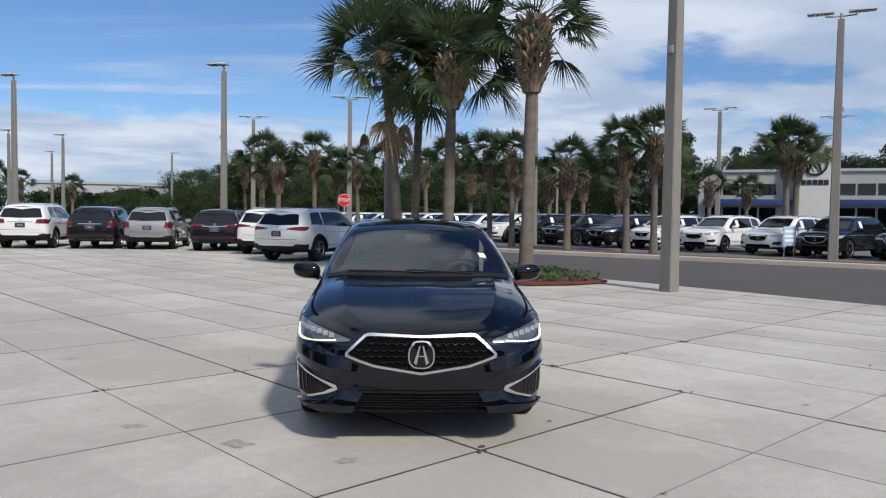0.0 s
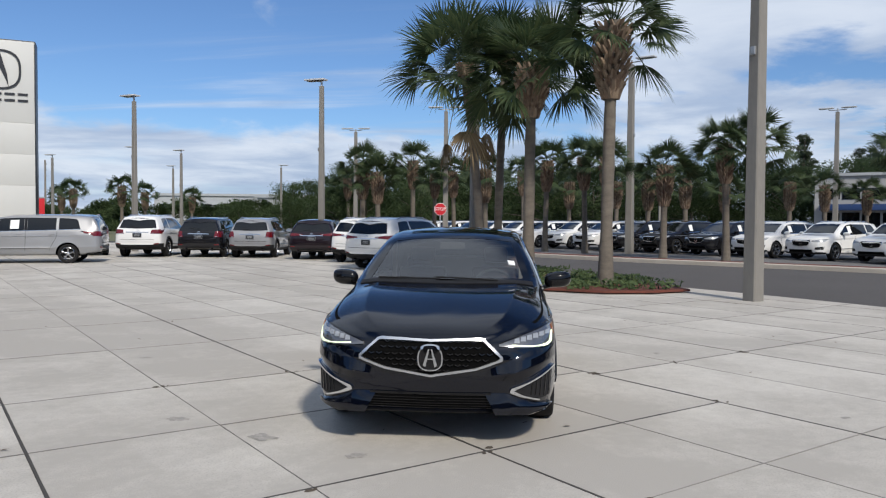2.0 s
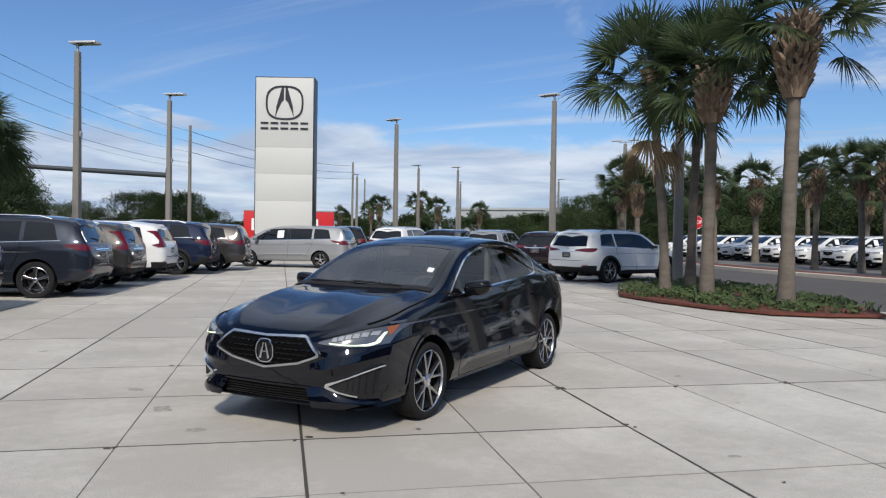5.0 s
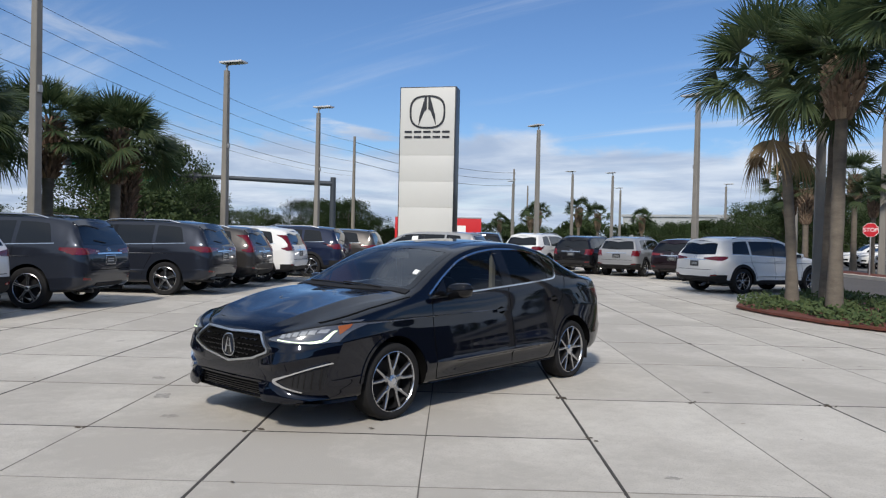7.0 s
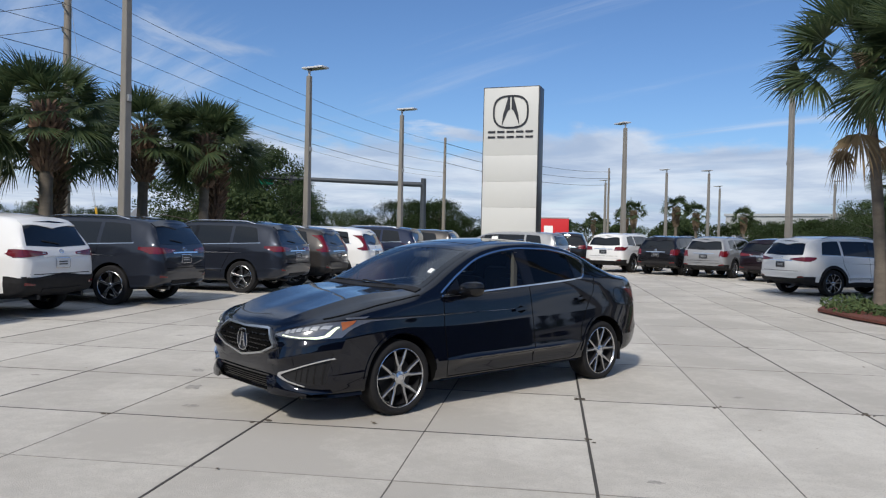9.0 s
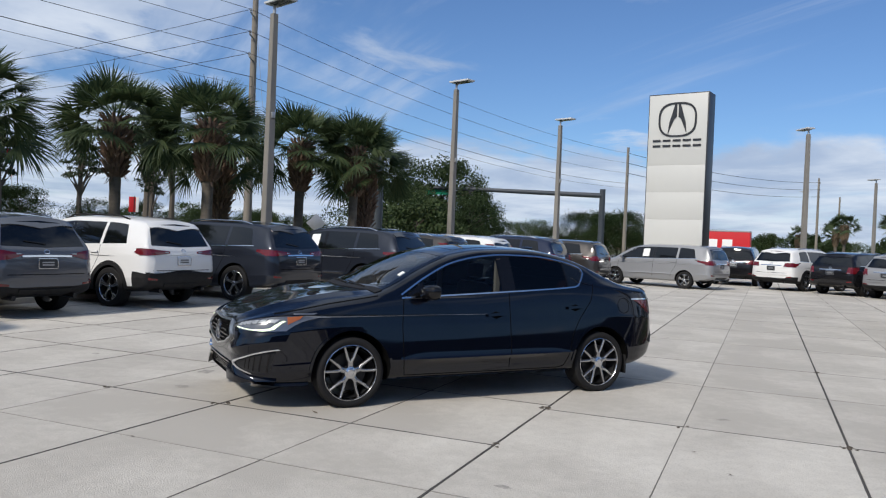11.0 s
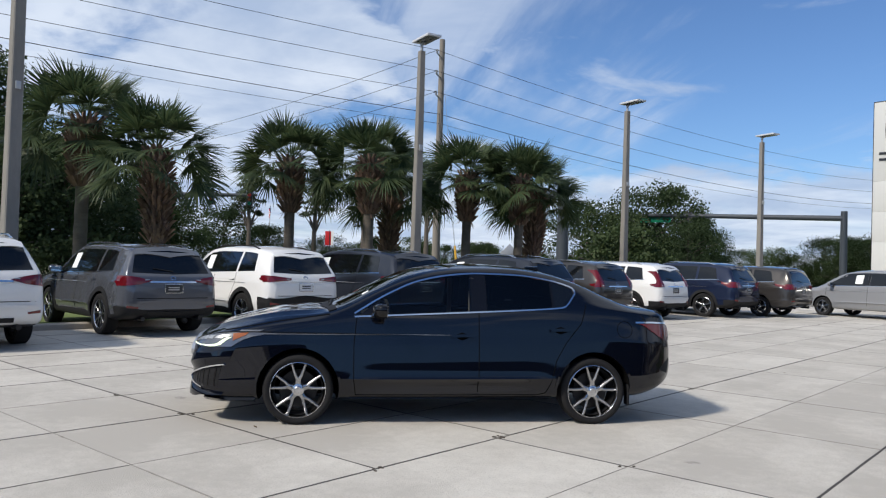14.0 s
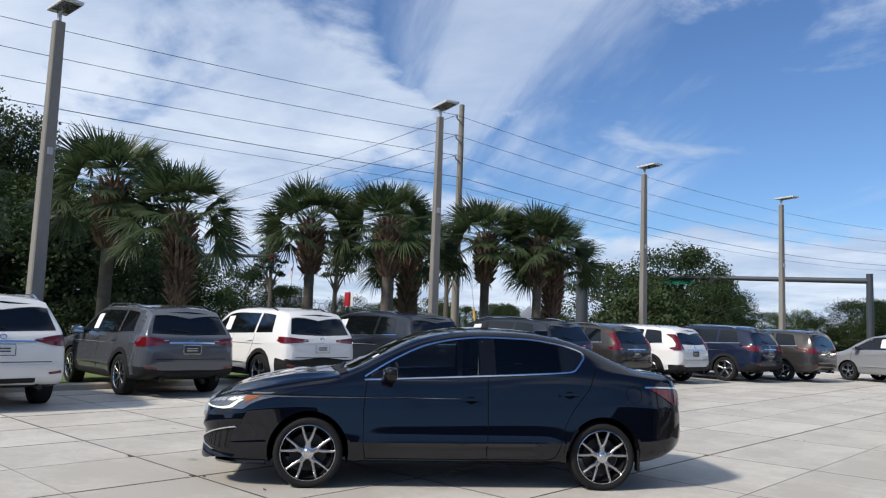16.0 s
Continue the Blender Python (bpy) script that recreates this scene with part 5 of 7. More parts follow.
    pts = []
    for k in range(6):
        p, n = sh.cast("rear", (-0.02 + k * 0.07) * sx, (1.17 + 0.010 * k) * sz)
        pts.append(p + n * 0.016)
    add_tube(bm, pts, 0.008, 6)
    part("rear_wiper", bm, black_plastic, root)
    pl = part("number_plate", sh.panel("rear", R([(-0.155, 0.80), (0.155, 0.80)]), R([(-0.155, 0.94), (0.155, 0.94)]), 4, 2, 0.012), plate, root, "blank number plate")
    part("plate_frame", sh.strip("rear", R([(-0.162, 0.792), (0.162, 0.792), (0.162, 0.948), (-0.162, 0.948), (-0.162, 0.792)]), 0.013, 0.013, 0.004, 24), satin, pl)
    for z in (0.85, 0.89):
        part("plate_bar", sh.panel("rear", R([(-0.10, z - 0.010), (0.10, z - 0.010)]), R([(-0.10, z + 0.010), (0.10, z + 0.010)]), 4, 1, 0.015), galv if plate is plate_dark else plate_dark, pl)
    part("plate_garnish", sh.strip("rear", R([(-0.42, 0.985), (0, 0.99), (0.42, 0.985)]), 0.028, 0.004, 0.012, 14), chrome if chrome_bar else colour, root)
    part("rear_badge", sh.strip("rear", [(0.045 * math.cos(a), 1.055 * sz + 0.030 * math.sin(a)) for a in [2 * math.pi * i / 16 for i in range(17)]], 0.011, 0.004, 0.006, 20), chrome, root)
    part("tailgate_gap", sh.strip("rear", R([(-0.72, 0.70), (0, 0.695), (0.72, 0.70)]), 0.012, 0.002, 0, 16), gap_black, root)
    part("bumper_step", sh.strip("rear", R([(-0.78, 0.63), (0, 0.64), (0.78, 0.63)]), 0.04, 0.004, 0.016, 18), colour if bumper < 0.6 else black_plastic, root)
    part("skid_plate", sh.strip("rear", R([(-0.45, 0.44), (0, 0.43), (0.45, 0.44)]), 0.06, 0.004, 0.012, 12), black_plastic, root)
    # front
    gr = part("grille", sh.panel("front", R([(-0.30, 0.64), (0, 0.60), (0.30, 0.64)]), R([(-0.42, 0.84), (0, 0.85), (0.42, 0.84)]), 14, 5, 0.002), gap_black, root, "dark grille")
    part("grille_frame", sh.strip("front", R([(0, 0.595), (0.31, 0.635), (0.43, 0.77), (0.40, 0.85), (0, 0.86), (-0.40, 0.85), (-0.43, 0.77), (-0.31, 0.635), (0, 0.595)]), 0.022, 0.004, 0.010, 40), chrome, root)
    for k in range(3):
        part("grille_bar", sh.strip("front", R([(-0.35, 0.67 + k * 0.055), (0, 0.66 + k * 0.055), (0.35, 0.67 + k * 0.055)]), 0.012, 0.003, 0.006, 12), black_plastic, gr)
    part("front_badge", sh.strip("front", [(0.06 * math.cos(a), 0.735 * sz + 0.065 * math.sin(a)) for a in [2 * math.pi * i / 16 for i in range(17)]], 0.016, 0.008, 0.008, 20), chrome, root)
    part("lower_intake", sh.panel("front", R([(-0.5, 0.36), (0.5, 0.36)]), R([(-0.5, 0.46), (0.5, 0.46)]), 10, 3, 0.003), gap_black, root)
    yw = -1.45 if van else -1.17
    part("windshield", sh.panel("top", [(-0.66 * sx, (yw + 0.06) * sy), (0, yw * sy), (0.66 * sx, (yw + 0.06) * sy)], [(-0.56 * sx, (yw + 0.72) * sy), (0, (yw + 0.70) * sy), (0.56 * sx, (yw + 0.72) * sy)], 12, 6, 0.003), privacy, root)
    return root


def park(ob, x, y, heading, wb, z=0.0):
    """Stands a vehicle with its rear axle's middle at (x, y)."""
    h = radians(heading)
    ob.matrix_basis = pose(x + math.cos(h) * wb / 2, y + math.sin(h) * wb / 2, z, 0, 0, heading + 90)
    return ob


def park_pose(x, y, heading, wb, z=0.0):
    h = radians(heading)
    return pose(x + math.cos(h) * wb / 2, y + math.sin(h) * wb / 2, z, 0, 0, heading + 90)


main_car = sedan()

p_white = paint("white_paint", (0.72, 0.72, 0.71))
p_grey = paint("grey_paint", (0.115, 0.122, 0.140), 0.5, 0.24)
p_charcoal = paint("charcoal_paint", (0.022, 0.026, 0.037), 0.4, 0.30)
p_bronze = paint("bronze_paint", (0.048, 0.045, 0.044), 0.45, 0.32)
p_navy = paint("navy_paint", (0.010, 0.016, 0.040), 0.1)
p_black = paint("black_paint", (0.010, 0.010, 0.012))
p_silver = paint("silver_paint", (0.30, 0.305, 0.315), 0.4)
p_plum = paint("plum_black_paint", (0.016, 0.010, 0.014), 0.2)
p_red = paint("red_car_paint", (0.10, 0.006, 0.010), 0.2)

ROW_A, ROW_B, ROW_C = "vehicles along the street side", "vehicles at the back of the forecourt", "vehicles in the lot across the road"
park(wagon("grey compact crossover parked nose-out to the street", p_grey, 4.63, 1.87, 1.645, 2.66, "arrow", sheet=True, plate=plate_dark, wheel="split", group=ROW_A), -7.22, -4.33, 216, 2.66)
park(wagon("white compact crossover with black lower trim and white plate", p_white, 4.60, 1.855, 1.70, 2.69, "slim", sheet=True, plate=plate_white, wheel="five", chrome_bar=False, group=ROW_A, bumper=0.66), -8.75, -2.05, 216, 2.69)
hl1 = park(wagon("dark grey three-row crossover with paper in its window", p_charcoal, 4.95, 1.93, 1.73, 2.85, "slim", clad=False, sheet=True, wheel="five", tyre=0.38, group=ROW_A), -9.95, 0.48, 216, 2.85)
tagged(copy_thing(hl1, park_pose(-11.5, 4.0, 215, 2.85)), "dark grey three-row crossover beside a bronze one")
park(wagon("bronze grey crossover with tall red tail lamps", p_bronze, 4.55, 1.82, 1.66, 2.62, "tall", group=ROW_A), -12.9, 6.25, 214, 2.62)
park(wagon("white crossover with tall red tail lamps and grey bumper", p_white, 4.60, 1.86, 1.68, 2.66, "tall", group=ROW_A), -14.3, 8.6, 214, 2.66)
park(wagon("dark navy three-row crossover with square tail lamps", p_navy, 4.95, 1.99, 1.77, 2.82, "block", sheet=True, tyre=0.38, group=ROW_A), -15.9, 11.8, 214, 2.82)
park(wagon("dark bronze minivan parked in the row", p_bronze, 5.15, 2.0, 1.72, 3.0, "block", van=True, rails=False, clad=False, tyre=0.34, group=ROW_A), -16.75, 14.3, 214, 3.0)
park(wagon("silver minivan with paper in its side window", p_silver, 5.15, 2.0, 1.72, 3.0, "block", van=True, rails=False, clad=False, sheet=True, tyre=0.335, group=ROW_A), -15.2, 18.85, 200, 3.0)
park(wagon("white luxury crossover with roof rails and white plate", p_white, 4.77, 1.885, 1.70, 2.74, "arrow", plate=plate_white, wheel="split", clad=False, group=ROW_A), -4.65, -6.45, 216, 2.74)
park(wagon("black large crossover seen from behind beside the pylon", p_black, 5.05, 2.0, 1.78, 3.02, "block", tyre=0.385, group=ROW_B), -17.9, 24.1, 124, 3.02)
wp = park(wagon("white three-row crossover with red tail lamps", p_white, 4.94, 1.99, 1.77, 2.82, "block", tyre=0.38, group=ROW_B), -14.85, 23.6, 98, 2.82)
bc = park(wagon("black crossover with upright red tail lamps", p_black, 4.82, 1.90, 1.68, 2.86, "blade", clad=False, group=ROW_B), -12.35, 23.8, 97, 2.86)
xt = park(wagon("silver crossover with upright red tail lamps", p_silver, 4.82, 1.90, 1.68, 2.86, "blade", clad=True, wheel="split", group=ROW_B), -10.2, 23.9, 96, 2.86)
park(wagon("dark plum coupe-like crossover with narrow tail lamps", p_plum, 4.90, 1.98, 1.64, 2.93, "slim", rails=False, clad=False, tyre=0.38, group=ROW_B), -7.35, 23.1, 92, 2.93)
park(wagon("white crossover half hidden behind another white one", p_white, 4.60, 1.87, 1.70, 2.70, "slim", group=ROW_B), -5.1, 21.0, 82, 2.70)
park(wagon("white luxury crossover with a full-width tail lamp", p_white, 4.83, 1.93, 1.68, 2.85, "slim", tyre=0.375, wheel="split", group=ROW_B), -3.6, 17.2, 65, 2.85)
# lot across the road
m_white = park(wagon("white three-row crossover facing the road", p_white, 4.98, 1.96, 1.71, 2.82, "slim", sheet=True, tyre=0.375, clad=False, group=ROW_C), 13.3 + 3.6 * 0.79, 27.0 + 3.6 * 0.61, 217, 2.82)
m_black = park(wagon("black three-row crossover facing the road", p_black, 4.98, 1.96, 1.71, 2.82, "slim", sheet=True, tyre=0.375, clad=False, group=ROW_C), 9.9 + 3.6 * 0.79, 31.3 + 3.6 * 0.61, 217, 2.82)
for i in range(-3, 14):
    if i in (0, 2):
        continue
    x, y = 13.3 - 1.72 * i + 2.85, 27.0 + 2.15 * i + 2.2
    src = m_black if i in (3, 4, -2, -3) else m_white
    copy_thing(src, park_pose(x + random.uniform(-0.3, 0.3), y + random.uniform(-0.3, 0.3), 217 + random.uniform(-2, 2), 2.82))


# ---------------------------------------------------------------- palms
def fan_frond(bm, base, direction, length, fan, droop, leaflets, rng, mi):
    """A stalk and a fan of narrow blades that droop towards their tips."""
    d = Vector(direction).normalized()
    side = d.cross(Vector((0, 0, 1)))
    side = side.normalized() if side.length > 1e-3 else Vector((1, 0, 0))
    up = side.cross(d).normalized()
    roll = rng.uniform(-0.9, 0.9)
    pts = [base + d * (length * t) - Vector((0, 0, droop * 0.35 * t * t * length)) for t in (0, 0.4, 0.75, 1)]
    w = 0.016
    prev = None
    for p in pts:
        row = [bm.verts.new(p - side * w), bm.verts.new(p + up * w * 0.8), bm.verts.new(p + side * w)]
        if prev:
            for k in range(2):
                bm.faces.new((prev[k], prev[k + 1], row[k + 1], row[k])).material_index = mi
        prev = row
    tip = pts[-1]
    d = (pts[-1] - pts[-2]).normalized()
    up = side.cross(d).normalized()
    side, up = side * math.cos(roll) + up * math.sin(roll), up * math.cos(roll) - side * math.sin(roll)
    for k in range(leaflets):
        f = (k + 0.5) / leaflets * 2 - 1
        ang = f * radians(88) + rng.uniform(-0.05, 0.05)
        out = (d * math.cos(ang) + side * math.sin(ang) + up * (0.18 - 0.3 * abs(f)) * 0.6).normalized()
        ln = fan * (1.0 - 0.30 * abs(f) ** 1.5) * rng.uniform(0.80, 1.12)
        root = tip - d * 0.10 * (1 - abs(f)) + out * 0.02
        across = out.cross(up).normalized()
        bw = 0.023
        sag = droop * rng.uniform(0.6, 1.7)
        m1 = root + out * ln * 0.38 - Vector((0, 0, sag * ln * 0.05))
        m2 = root + out * ln * 0.72 - Vector((0, 0, sag * ln * 0.20))
        e = root + out * ln * 0.94 - Vector((0, 0, sag * ln * 0.46))
        v = [bm.verts.new(root), bm.verts.new(m1 - across * bw), bm.verts.new(m1 + across * bw), bm.verts.new(m2 - across * bw * 0.62), bm.verts.new(m2 + across * bw * 0.62), bm.verts.new(e)]
        for q in ((v[0], v[2], v[1]), (v[1], v[2], v[4], v[3]), (v[3], v[4], v[5])):
            bm.faces.new(q).material_index = mi


def palm(height, seed, boots=0.25, lean=(0.0, 0.0), fronds=34, size=1.0, trunk_r=0.17, skirt=0.15, swell=0.5, shag=1.0):
    """A cabbage palm: ringed trunk, crossed leaf bases, fan crown. Height to the crown's heart."""
    rng = random.Random(seed)
    root = thing("palm_tree", pose(0, 0, 0), "tall cabbage palm with a grey trunk and green fan crown", "palm tree")
    bm = bmesh.new()
    n = 14
    pts, rad = [], []
    steps = 22
    for i in range(steps + 1):
        t = i / steps
        pts.append((lean[0] * t ** 1.6, lean[1] * t ** 1.6, height * t - 0.05))
        r = trunk_r * (1.25 - 0.35 * min(1, t * 5)) * (1 - 0.12 * t) + rng.uniform(-0.008, 0.008)
        rad.append(r)
    add_tube(bm, pts, rad, n)
    part("trunk", bm, bark, root, "grey fibrous trunk")
    top = Vector(pts[-1])

    def axis(z):
        t = max(0.0, min(1.0, (z + 0.05) / height))
        return Vector((lean[0] * t ** 1.6, lean[1] * t ** 1.6, z))

    bm = bmesh.new()
    z0 = height * (1 - boots)
    z = z0
    k = 0
    while z < height - 0.22:
        for j in range(8):
            th = 2 * math.pi * (j + 0.5 * (k % 2)) / 8 + rng.uniform(-0.07, 0.07)
            d = Vector((math.cos(th), math.sin(th), 0))
            s = Vector((-math.sin(th), math.cos(th), 0))
            c = axis(z)
            bulge = trunk_r * (0.92 + swell * math.sin(math.pi * min(1, (z - z0 + 0.10) / (height - z0 + 0.30))))
            ln = rng.uniform(0.17, 0.25) * size
            out = rng.uniform(0.045, 0.11) * shag
            for sg in (1, -1):
                a = c + d * bulge * 0.84 + s * 0.010 * sg
                b = c + d * (bulge + out) + s * (bulge * 0.36) * sg + Vector((0, 0, ln))
                w1, w2 = 0.062 * size, 0.036 * size
                v = [bm.verts.new(a - s * w1), bm.verts.new(a + s * w1), bm.verts.new(b + s * w2), bm.verts.new(b - s * w2), bm.verts.new(a + d * 0.055), bm.verts.new(b + d * 0.045)]
                for q in ((v[0], v[4], v[5], v[3]), (v[4], v[1], v[2], v[5]), (v[3], v[5], v[2])):
                    bm.faces.new(q)
        # torn fibres that hang below the old leaf bases
        for j in range(int(5 * (shag - 0.8))):
            th = rng.uniform(0, 2 * math.pi)
            d = Vector((math.cos(th), math.sin(th), 0))
            s = Vector((-math.sin(th), math.cos(th), 0))
            a = axis(z) + d * trunk_r * 1.15
            e = a + d * rng.uniform(0.08, 0.22) - Vector((0, 0, rng.uniform(0.05, 0.25)))
            bm.faces.new([bm.verts.new(a - s * 0.03), bm.verts.new(a + s * 0.03), bm.verts.new(e + s * 0.008), bm.verts.new(e - s * 0.008)])
        z += 0.125
        k += 1
    part("trunk_sheath", bm, boot_dark if shag > 1.2 else boot, root, "criss-cross brown leaf bases")
    for i in range(fronds):
        t = i / fronds
        el = math.asin(0.985 - (1.80 if t > 1 - skirt else 1.30) * t ** 0.95) + radians(rng.uniform(-12, 12))
        if t > 1 - skirt:
            el = radians(rng.uniform(-78, -62))
        az = i * 2.39996 + rng.uniform(-0.25, 0.25)
        d = Vector((math.cos(az) * math.cos(el), math.sin(az) * math.cos(el), math.sin(el)))
        bm = bmesh.new()
        base = axis(height - 0.02 - 0.30 * t) + Vector((math.cos(az), math.sin(az), 0)) * 0.10 - root.matrix_basis.translation
        fan_frond(bm, Vector(), d, (0.62 + 0.36 * t + rng.uniform(-0.15, 0.15)) * size, rng.uniform(0.72, 0.95) * size * (0.7 if t > 1 - skirt else 1), (0.12 + 0.38 * t * rng.uniform(0.4, 1.5)) * (2.6 if t > 1 - skirt else 1), 34, rng, 0)
        dry = t > 1 - skirt
        ob = part("frond", bm, frond_dry if dry else frond_green, root, "dry brown hanging frond" if dry else "", smooth=False)
        ob.location = base
    return root


PALMS = [palm(6.1, 3, 0.30, (0.10, 0.05), 42, 1.12, 0.16, 0.0, 1.25), palm(5.3, 5, 0.24, (0.05, 0.0), 44, 1.25, 0.155, 0.0, 1.1), palm(5.65, 8, 0.06, (-0.50, 0.0), 46, 1.35, 0.135, 0.10), palm(6.1, 11, 0.08, (0.18, 0.0), 42, 1.25, 0.13, 0.0)]
# palms of the planting bed
for ob, (x, y, rz) in zip(PALMS, ((2.68, 10.25, 0), (0.95, 11.5, 0), (-0.25, 12.8, 0), (0.15, 14.0, 0))):
    ob.matrix_basis = pose(x, y, 0.03, 0, 0, rz)
    ob["group"] = "palms in the planting bed"
small = palm(4.2, 21, 0.45, (0.05, 0.05), 30, 0.98, 0.17, 0.0, 0.8)
small2 = palm(5.0, 33, 0.35, (-0.1, 0.1), 32, 1.03, 0.16, 0.0, 0.8)
stocky = palm(4.6, 45, 0.38, (0.1, 0.0), 50, 1.15, 0.185, 0.0, 0.75, 1.7)
shaggy = palm(4.3, 52, 0.60, (-0.12, 0.08), 48, 1.18, 0.195, 0.0, 0.55, 2.2)
small.matrix_basis = pose(7.3, 27.3, 0.0)
small2.matrix_basis = pose(9.7, 26.1, 0.0, 0, 0, 30)
stocky.matrix_basis = pose(-15.6, 0.16, 0.02)
for ob in (small, small2):
    ob["group"] = "palms beside the service road"
shaggy.matrix_basis = pose(-13.2, -5.45, 0.02, 0, 0, 100)
for ob in (stocky, shaggy):
    ob["group"] = "palms along the street"
    tagged(ob, "stout cabbage palm with shaggy trunk beside the street")
for src, x, y, s, rz in ((small2, 10.7, 25.4, 1.03, 100), (small2, 4.4, 33.0, 1.0, 60), (small2, 5.3, 31.0, 0.97, 10), (small2, 2.4, 34.8, 1.0, 190), (small, -1.2, 44, 1.25, 200), (small2, -4.4, 41.6, 0.95, 300),
                         (small2, -3.0, 40.0, 0.95, 20), (small2, 18.0, 28.2, 1.05, 77), (small2, 18.6, 28.5, 1.03, 270), (small, 8.5, 38, 1.0, 20), (small, 12, 44, 1.1, 120), (small, -8.5, 44, 1.2, 120), (small, -9.8, 45, 1.35, 10), (small2, -6.5, 47, 1.2, 140),
                         (small, 15, 46, 1.0, 230), (small, 20, 48, 1.1, 20), (small, 24, 52, 1.1, 90), (small, 27, 52, 1.0, 10), (small2, 1.5, 50, 1.1, 30), (small, 5, 52, 1.15, 230), (small, 9, 55, 1.2, 10), (small2, -14, 60, 1.1, 70)):
    ob = copy_thing(src, pose(x, y, 0.0, 0, 0, rz))
    ob.scale = (s, s, s)
for src, x, y, s, rz in ((stocky, -14.3, -7.7, 1.12, 40), (stocky, -16.3, -2.22, 1.0, 200), (shaggy, -18.4, 1.0, 0.97, 300), (stocky, -18.9, 3.8, 1.03, 20), (stocky, -18.1, 5.5, 1.0, 130), (shaggy, -19.1, 6.3, 1.0, 250), (shaggy, -11.5, -11.5, 1.1, 10), (stocky, -17.5, -14, 1.1, 80)):
    ob = copy_thing(src, pose(x, y, 0.02, 0, 0, rz))
    ob.scale = (s, s, s)
for x, y, s in ((-52, 80, 1.3), (-47, 82, 1.4), (-56, 84, 1.2), (-43, 80, 1.2), (-39, 84, 1.1), (-60, 82, 1.0)):
    ob = copy_thing(small, pose(x, y, 0, 0, 0, x * 37))
    ob.scale = (s, s, s)


# ---------------------------------------------------------------- broadleaf trees and pines
def tree(height, spread, seed, leaf, clumps=46, leaves=70, trunk_h=0.3, flat=0.75, pine=False, size=0.24):
    rng = random.Random(seed)
    root = thing("tree", pose(0, 0, 0), "pine with an open ragged crown" if pine else "broad dark green tree with an uneven crown", "tree", "trees beyond the street", "")
    bm = bmesh.new()
    top = height * (0.92 if pine else 0.6)
    add_tube(bm, [(0, 0, -0.1), (0.1, 0.05, top * 0.4), (0.05, -0.1, top)], [height * 0.028, height * 0.02, height * 0.006], 8)
    cl = []
    for k in range(clumps):
        th = rng.uniform(0, 2 * math.pi)
        if pine:
            z = height * rng.uniform(0.55, 1.0)
            r = spread * rng.uniform(0.1, 1.0) * (1.15 - z / height)
        else:
            u = rng.random() ** 0.5
            z = height * (trunk_h + (1 - trunk_h) * rng.random())
            f = (z / height - trunk_h) / (1 - trunk_h)
            r = spread * u * math.sqrt(max(0.06, 1 - (abs(f - 0.38) / 0.66) ** 2)) * rng.uniform(0.8, 1.1)
        cl.append(Vector((r * math.cos(th), r * math.sin(th), z)))
    for c in cl[:: 5 if not pine else 2]:
        s = Vector((0, 0, min(top * 0.95, c.z * rng.uniform(0.55, 0.8))))
        add_tube(bm, [s, s.lerp(c, 0.5) + Vector((0, 0, 0.15 * height * 0.1)), c], [height * 0.010, height * 0.006, height * 0.002], 5)
    part("trunk", bm, tree_bark, root)
    bm = bmesh.new()
    for c in cl:
        cr = spread * rng.uniform(0.16, 0.32)
        for j in range(leaves):
            v = Vector((rng.gauss(0, 1), rng.gauss(0, 1), rng.gauss(0, 1) * flat))
            v = v.normalized() * cr * rng.uniform(0.45, 1.0) if v.length else v
            v.z *= flat
            p = c + v
            a = Vector((rng.gauss(0, 1), rng.gauss(0, 1), rng.gauss(0, 1))).normalized()
            b = a.orthogonal().normalized()
            s = size * rng.uniform(0.6, 1.3)
            if pine:
                b *= 0.35
            q = [bm.verts.new(p + a * s * x + b * s * y) for x, y in ((-0.5, 0), (0, -0.38), (0.55, 0), (0, 0.38))]
            bm.faces.new(q)
    part("crown", bm, leaf, root, smooth=False)
    return root


oakA = tree(9, 5.5, 1, oak_leaf, 90, 130, size=0.20)
oakB = tree(7, 5.0, 2, oak_leaf_light, 90, 130, 0.08, size=0.18)
oakC = tree(11, 5.0, 6, oak_leaf, 110, 230, 0.12, size=0.155)
shrubT = tree(4.2, 3.6, 7, oak_leaf_light, 60, 100, 0.0, 0.8)
pineA = tree(13, 3.4, 3, pine_leaf, 40, 60, 0.5, 0.5, True, 0.5)
oakA.matrix_basis = pose(-60, 30, 0)
oakB.matrix_basis = pose(-55, 22, 0)
oakC.matrix_basis = pose(-35, -19, 0)
oakC.scale = (0.8, 0.8, 0.76)
shrubT.matrix_basis = pose(-44, 20, 0)
pineA.matrix_basis = pose(-62, 3, 0)
rngT = random.Random(12)


def grove(src, x, y, s):
    ob = copy_thing(src, pose(x, y, -0.05, 0, 0, rngT.uniform(0, 360)))
    ob.scale = (s * rngT.uniform(0.9, 1.1), s * rngT.uniform(0.9, 1.1), s * rngT.uniform(0.92, 1.08))


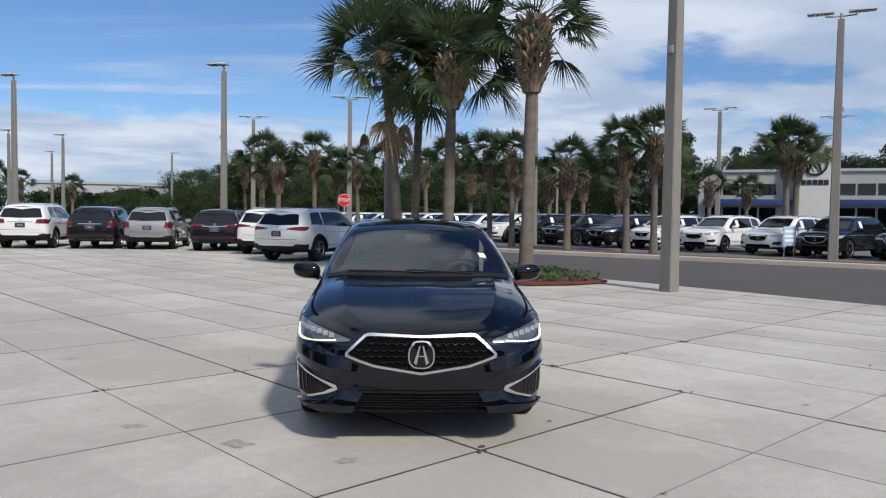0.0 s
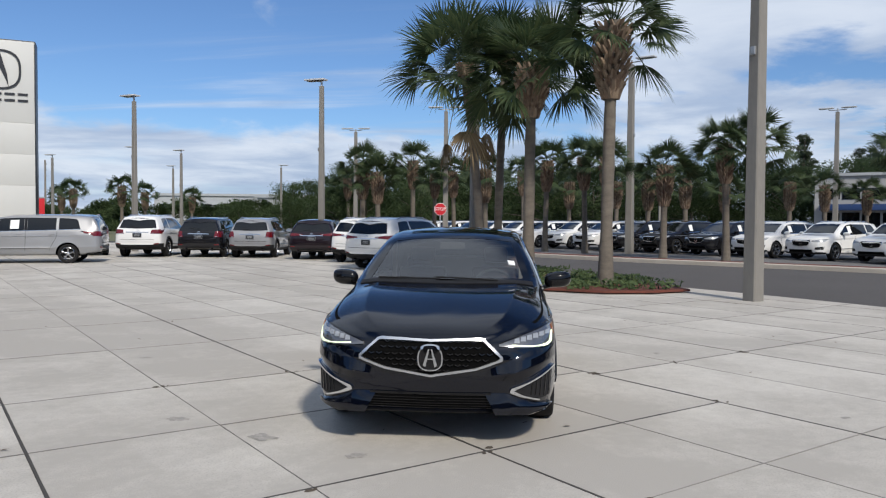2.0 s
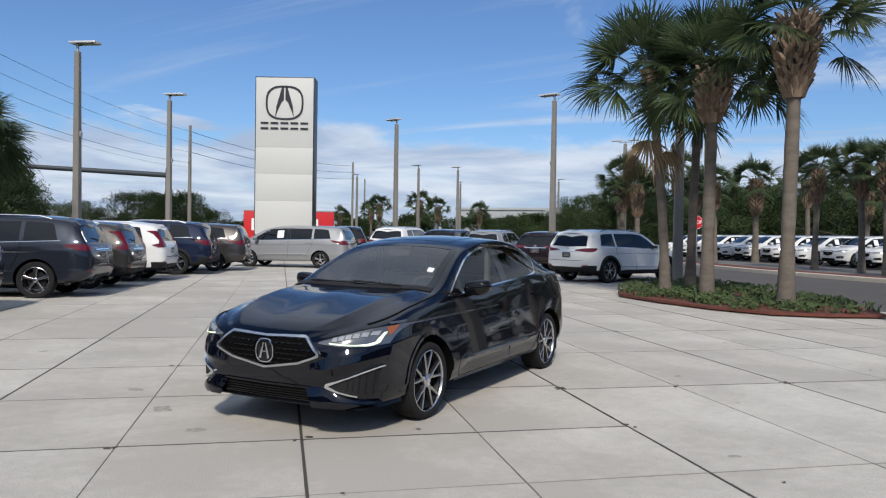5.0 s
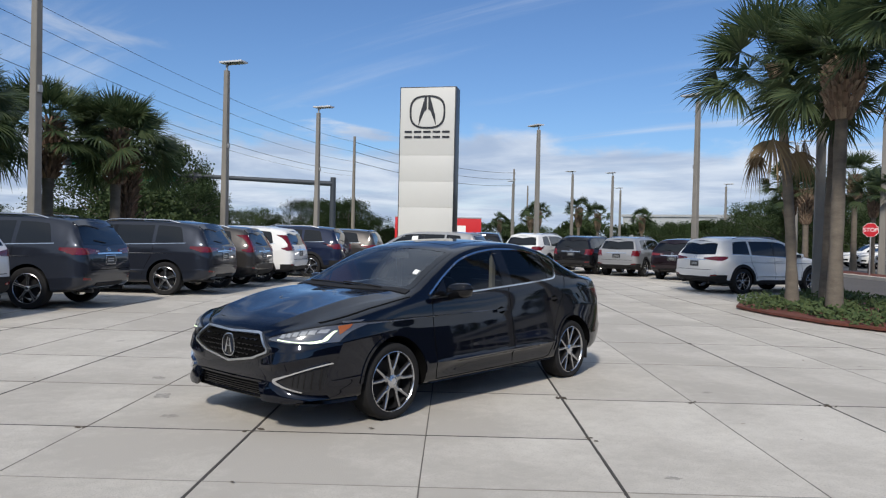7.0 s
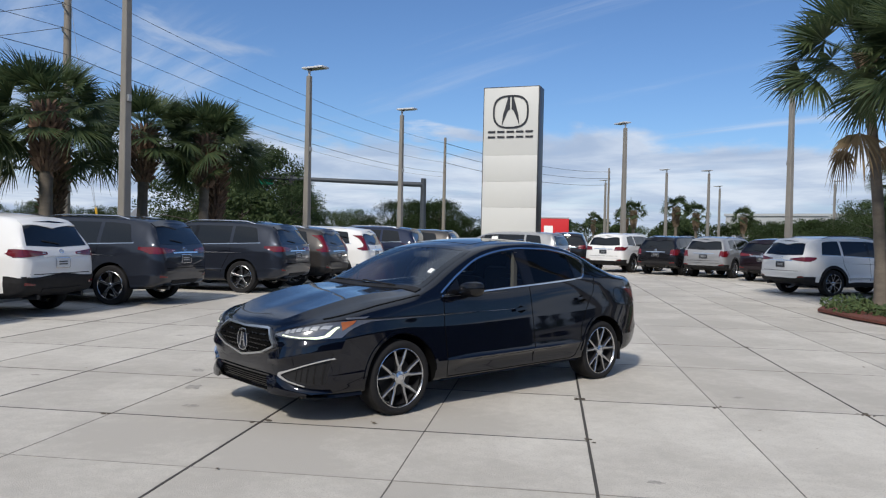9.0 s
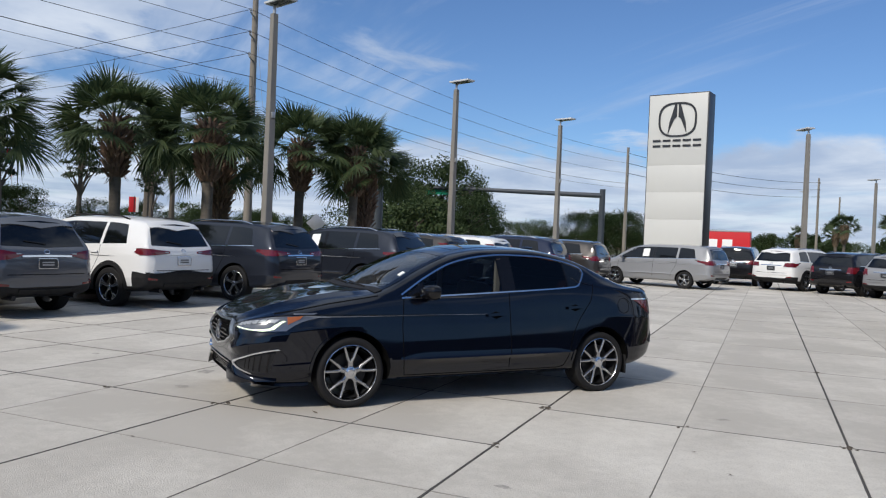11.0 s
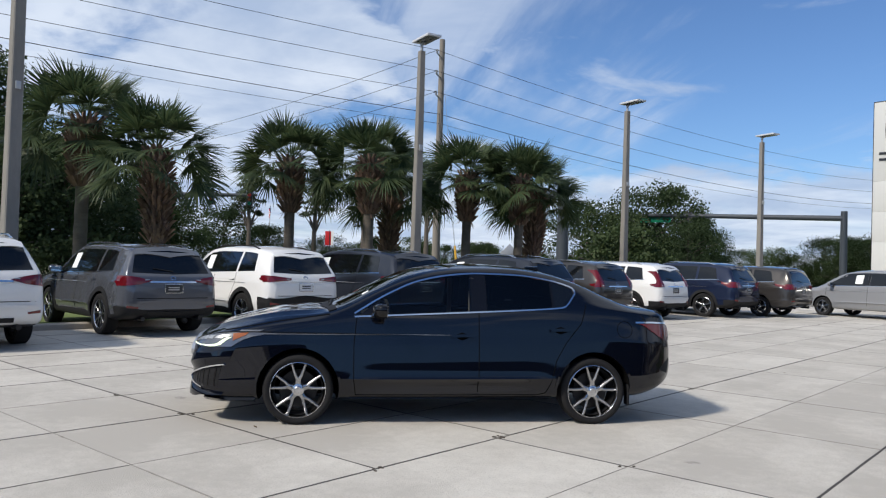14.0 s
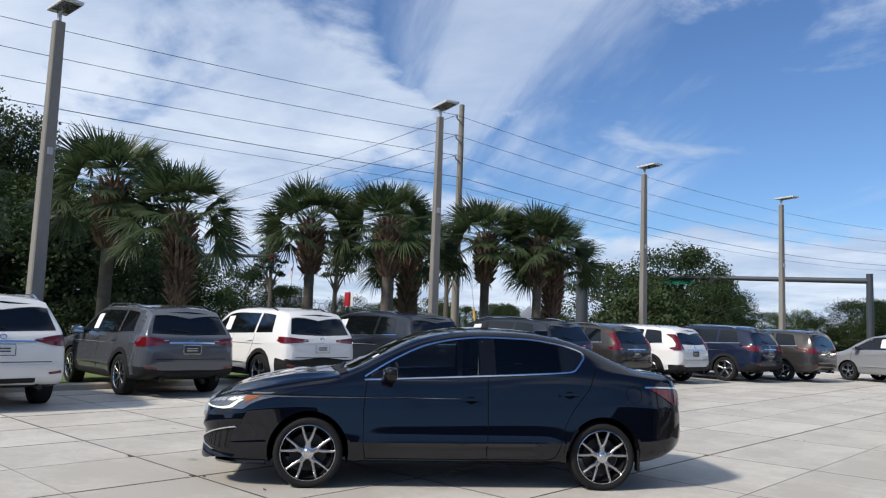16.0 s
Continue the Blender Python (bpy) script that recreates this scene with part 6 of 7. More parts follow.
# beyond the street, from behind the row round to the pylon
for k in range(120):
    t = k / 119
    b = -85 + 230 * t
    a = -50 - rngT.uniform(0, 26)
    p = ab(a, b)
    grove(rngT.choice((oakA, oakB, shrubT, oakB)), p.x, p.y, rngT.uniform(0.40, 0.64))
for x, y, s in ((-62, 34, 0.74), (-66, 30, 0.8), (-56, 31, 0.6), (-70, 40, 0.66)):
    grove(oakA, x, y, s)
for x, y, s in ((-36.5, -22.5, 1.22), (-41, -18, 0.72), (-38, -21, 1.1), (-33, -26, 1.2), (-42, -25, 1.2), (-30, -31, 1.2)):
    grove(oakC, x, y, s)
for x, y, s in ((-40, -16.5, 1.15), (-38, -15.3, 0.9), (-44, -14.5, 0.95), (-34.5, -17.2, 1.1), (-46, -11.5, 0.75)):
    grove(oakB, x, y, s)
for x, y, s in ((-42, 1.4, 0.46), (-66, -2, 0.8), (-70, 6, 0.9), (-60, 8, 0.75), (-64, -8, 0.8)):
    grove(pineA, x, y, s)
for k in range(34):
    az = radians(41 + 19 * k / 33)
    far_off = rngT.uniform(88, 104)
    grove(rngT.choice((oakA, oakB, shrubT)), 5 - far_off * math.sin(az), -5.7 + far_off * math.cos(az), rngT.uniform(0.45, 0.64))
# behind the lots
for k in range(64):
    t = k / 63
    x = -30 + 95 * t
    y = 92 - 0.30 * x + rngT.uniform(-6, 10)
    grove(rngT.choice((oakA, oakB, oakA, shrubT)), x, y, rngT.uniform(0.75, 1.0))
for k in range(20):
    grove(oakB if k % 3 else shrubT, -28 + k * 1.9 + rngT.uniform(-1, 1), 62 + rngT.uniform(-3, 6), rngT.uniform(0.9, 1.1) * (0.42 + 0.024 * k))
grove(oakC, -16, 72, 0.72)
for k in range(16):
    grove(pineA, 30 + k * 5.0 + rngT.uniform(-2, 2), 98 + rngT.uniform(-8, 8), rngT.uniform(0.85, 1.05))
for k in range(26):
    grove(shrubT, -95 + k * 2.9, 112 + rngT.uniform(-4, 4), rngT.uniform(0.8, 1.2))


# ---------------------------------------------------------------- lamps, poles and wires
lamp_metal = mat("lamp_metal", (0.62, 0.63, 0.64), 0.5, metal=0.2, var=0.3, scale=5)


def light_pole(height, r0=0.165, r1=0.11, heads=1, label="square tan concrete light pole with a flat lamp head", reach=0.55):
    root = thing("street_lamp", pose(0, 0, 0), label, "street lamp", "light poles")
    bm = bmesh.new()
    def ringz(r, z):
        c = 0.82
        return [bm.verts.new((x * r, y * r, z)) for x, y in ((1, -c), (1, c), (c, 1), (-c, 1), (-1, c), (-1, -c), (-c, -1), (c, -1))]
    rs = [ringz(r0 + (r1 - r0) * t, height * t - 0.05 * (t == 0)) for t in (0, 0.25, 0.5, 0.75, 1)]
    for a, b in zip(rs, rs[1:]):
        for k in range(8):
            bm.faces.new((a[k], a[(k + 1) % 8], b[(k + 1) % 8], b[k]))
    bm.faces.new(rs[-1])
    part("pole", bm, pole_concrete, root, "tapered tan concrete shaft")
    part("hand_hole", boxmesh(r0 * 0.72, -0.05, height * 0.62, r0 * 0.72 + 0.07, 0.05, height * 0.62 + 0.16, 0.006), galv, root)
    bm = bmesh.new()
    add_tube(bm, [(0, 0, height - 0.05), (0, 0, height + 0.24)], 0.045, 10)
    part("mast_top", bm, galv, root)
    for s in ((1,) if heads == 1 else (1, -1)):
        bm = bmesh.new()
        add_tube(bm, [(0, 0, height + 0.18), (s * 0.18, 0, height + 0.24)] if heads == 1 else [(0, 0, height + 0.12), (s * reach, 0, height + 0.14), (s * reach, 0, height + 0.30)], 0.03, 8)
        part("bracket", bm, galv, root)
        x0 = -0.05 if heads == 1 else reach - 0.15
        bm = bmesh.new()
        add_box(bm, min(s * (x0 - 0.15), s * (x0 + 0.80)), -0.21, height + 0.25, max(s * (x0 - 0.15), s * (x0 + 0.80)), 0.21, height + 0.315, 0.015)
        h = part("lamp_head", bm, lamp_metal, root, "flat pale metal lamp head")
        for k in range(6):
            xa = s * (x0 + 0.10 + k * 0.115)
            part("led_module", boxmesh(xa - 0.034, -0.18, height + 0.232, xa + 0.034, 0.18, height + 0.249, 0.003), dark_lens, h)
    return root


lampP = light_pole(7.35, 0.125, 0.082)
lampQ = light_pole(7.7, 0.148, 0.106)
lampQ.matrix_basis = pose(5.27, 8.09, 0, 0, 0, 215)
lampP.matrix_basis = pose(-13.4, 1.36, 0, 0, 0, 20)
lampD = light_pole(9.3, 0.19, 0.12, 2, "tall concrete light pole with two lamp heads")
lampD.matrix_basis = pose(16.7, 21.9, 0, 0, 0, -30)
for x, y, rz, s in ((-18.0, 9.35, 20, 0.962), (-23.2, 17.78, 20, 0.985), (-17.9, 28.6, 160, 1), (-7.65, 25.05, 165, 1), 
                    (-30.5, 53.0, 165, 1.0), (-24.1, 72.6, 0, 1.0), (-26.0, 52.0, 165, 0.95), (-36.6, 73.6, 165, 1.0), (-42, 60, 165, 1.0)):
    ob = copy_thing(lampP, pose(x, y, 0, 0, 0, rz))
    ob.scale = (s, s, s)
for x, y, rz, s in ((-0.6, 16.2, 200, 0.93), (-8.3, -7.2, 40, 0.955)):
    ob = copy_thing(lampQ, pose(x, y, 0, 0, 0, rz))
    ob.scale = (s, s, s)
for x, y, rz, s in ((6.7, 33.1, -30, 1.05), (-12.5, 55.8, 0, 0.98), (-3.5, 39.5, 0, 0.9), (28, 60, -30, 1.2), (13, 58, 10, 0.6), (33, 50, -30, 1.0)):
    ob = copy_thing(lampD, pose(x, y, 0, 0, 0, rz))
    ob.scale = (s, s, s)


def cable(a, b, sag, r, name="overhead_wire", label="thin black overhead wire"):
    a, b = Vector(a), Vector(b)
    pts = []
    for k in range(25):
        t = k / 24
        p = a.lerp(b, t)
        p.z -= sag * 4 * t * (1 - t)
        pts.append(p)
    bm = bmesh.new()
    add_tube(bm, pts, r, 5)
    return tagged(part(name, bm, wire_mat), label, "wire", "overhead wires")


def utility_pole(x, y, h, label):
    root = thing("utility_pole", pose(x, y, 0), label, "utility pole", "utility poles")
    bm = bmesh.new()
    add_tube(bm, [(0, 0, -0.1), (0, 0, h * 0.5), (0, 0, h)], [0.21, 0.17, 0.13], 10)
    part("pole", bm, wood_pole, root)
    for k in range(3):
        z = h - 0.8 - k * 1.0
        bm = bmesh.new()
        add_tube(bm, [(0, 0, z - 0.1), (0.45, -0.3, z)], 0.035, 6)
        part("bracket", bm, galv, root)
        bm = bmesh.new()
        add_lathe(bm, [(0.001, z), (0.06, z + 0.02), (0.03, z + 0.06), (0.06, z + 0.10), (0.03, z + 0.14), (0.05, z + 0.18), (0.001, z + 0.2)], 8, "z", (0.45, -0.3, 0))
        part("insulator", bm, galv, root)
    return root


up1 = (-28.6, 4.2, 12.3)
up2 = (-53.4, 47.7, 11.7)
utility_pole(*up1, "weathered wooden utility pole with wire brackets")
utility_pole(*up2, "distant wooden utility pole beside the crossing")
utility_pole(-65.5, 93, 12.6, "far wooden utility pole")
utility_pole(-80, 118, 12.0, "far wooden utility pole")
d12 = Vector(up2) - Vector(up1)
up0 = Vector(up1) - d12 * 1.0
for k in range(3):
    z = -0.65 - 1.0 * k
    o = Vector((0.45, -0.3, z))
    cable(Vector(up1) + o, Vector((up2[0], up2[1], up2[2])) + o, 0.9, 0.011)
    cable(Vector((up0.x, up0.y, up1[2] + 0.5)) + o, Vector(up1) + o, 0.7, 0.011)
    cable(Vector(up2) + o, Vector((-65.5, 93, 12.6)) + o, 0.8, 0.025)
    cable(Vector(up1) + o, Vector((-75, -22, 13.5)) + o, 0.8, 0.013)
for z, r in ((-3.65, 0.015), (-4.1, 0.009)):
    o = Vector((0.1, 0, z))
    cable(Vector(up1) + o, Vector(up2) + o, 0.9, r)
    cable(Vector((up0.x, up0.y, up1[2] + 1.2)) + o, Vector(up1) + o, 0.7, r)


def signal_mast(x, y, h, arm, heading, label, n_lights=3):
    root = thing("traffic_signal", pose(x, y, 0, 0, 0, heading), label, "traffic light", "traffic signals")
    bm = bmesh.new()
    add_tube(bm, [(0, 0, -0.05), (0, 0, h)], [0.31, 0.26], 12)
    part("pole", bm, steel_blue, root)
    bm = bmesh.new()
    add_tube(bm, [(0, 0, h - 0.6), (arm * 0.5, 0, h - 0.35), (arm, 0, h - 0.2)], [0.24, 0.19, 0.11], 10)
    part("arm", bm, steel_blue, root)
    for k in range(n_lights):
        px = arm * (0.52 + 0.22 * k)
        s = part("signal_head", boxmesh(px - 0.18, -0.16, h - 1.0, px + 0.18, 0.16, h - 0.02, 0.02), sign_dark, root)
        for j in range(3):
            bm = bmesh.new()
            add_lathe(bm, [(0.001, 0.0), (0.12, 0.0), (0.13, -0.14)], 14, "y", (px, -0.165, h - 0.84 + 0.31 * j))
            part("signal_lens", bm, (green_sign, amber_lens, stop_red)[j], s)
    return root


coil = bmesh.new()
add_tube(coil, [(-17.56 + 0.02 * math.sin(3 * a), 3.97 + 0.33 * math.cos(a), 3.85 + 0.36 * math.sin(a)) for a in [2 * math.pi * i / 28 for i in range(57)]], 0.014, 5)
tagged(part("cable_coil", coil, wire_mat), "spare loop of black cable hung at a palm", "cable")
signal_mast(-49.8, 41.8, 6.9, 24, 233, "dark steel traffic signal mast over the crossing")
part_sign = boxmesh(14.2, -0.20, 5.95, 17.0, -0.17, 6.5)
sg = part("street_name_sign", part_sign, green_sign, smooth=False)
sg.matrix_basis = pose(-49.8, 41.8, 0, 0, 0, 233)
tagged(sg, "green street name sign hung on the signal arm", "sign")
signal_mast(-27.0, 10.0, 5.6, 9, 175, "dark steel traffic signal pole behind the palms", 2)
signal_mast(-52.2, -18.9, 6.3, 13, 80, "dark steel signal arm over the street", 3)


# ---------------------------------------------------------------- pylon sign
def pylon():
    A, B = Vector((-22.76, 22.86, 0)), Vector((-20.15, 24.30, 0))
    width = (B - A).length
    mid = (A + B) / 2
    ang = math.degrees(math.atan2(B.y - A.y, B.x - A.x))
    root = thing("pylon_sign", pose(mid.x, mid.y, 0, 0, 0, ang), "tall white dealer pylon sign with dark emblem and navy base", "sign")
    h, d = 9.26, 1.10
    w = width / 2
    part("base", boxmesh(-w, 0.0, -0.1, w, d, 1.25, 0.01), sign_navy, root, "dark navy base")
    part("frame", boxmesh(-w, 0.02, 1.252, w, d, h, 0.01), sign_dark, root, "dark edge frame")
    zs = [1.29, 3.0, 4.35, 5.7, h - 0.05]
    for z0, z1 in zip(zs, zs[1:]):
        part("face_panel", boxmesh(-w + 0.05, -0.02, z0, w - 0.05, 0.03, z1 - 0.004, 0.004), sign_white, root, "white face panel")
    c = 7.95
    bm = bmesh.new()
    def ringpt(r, k):
        a = 2 * math.pi * k / 48
        return (r * 0.84 * math.copysign(abs(math.cos(a)) ** 0.72, math.cos(a)), r * 0.76 * math.copysign(abs(math.sin(a)) ** 0.72, math.sin(a)))
    for k in range(48):
        o0, o1, i0, i1 = ringpt(1.13, k), ringpt(1.13, k + 1), ringpt(1.02, k), ringpt(1.02, k + 1)
        f = [bm.verts.new((x, y, c + z)) for (x, z), y in ((o0, -0.06), (o1, -0.06), (i1, -0.06), (i0, -0.06), (o0, -0.01), (o1, -0.01), (i1, -0.01), (i0, -0.01))]
        bm.faces.new(f[:4])
        bm.faces.new((f[0], f[4], f[5], f[1]))
        bm.faces.new((f[3], f[2], f[6], f[7]))
    bmesh.ops.remove_doubles(bm, verts=bm.verts[:], dist=1e-4)
    bmesh.ops.recalc_face_normals(bm, faces=bm.faces[:])
    part("emblem_ring", bm, sign_dark, root, "dark rounded ring emblem", smooth=False)

    def poly(name, pts, y0=-0.055, y1=-0.012):
        bm = bmesh.new()
        a = [bm.verts.new((x, y0, z)) for x, z in pts]
        b = [bm.verts.new((x, y1, z)) for x, z in pts]
        bm.faces.new(a)
        for k in range(len(pts)):
            bm.faces.new((a[k], b[k], b[(k + 1) % len(pts)], a[(k + 1) % len(pts)]))
        bmesh.ops.recalc_face_normals(bm, faces=bm.faces[:])
        part(name, bm, sign_dark, root, smooth=False)
    for s in (1, -1):
        poly("emblem_leg", [(s * x, c + z) for x, z in ((0.04, 0.77), (0.14, 0.77), (0.41, -0.18), (0.47, -0.74), (0.38, -0.48), (0.16, 0.04), (0.04, 0.13))])
    # name drawn as five pairs of plain bars
    for k in range(5):
        x = (k - 2) * 0.50
        for z0 in (6.60, 6.87):
            poly("name_bar", [(x - 0.195, z0), (x + 0.195, z0), (x + 0.195, z0 + 0.10), (x - 0.195, z0 + 0.10)])
    return root


pylon()


# ---------------------------------------------------------------- planting bed
BED = [(-1.40, 12.7), (-1.05, 11.5), (0.05, 10.4), (1.3, 9.45), (2.5, 8.95), (3.5, 9.15), (4.45, 9.75), (4.1, 11.2), (3.0, 13.0), (1.7, 15.4), (0.3, 17.4), (-0.8, 17.6), (-1.5, 15.5)]
bm = sheet(BED, 0.03)
r = bmesh.ops.extrude_face_region(bm, geom=bm.faces[:])
bmesh.ops.translate(bm, verts=[v for v in r["geom"] if isinstance(v, bmesh.types.BMVert)], vec=(0, 0, 0.05))
bed = tagged(part("mulch_bed", bm, mulch, smooth=False), "red mulch bed round the palms", "planting bed", kind="structure")
bed_in = inside(BED)
rngB = random.Random(5)
bm = bmesh.new()
count = 0
while count < 5200:
    x, y = rngB.uniform(-1.5, 4.4), rngB.uniform(9, 17.6)
    if not bed_in(x, y) or (noise.noise(Vector((x * 0.9, y * 0.9, 3))) < -0.12):
        continue
    edge = min((Vector((x, y)) - Vector(p)).length for p in BED)
    if edge < 0.35 and rngB.random() < 0.7:
        continue
    hgt = 0.10 + 0.16 * (0.5 + 0.5 * noise.noise(Vector((x * 1.7, y * 1.7, 0))))
    p = Vector((x, y, 0.07 + hgt * rngB.random()))
    a = Vector((rngB.gauss(0, 1), rngB.gauss(0, 1), rngB.gauss(0.4, 0.7))).normalized()
    b = a.orthogonal().normalized()
    s = rngB.uniform(0.05, 0.10)
    bm.faces.new([bm.verts.new(p + a * s * u + b * s * v) for u, v in ((-0.7, 0), (0, -0.35), (0.9, 0), (0, 0.35))])
    count += 1
tagged(part("ground_cover", bm, shrub_leaf, smooth=False), "low green juniper ground cover in the mulch bed", "shrub", kind="stuff")


# ---------------------------------------------------------------- signs, truck, buildings, flags
def stop_sign(x, y, rz):
    root = thing("stop_sign", pose(x, y, 0, 0, 0, rz), "red octagonal stop sign on a thin steel post", "road sign")
    part("post", boxmesh(-0.03, 0.02, -0.05, 0.03, 0.05, 2.7, 0.004), galv, root)
    for nm, r, m, y0 in (("border", 0.38, paper, 0.0), ("face", 0.36, stop_red, -0.008)):
        bm = bmesh.new()
        vs = [(r * math.cos(math.pi / 8 + k * math.pi / 4), r * math.sin(math.pi / 8 + k * math.pi / 4)) for k in range(8)]
        a = [bm.verts.new((u, y0 - 0.006, 2.32 + v)) for u, v in vs]
        b = [bm.verts.new((u, y0 + 0.006, 2.32 + v)) for u, v in vs]
        bm.faces.new(a)
        bm.faces.new(b[::-1])
        for k in range(8):
            bm.faces.new((a[k], b[k], b[(k + 1) % 8], a[(k + 1) % 8]))
        bmesh.ops.recalc_face_normals(bm, faces=bm.faces[:])
        part(nm, bm, m, root, smooth=False)
    cu = bpy.data.curves.new("word", "FONT")
    cu.body = "STOP"
    cu.size = 0.27
    cu.align_x, cu.align_y = "CENTER", "CENTER"
    cu.extrude = 0.003
    cu.materials.append(paper)
    t = new("word", cu)
    t.parent = root
    t.matrix_basis = pose(0, -0.02, 2.32, 90, 0, 0)
    return root


stop_sign(-3.62, 37.3, 8)


def box_truck(x, y, rz):
    root = thing("truck_trailer", pose(x, y, 0, 0, 0, rz), "red box trailer passing behind the pylon", "truck")
    part("box", boxmesh(-2.95, -1.1, 0.8, 2.95, 1.1, 2.85, 0.03), red_paint, root)
    part("rail", boxmesh(-2.97, -1.12, 2.79, 2.97, 1.12, 2.88, 0.01), galv, root)
    part("chassis", boxmesh(-2.9, -0.9, 0.5, 2.9, 0.9, 0.79), black_plastic, root)
    for k, (a, b) in enumerate(((-2.45, -2.05), (-1.9, -0.9), (-0.6, 0.0), (0.3, 1.0), (1.3, 1.9))):
        part("mark_bar", boxmesh(a, -1.112, 1.5, b, -1.104, 2.3), paper, root)
    for px in (-1.9, 1.9):
        for s in (1, -1):
            wheel_parts(root, 0, 0, 0, 0.5, 0.30, 1, "five", 0.28).matrix_basis = pose(px, s * 0.9, 0.5, 0, 0, 90 * s)
    return root


box_truck(-29.8, 34.2, 39)


def flag(x, y, h, label):
    root = thing("flag_pole", pose(x, y, 0), label, "flag")
    bm = bmesh.new()
    add_tube(bm, [(0, 0, 0), (0, 0, h)], [0.07, 0.04], 8)
    part("pole", bm, galv, root)
    bm = bmesh.new()
    rows = []
    for i in range(9):
        rows.append([bm.verts.new((0.1 + i * 0.22, 0.12 * math.sin(i * 0.9), h - 0.2 - j * 0.18 - 0.10 * i)) for j in range(8)])
    for i in range(8):
        for j in range(7):
            f = bm.faces.new((rows[i][j], rows[i + 1][j], rows[i + 1][j + 1], rows[i][j + 1]))
            f.material_index = 2 if (i < 4 and j < 4) else j % 2
    part("cloth", bm, flag_red, root, "striped red white and blue cloth", mats=[flag_red, paper, flag_blue])
    return root


flag(-113.6, -9.5, 9.9, "striped flag on a slim pole")
flag(42, 75, 9.5, "striped flag on a slim pole behind the showroom")


def showroom():
    root = thing("showroom", pose(38, 60, 0, 0, 0, -27), "pale grey dealer showroom with blue awnings", "building")
    part("wall", boxmesh(-11, 0, -0.1, 16, 14, 6.2), wall_grey, root)
    part("parapet", boxmesh(-11.2, -0.2, 6.0, 16.2, 14.2, 6.25), wall_dim, root)
    part("tower", boxmesh(-2.7, -1.2, -0.1, 0.7, 1, 8.3), sign_white, root, "tall pale entrance panel")
    bm = bmesh.new()
    ring = [(-1.0 + 0.95 * math.cos(a), -1.26, 6.6 + 0.95 * math.sin(a)) for a in [2 * math.pi * i / 28 for i in range(29)]]
    add_tube(bm, ring, 0.10, 6, False)
    part("emblem_ring", bm, sign_dark, root)
    for s in (1, -1):
        bm = bmesh.new()
        add_tube(bm, [(-1.0 + s * 0.12, -1.26, 7.3), (-1.0 + s * 0.5, -1.26, 5.95)], 0.12, 4)
        part("emblem_leg", bm, sign_dark, root)
    for k in range(5):
        part("name_bar", boxmesh(-2.1 + k * 0.46, -1.26, 4.75, -1.72 + k * 0.46, -1.21, 5.2), sign_dark, root)
    for x0, x1 in ((-10.5, -2.8), (0.8, 15.5)):
        part("awning", boxmesh(x0, -1.0, 2.9, x1, 0.05, 3.45, 0.02), awning_blue, root, "dark blue awning")
        n = int((x1 - x0) / 1.6)
        for k in range(n):
            w = part("window", boxmesh(x0 + 0.15 + k * 1.6, -0.05, 0.6, x0 + 1.55 + k * 1.6, 0.02, 2.7), privacy, root)
            w2 = part("window", boxmesh(x0 + 0.15 + k * 1.6, -0.05, 3.9, x0 + 1.55 + k * 1.6, 0.02, 4.9), privacy, root)
    return root


showroom()


def block(name, x, y, rz, w, d, h, label, m):
    root = thing(name, pose(x, y, 0, 0, 0, rz), label, "building")
    part("wall", boxmesh(-w / 2, 0, -0.1, w / 2, d, h), m, root)
    part("roof_edge", boxmesh(-w / 2 - 0.3, -0.3, h, w / 2 + 0.3, d + 0.3, h + 0.5), wall_dim, root)
    n = max(3, int(w / 4))
    for k in range(n):
        part("window", boxmesh(-w / 2 + (k + 0.25) * w / n, -0.06, h * 0.45, -w / 2 + (k + 0.75) * w / n, 0.02, h * 0.75), privacy, root)
    return root


block("warehouse", -62, 150, 10, 26, 14, 7.0, "long pale warehouse far behind the lot", wall_dim)
block("office", -38, 128, -5, 16, 12, 6.0, "distant grey office block", wall_dim)

# banner sign and stayed pole beyond the street
bn = thing("banner_sign", pose(-26.2, -0.9, 0, 0, 0, 80), "small red and white banner on a dark post", "sign")
bm = bmesh.new()
add_tube(bm, [(0, 0, -0.05), (0, 0, 2.75)], 0.025, 6)
part("post", bm, sign_dark, bn)
part("banner", boxmesh(-0.20, -0.012, 2.10, 0.06, 0.012, 2.72, 0.004), red_paint, bn, "red cloth panel")
part("edge_panel", boxmesh(0.064, -0.010, 2.10, 0.17, 0.010, 2.72, 0.003), paper, bn, "white cloth edge")
gy = thing("guy_wire", pose(-25.9, 4.87, 0), "steel guy wires with a yellow plastic guard", "guy wire")
foot = Vector((0, 0, 0))
for k, z in enumerate((11.2, 8.4)):
    bm = bmesh.new()
    add_tube(bm, [foot + Vector((0, 0.1 * k, -0.02)), Vector((-2.62, -0.62, z))], 0.008, 5)
    part("wire", bm, galv, gy)
bm = bmesh.new()
g = (Vector((-2.62, -0.62, 11.2))).normalized()
add_tube(bm, [g * 0.10, g * 2.35], 0.045, 8)
part("guard", bm, mat("guard_yellow", (0.62, 0.36, 0.02), 0.5), gy, "yellow plastic guard")
ds = thing("warning_sign", pose(-34.0, 9.2, 0, 0, 0, 75), "pale diamond road sign seen from behind", "road sign")
part("post", boxmesh(-0.03, -0.01, -0.05, 0.03, 0.03, 2.3, 0.004), galv, ds)
bm = boxmesh(-0.38, -0.025, -0.38, 0.38, -0.012, 0.38, 0.004)
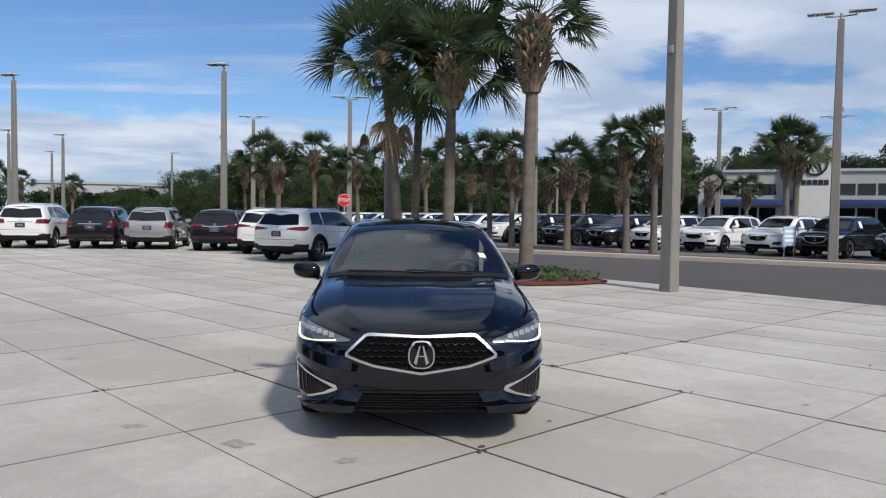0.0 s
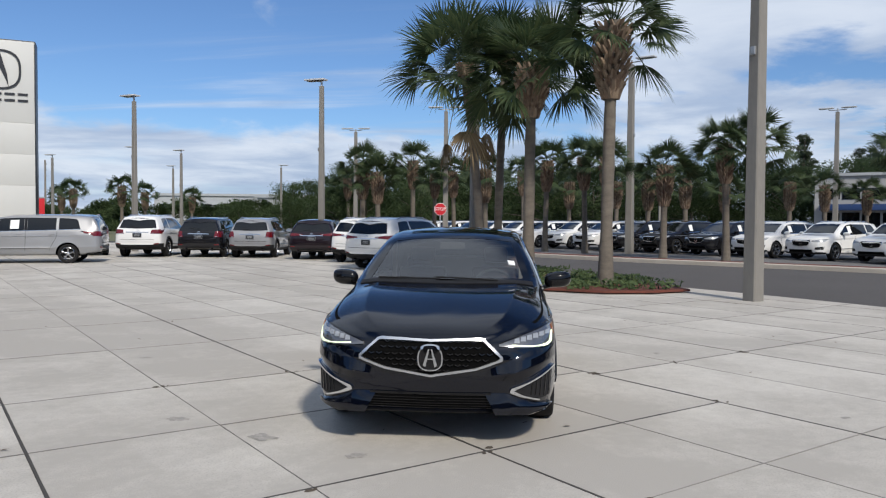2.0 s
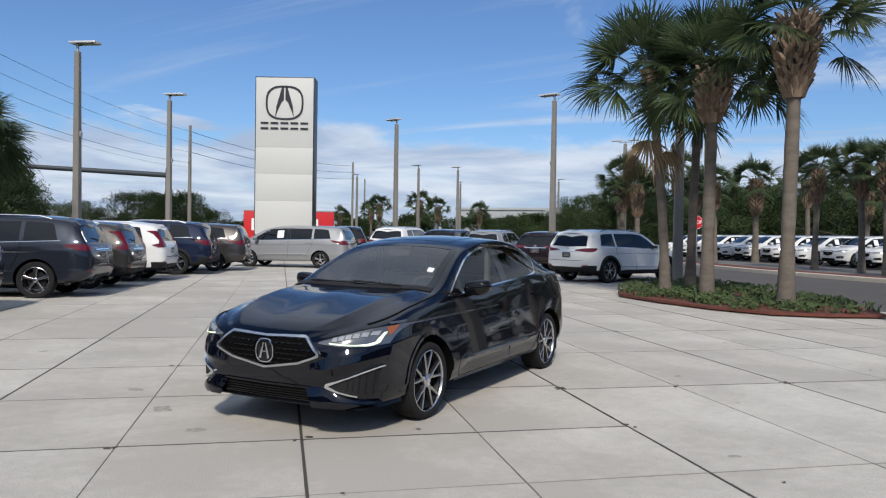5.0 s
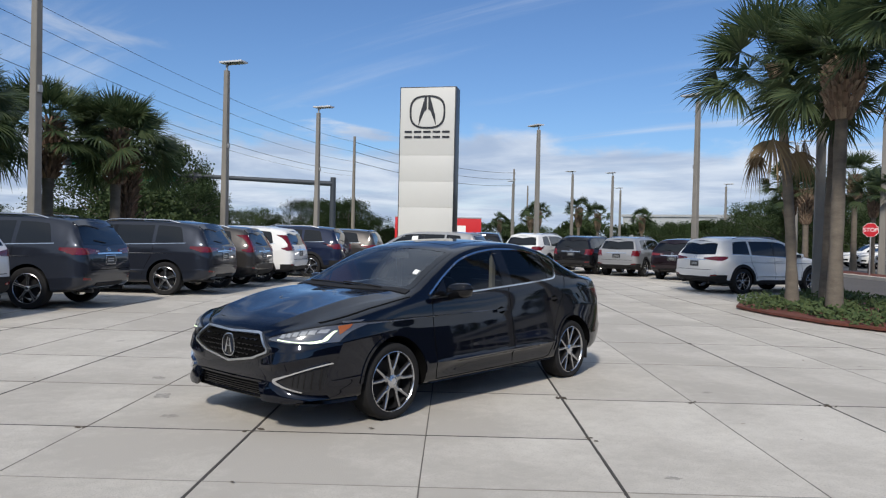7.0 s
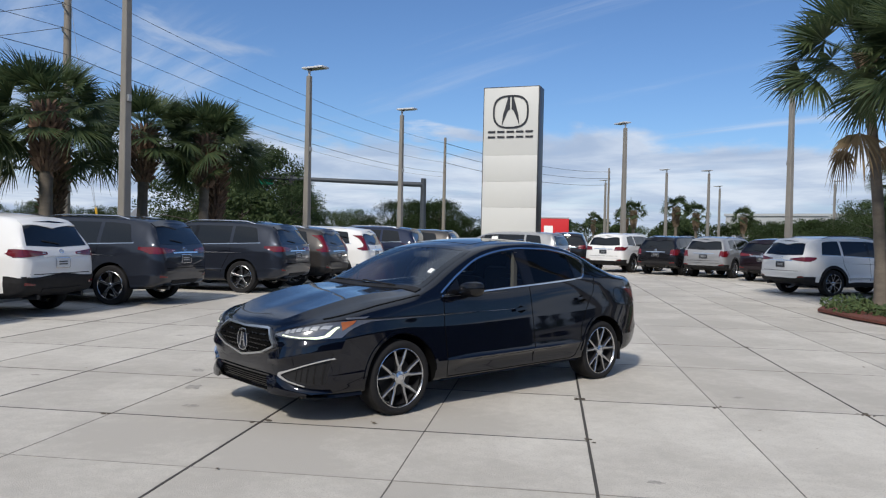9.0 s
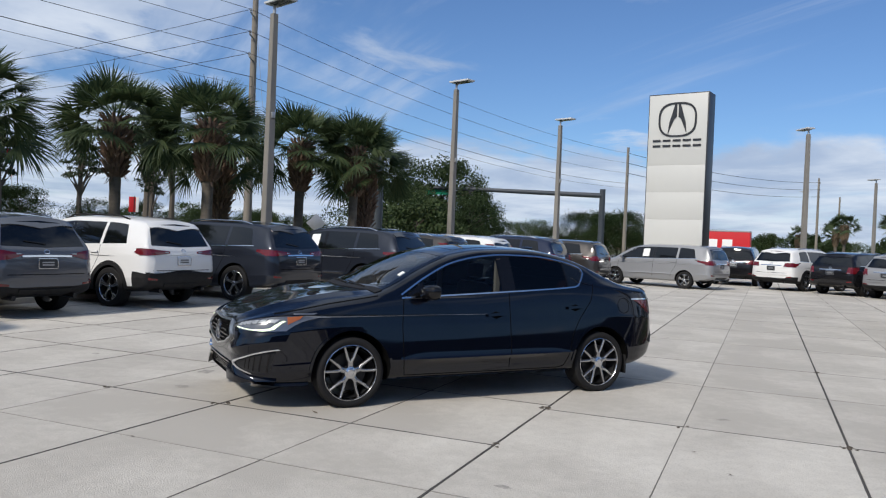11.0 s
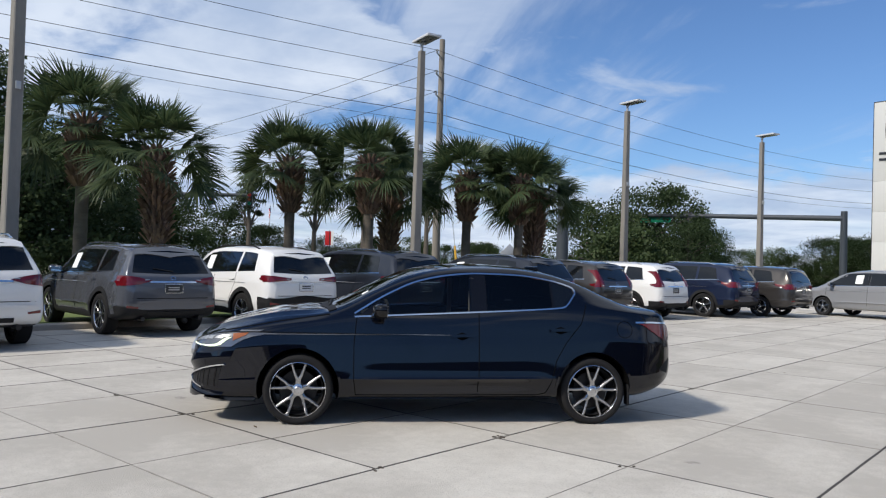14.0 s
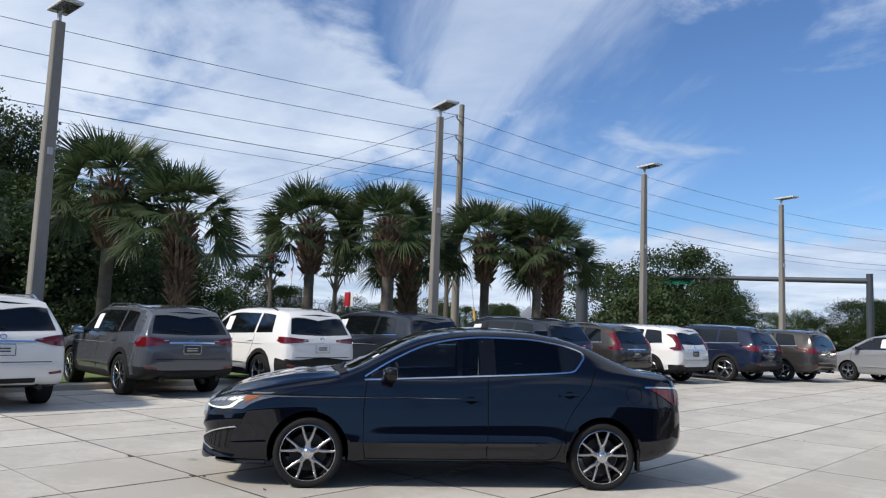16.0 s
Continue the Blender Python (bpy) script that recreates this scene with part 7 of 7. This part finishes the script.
bmesh.ops.transform(bm, matrix=pose(0, 0, 2.15, 0, 45, 0), verts=bm.verts[:])
part("panel", bm, galv, ds)

# small signs across the road
rs = thing("speed_sign", pose(19.3, 22.0, 0, 0, 0, 10), "small white road sign on a thin post", "road sign")
part("post", boxmesh(-0.025, 0.01, -0.05, 0.025, 0.04, 1.7), galv, rs)
part("panel", boxmesh(-0.18, -0.01, 1.35, 0.18, 0.005, 1.85, 0.003), paper, rs)
part("mark_bar", boxmesh(-0.06, -0.016, 1.42, 0.06, -0.011, 1.66), sign_dark, rs)
fs = thing("sale_board", pose(15.6, 23.2, 0, 0, 0, 15), "pale blue sale board on thin legs", "sign")
part("panel", boxmesh(-0.32, -0.015, 0.45, 0.32, 0.015, 1.25, 0.004), mat("board_blue", (0.35, 0.50, 0.68), 0.5), fs)
for z in (1.05, 0.85, 0.68):
    part("mark_bar", boxmesh(-0.24, -0.021, z - 0.05, 0.24, -0.016, z + 0.05), paper, fs)
for x in (-0.25, 0.25):
    part("leg", boxmesh(x - 0.015, -0.01, -0.05, x + 0.015, 0.01, 0.45), galv, fs)

# ---------------------------------------------------------------- stains and litter on the slabs
rngS = random.Random(9)


def stain(x, y, rx, ry, rz):
    bm = bmesh.new()
    pts = []
    for k in range(36):
        a = 2 * math.pi * k / 36
        f = 1 + 0.55 * noise.noise(Vector((math.cos(a) * 1.9 + x * 5, math.sin(a) * 1.9, y * 3))) + 0.25 * noise.noise(Vector((math.cos(a) * 6 + x * 5, math.sin(a) * 6, y * 3)))
        pts.append((rx * f * math.cos(a), ry * f * math.sin(a), 0))
    bm.faces.new([bm.verts.new(p) for p in pts])
    ob = part("oil_stain", bm, stain_mat, smooth=False)
    ob.matrix_basis = pose(x, y, 0.0022, 0, 0, rz)
    tagged(ob, "grey oil stain on the concrete", "stain", "stains on the concrete", "structure")


for x, y, rx, ry, rz in ((-1.95, -1.81, 0.075, 0.05, 10), (-1.16, -2.21, 0.10, 0.07, -20), (-0.45, -2.55, 0.07, 0.05, 10), (3.1, -1.2, 0.05, 0.03, 30), (2.2, 1.6, 0.06, 0.035, 70), (-3.4, 0.6, 0.07, 0.04, 20), (4.2, 3.4, 0.05, 0.03, 0), (-4.6, -0.9, 0.05, 0.04, 50), (5.6, 5.2, 0.07, 0.03, 15), (2.9, 4.6, 0.04, 0.03, 80), (-2.6, -3.2, 0.05, 0.03, 40)):
    stain(x, y, rx, ry, rz)
chip_mat = mat("joint_chip", (0.085, 0.072, 0.058), 0.95, var=0.6, scale=30)
for a, b, n in ((1.24, -2.05, 5), (1.24, -0.64, 6), (-1.22, -2.05, 4), (-2.45, -2.05, 3), (3.65, -0.66, 5), (1.245, 3.3, 3), (3.65, 3.36, 4), (-1.22, 1.06, 3), (2.43, -0.66, 3), (-2.45, 1.06, 3)):
    for k in range(n):
        p = ab(a + rngS.uniform(-0.06, 0.06), b + rngS.uniform(-0.05, 0.05))
        bm = bmesh.new()
        r = rngS.uniform(0.010, 0.030)
        rim = [(r * rngS.uniform(0.6, 1.3) * math.cos(2 * math.pi * i / 7), 0.6 * r * rngS.uniform(0.6, 1.3) * math.sin(2 * math.pi * i / 7)) for i in range(7)]
        lo = [bm.verts.new((x, y, 0.0)) for x, y in rim]
        hi = [bm.verts.new((x * 0.7, y * 0.7, r * 0.35)) for x, y in rim]
        for i in range(7):
            bm.faces.new((lo[i], lo[(i + 1) % 7], hi[(i + 1) % 7], hi[i]))
        bm.faces.new(hi)
        ob = part("joint_crumb", bm, chip_mat, smooth=False)
        ob.matrix_basis = pose(p.x, p.y, 0.002, 0, 0, rngS.uniform(0, 360))
        tagged(ob, "dark crumb of joint filler on the concrete", "debris", "crumbs along the joints")
for k in range(46):
    bm = bmesh.new()
    s = rngS.uniform(0.012, 0.035)
    bm.faces.new([bm.verts.new((s * u, s * v, w)) for u, v, w in ((-1, 0, 0), (0, -0.4, 0.006), (1, 0, 0.010), (0, 0.4, 0.006))])
    ob = part("dry_leaf", bm, litter_leaf, smooth=False)
    ob.matrix_basis = pose(rngS.uniform(-7, 7), rngS.uniform(-4, 9), 0.004, 0, 0, rngS.uniform(0, 360))
    tagged(ob, "small dry brown leaf on the concrete", "leaf", "leaves on the concrete")


# ---------------------------------------------------------------- unseen walls added to close the place and darken the car's reflections
backdrop = thing("dealer_hall", pose(0, 0, 0), "plain dark unseen walls added to darken the car's reflections", "building")
part("wall", boxmesh(40, -60, -0.1, 41, 44, 7.2), mat("backdrop_dark", (0.05, 0.055, 0.06), 0.6, var=0.4, scale=0.3), backdrop)
part("wall", boxmesh(-30, -31, -0.1, 40, -30, 4.6), MATS["backdrop_dark"], backdrop)
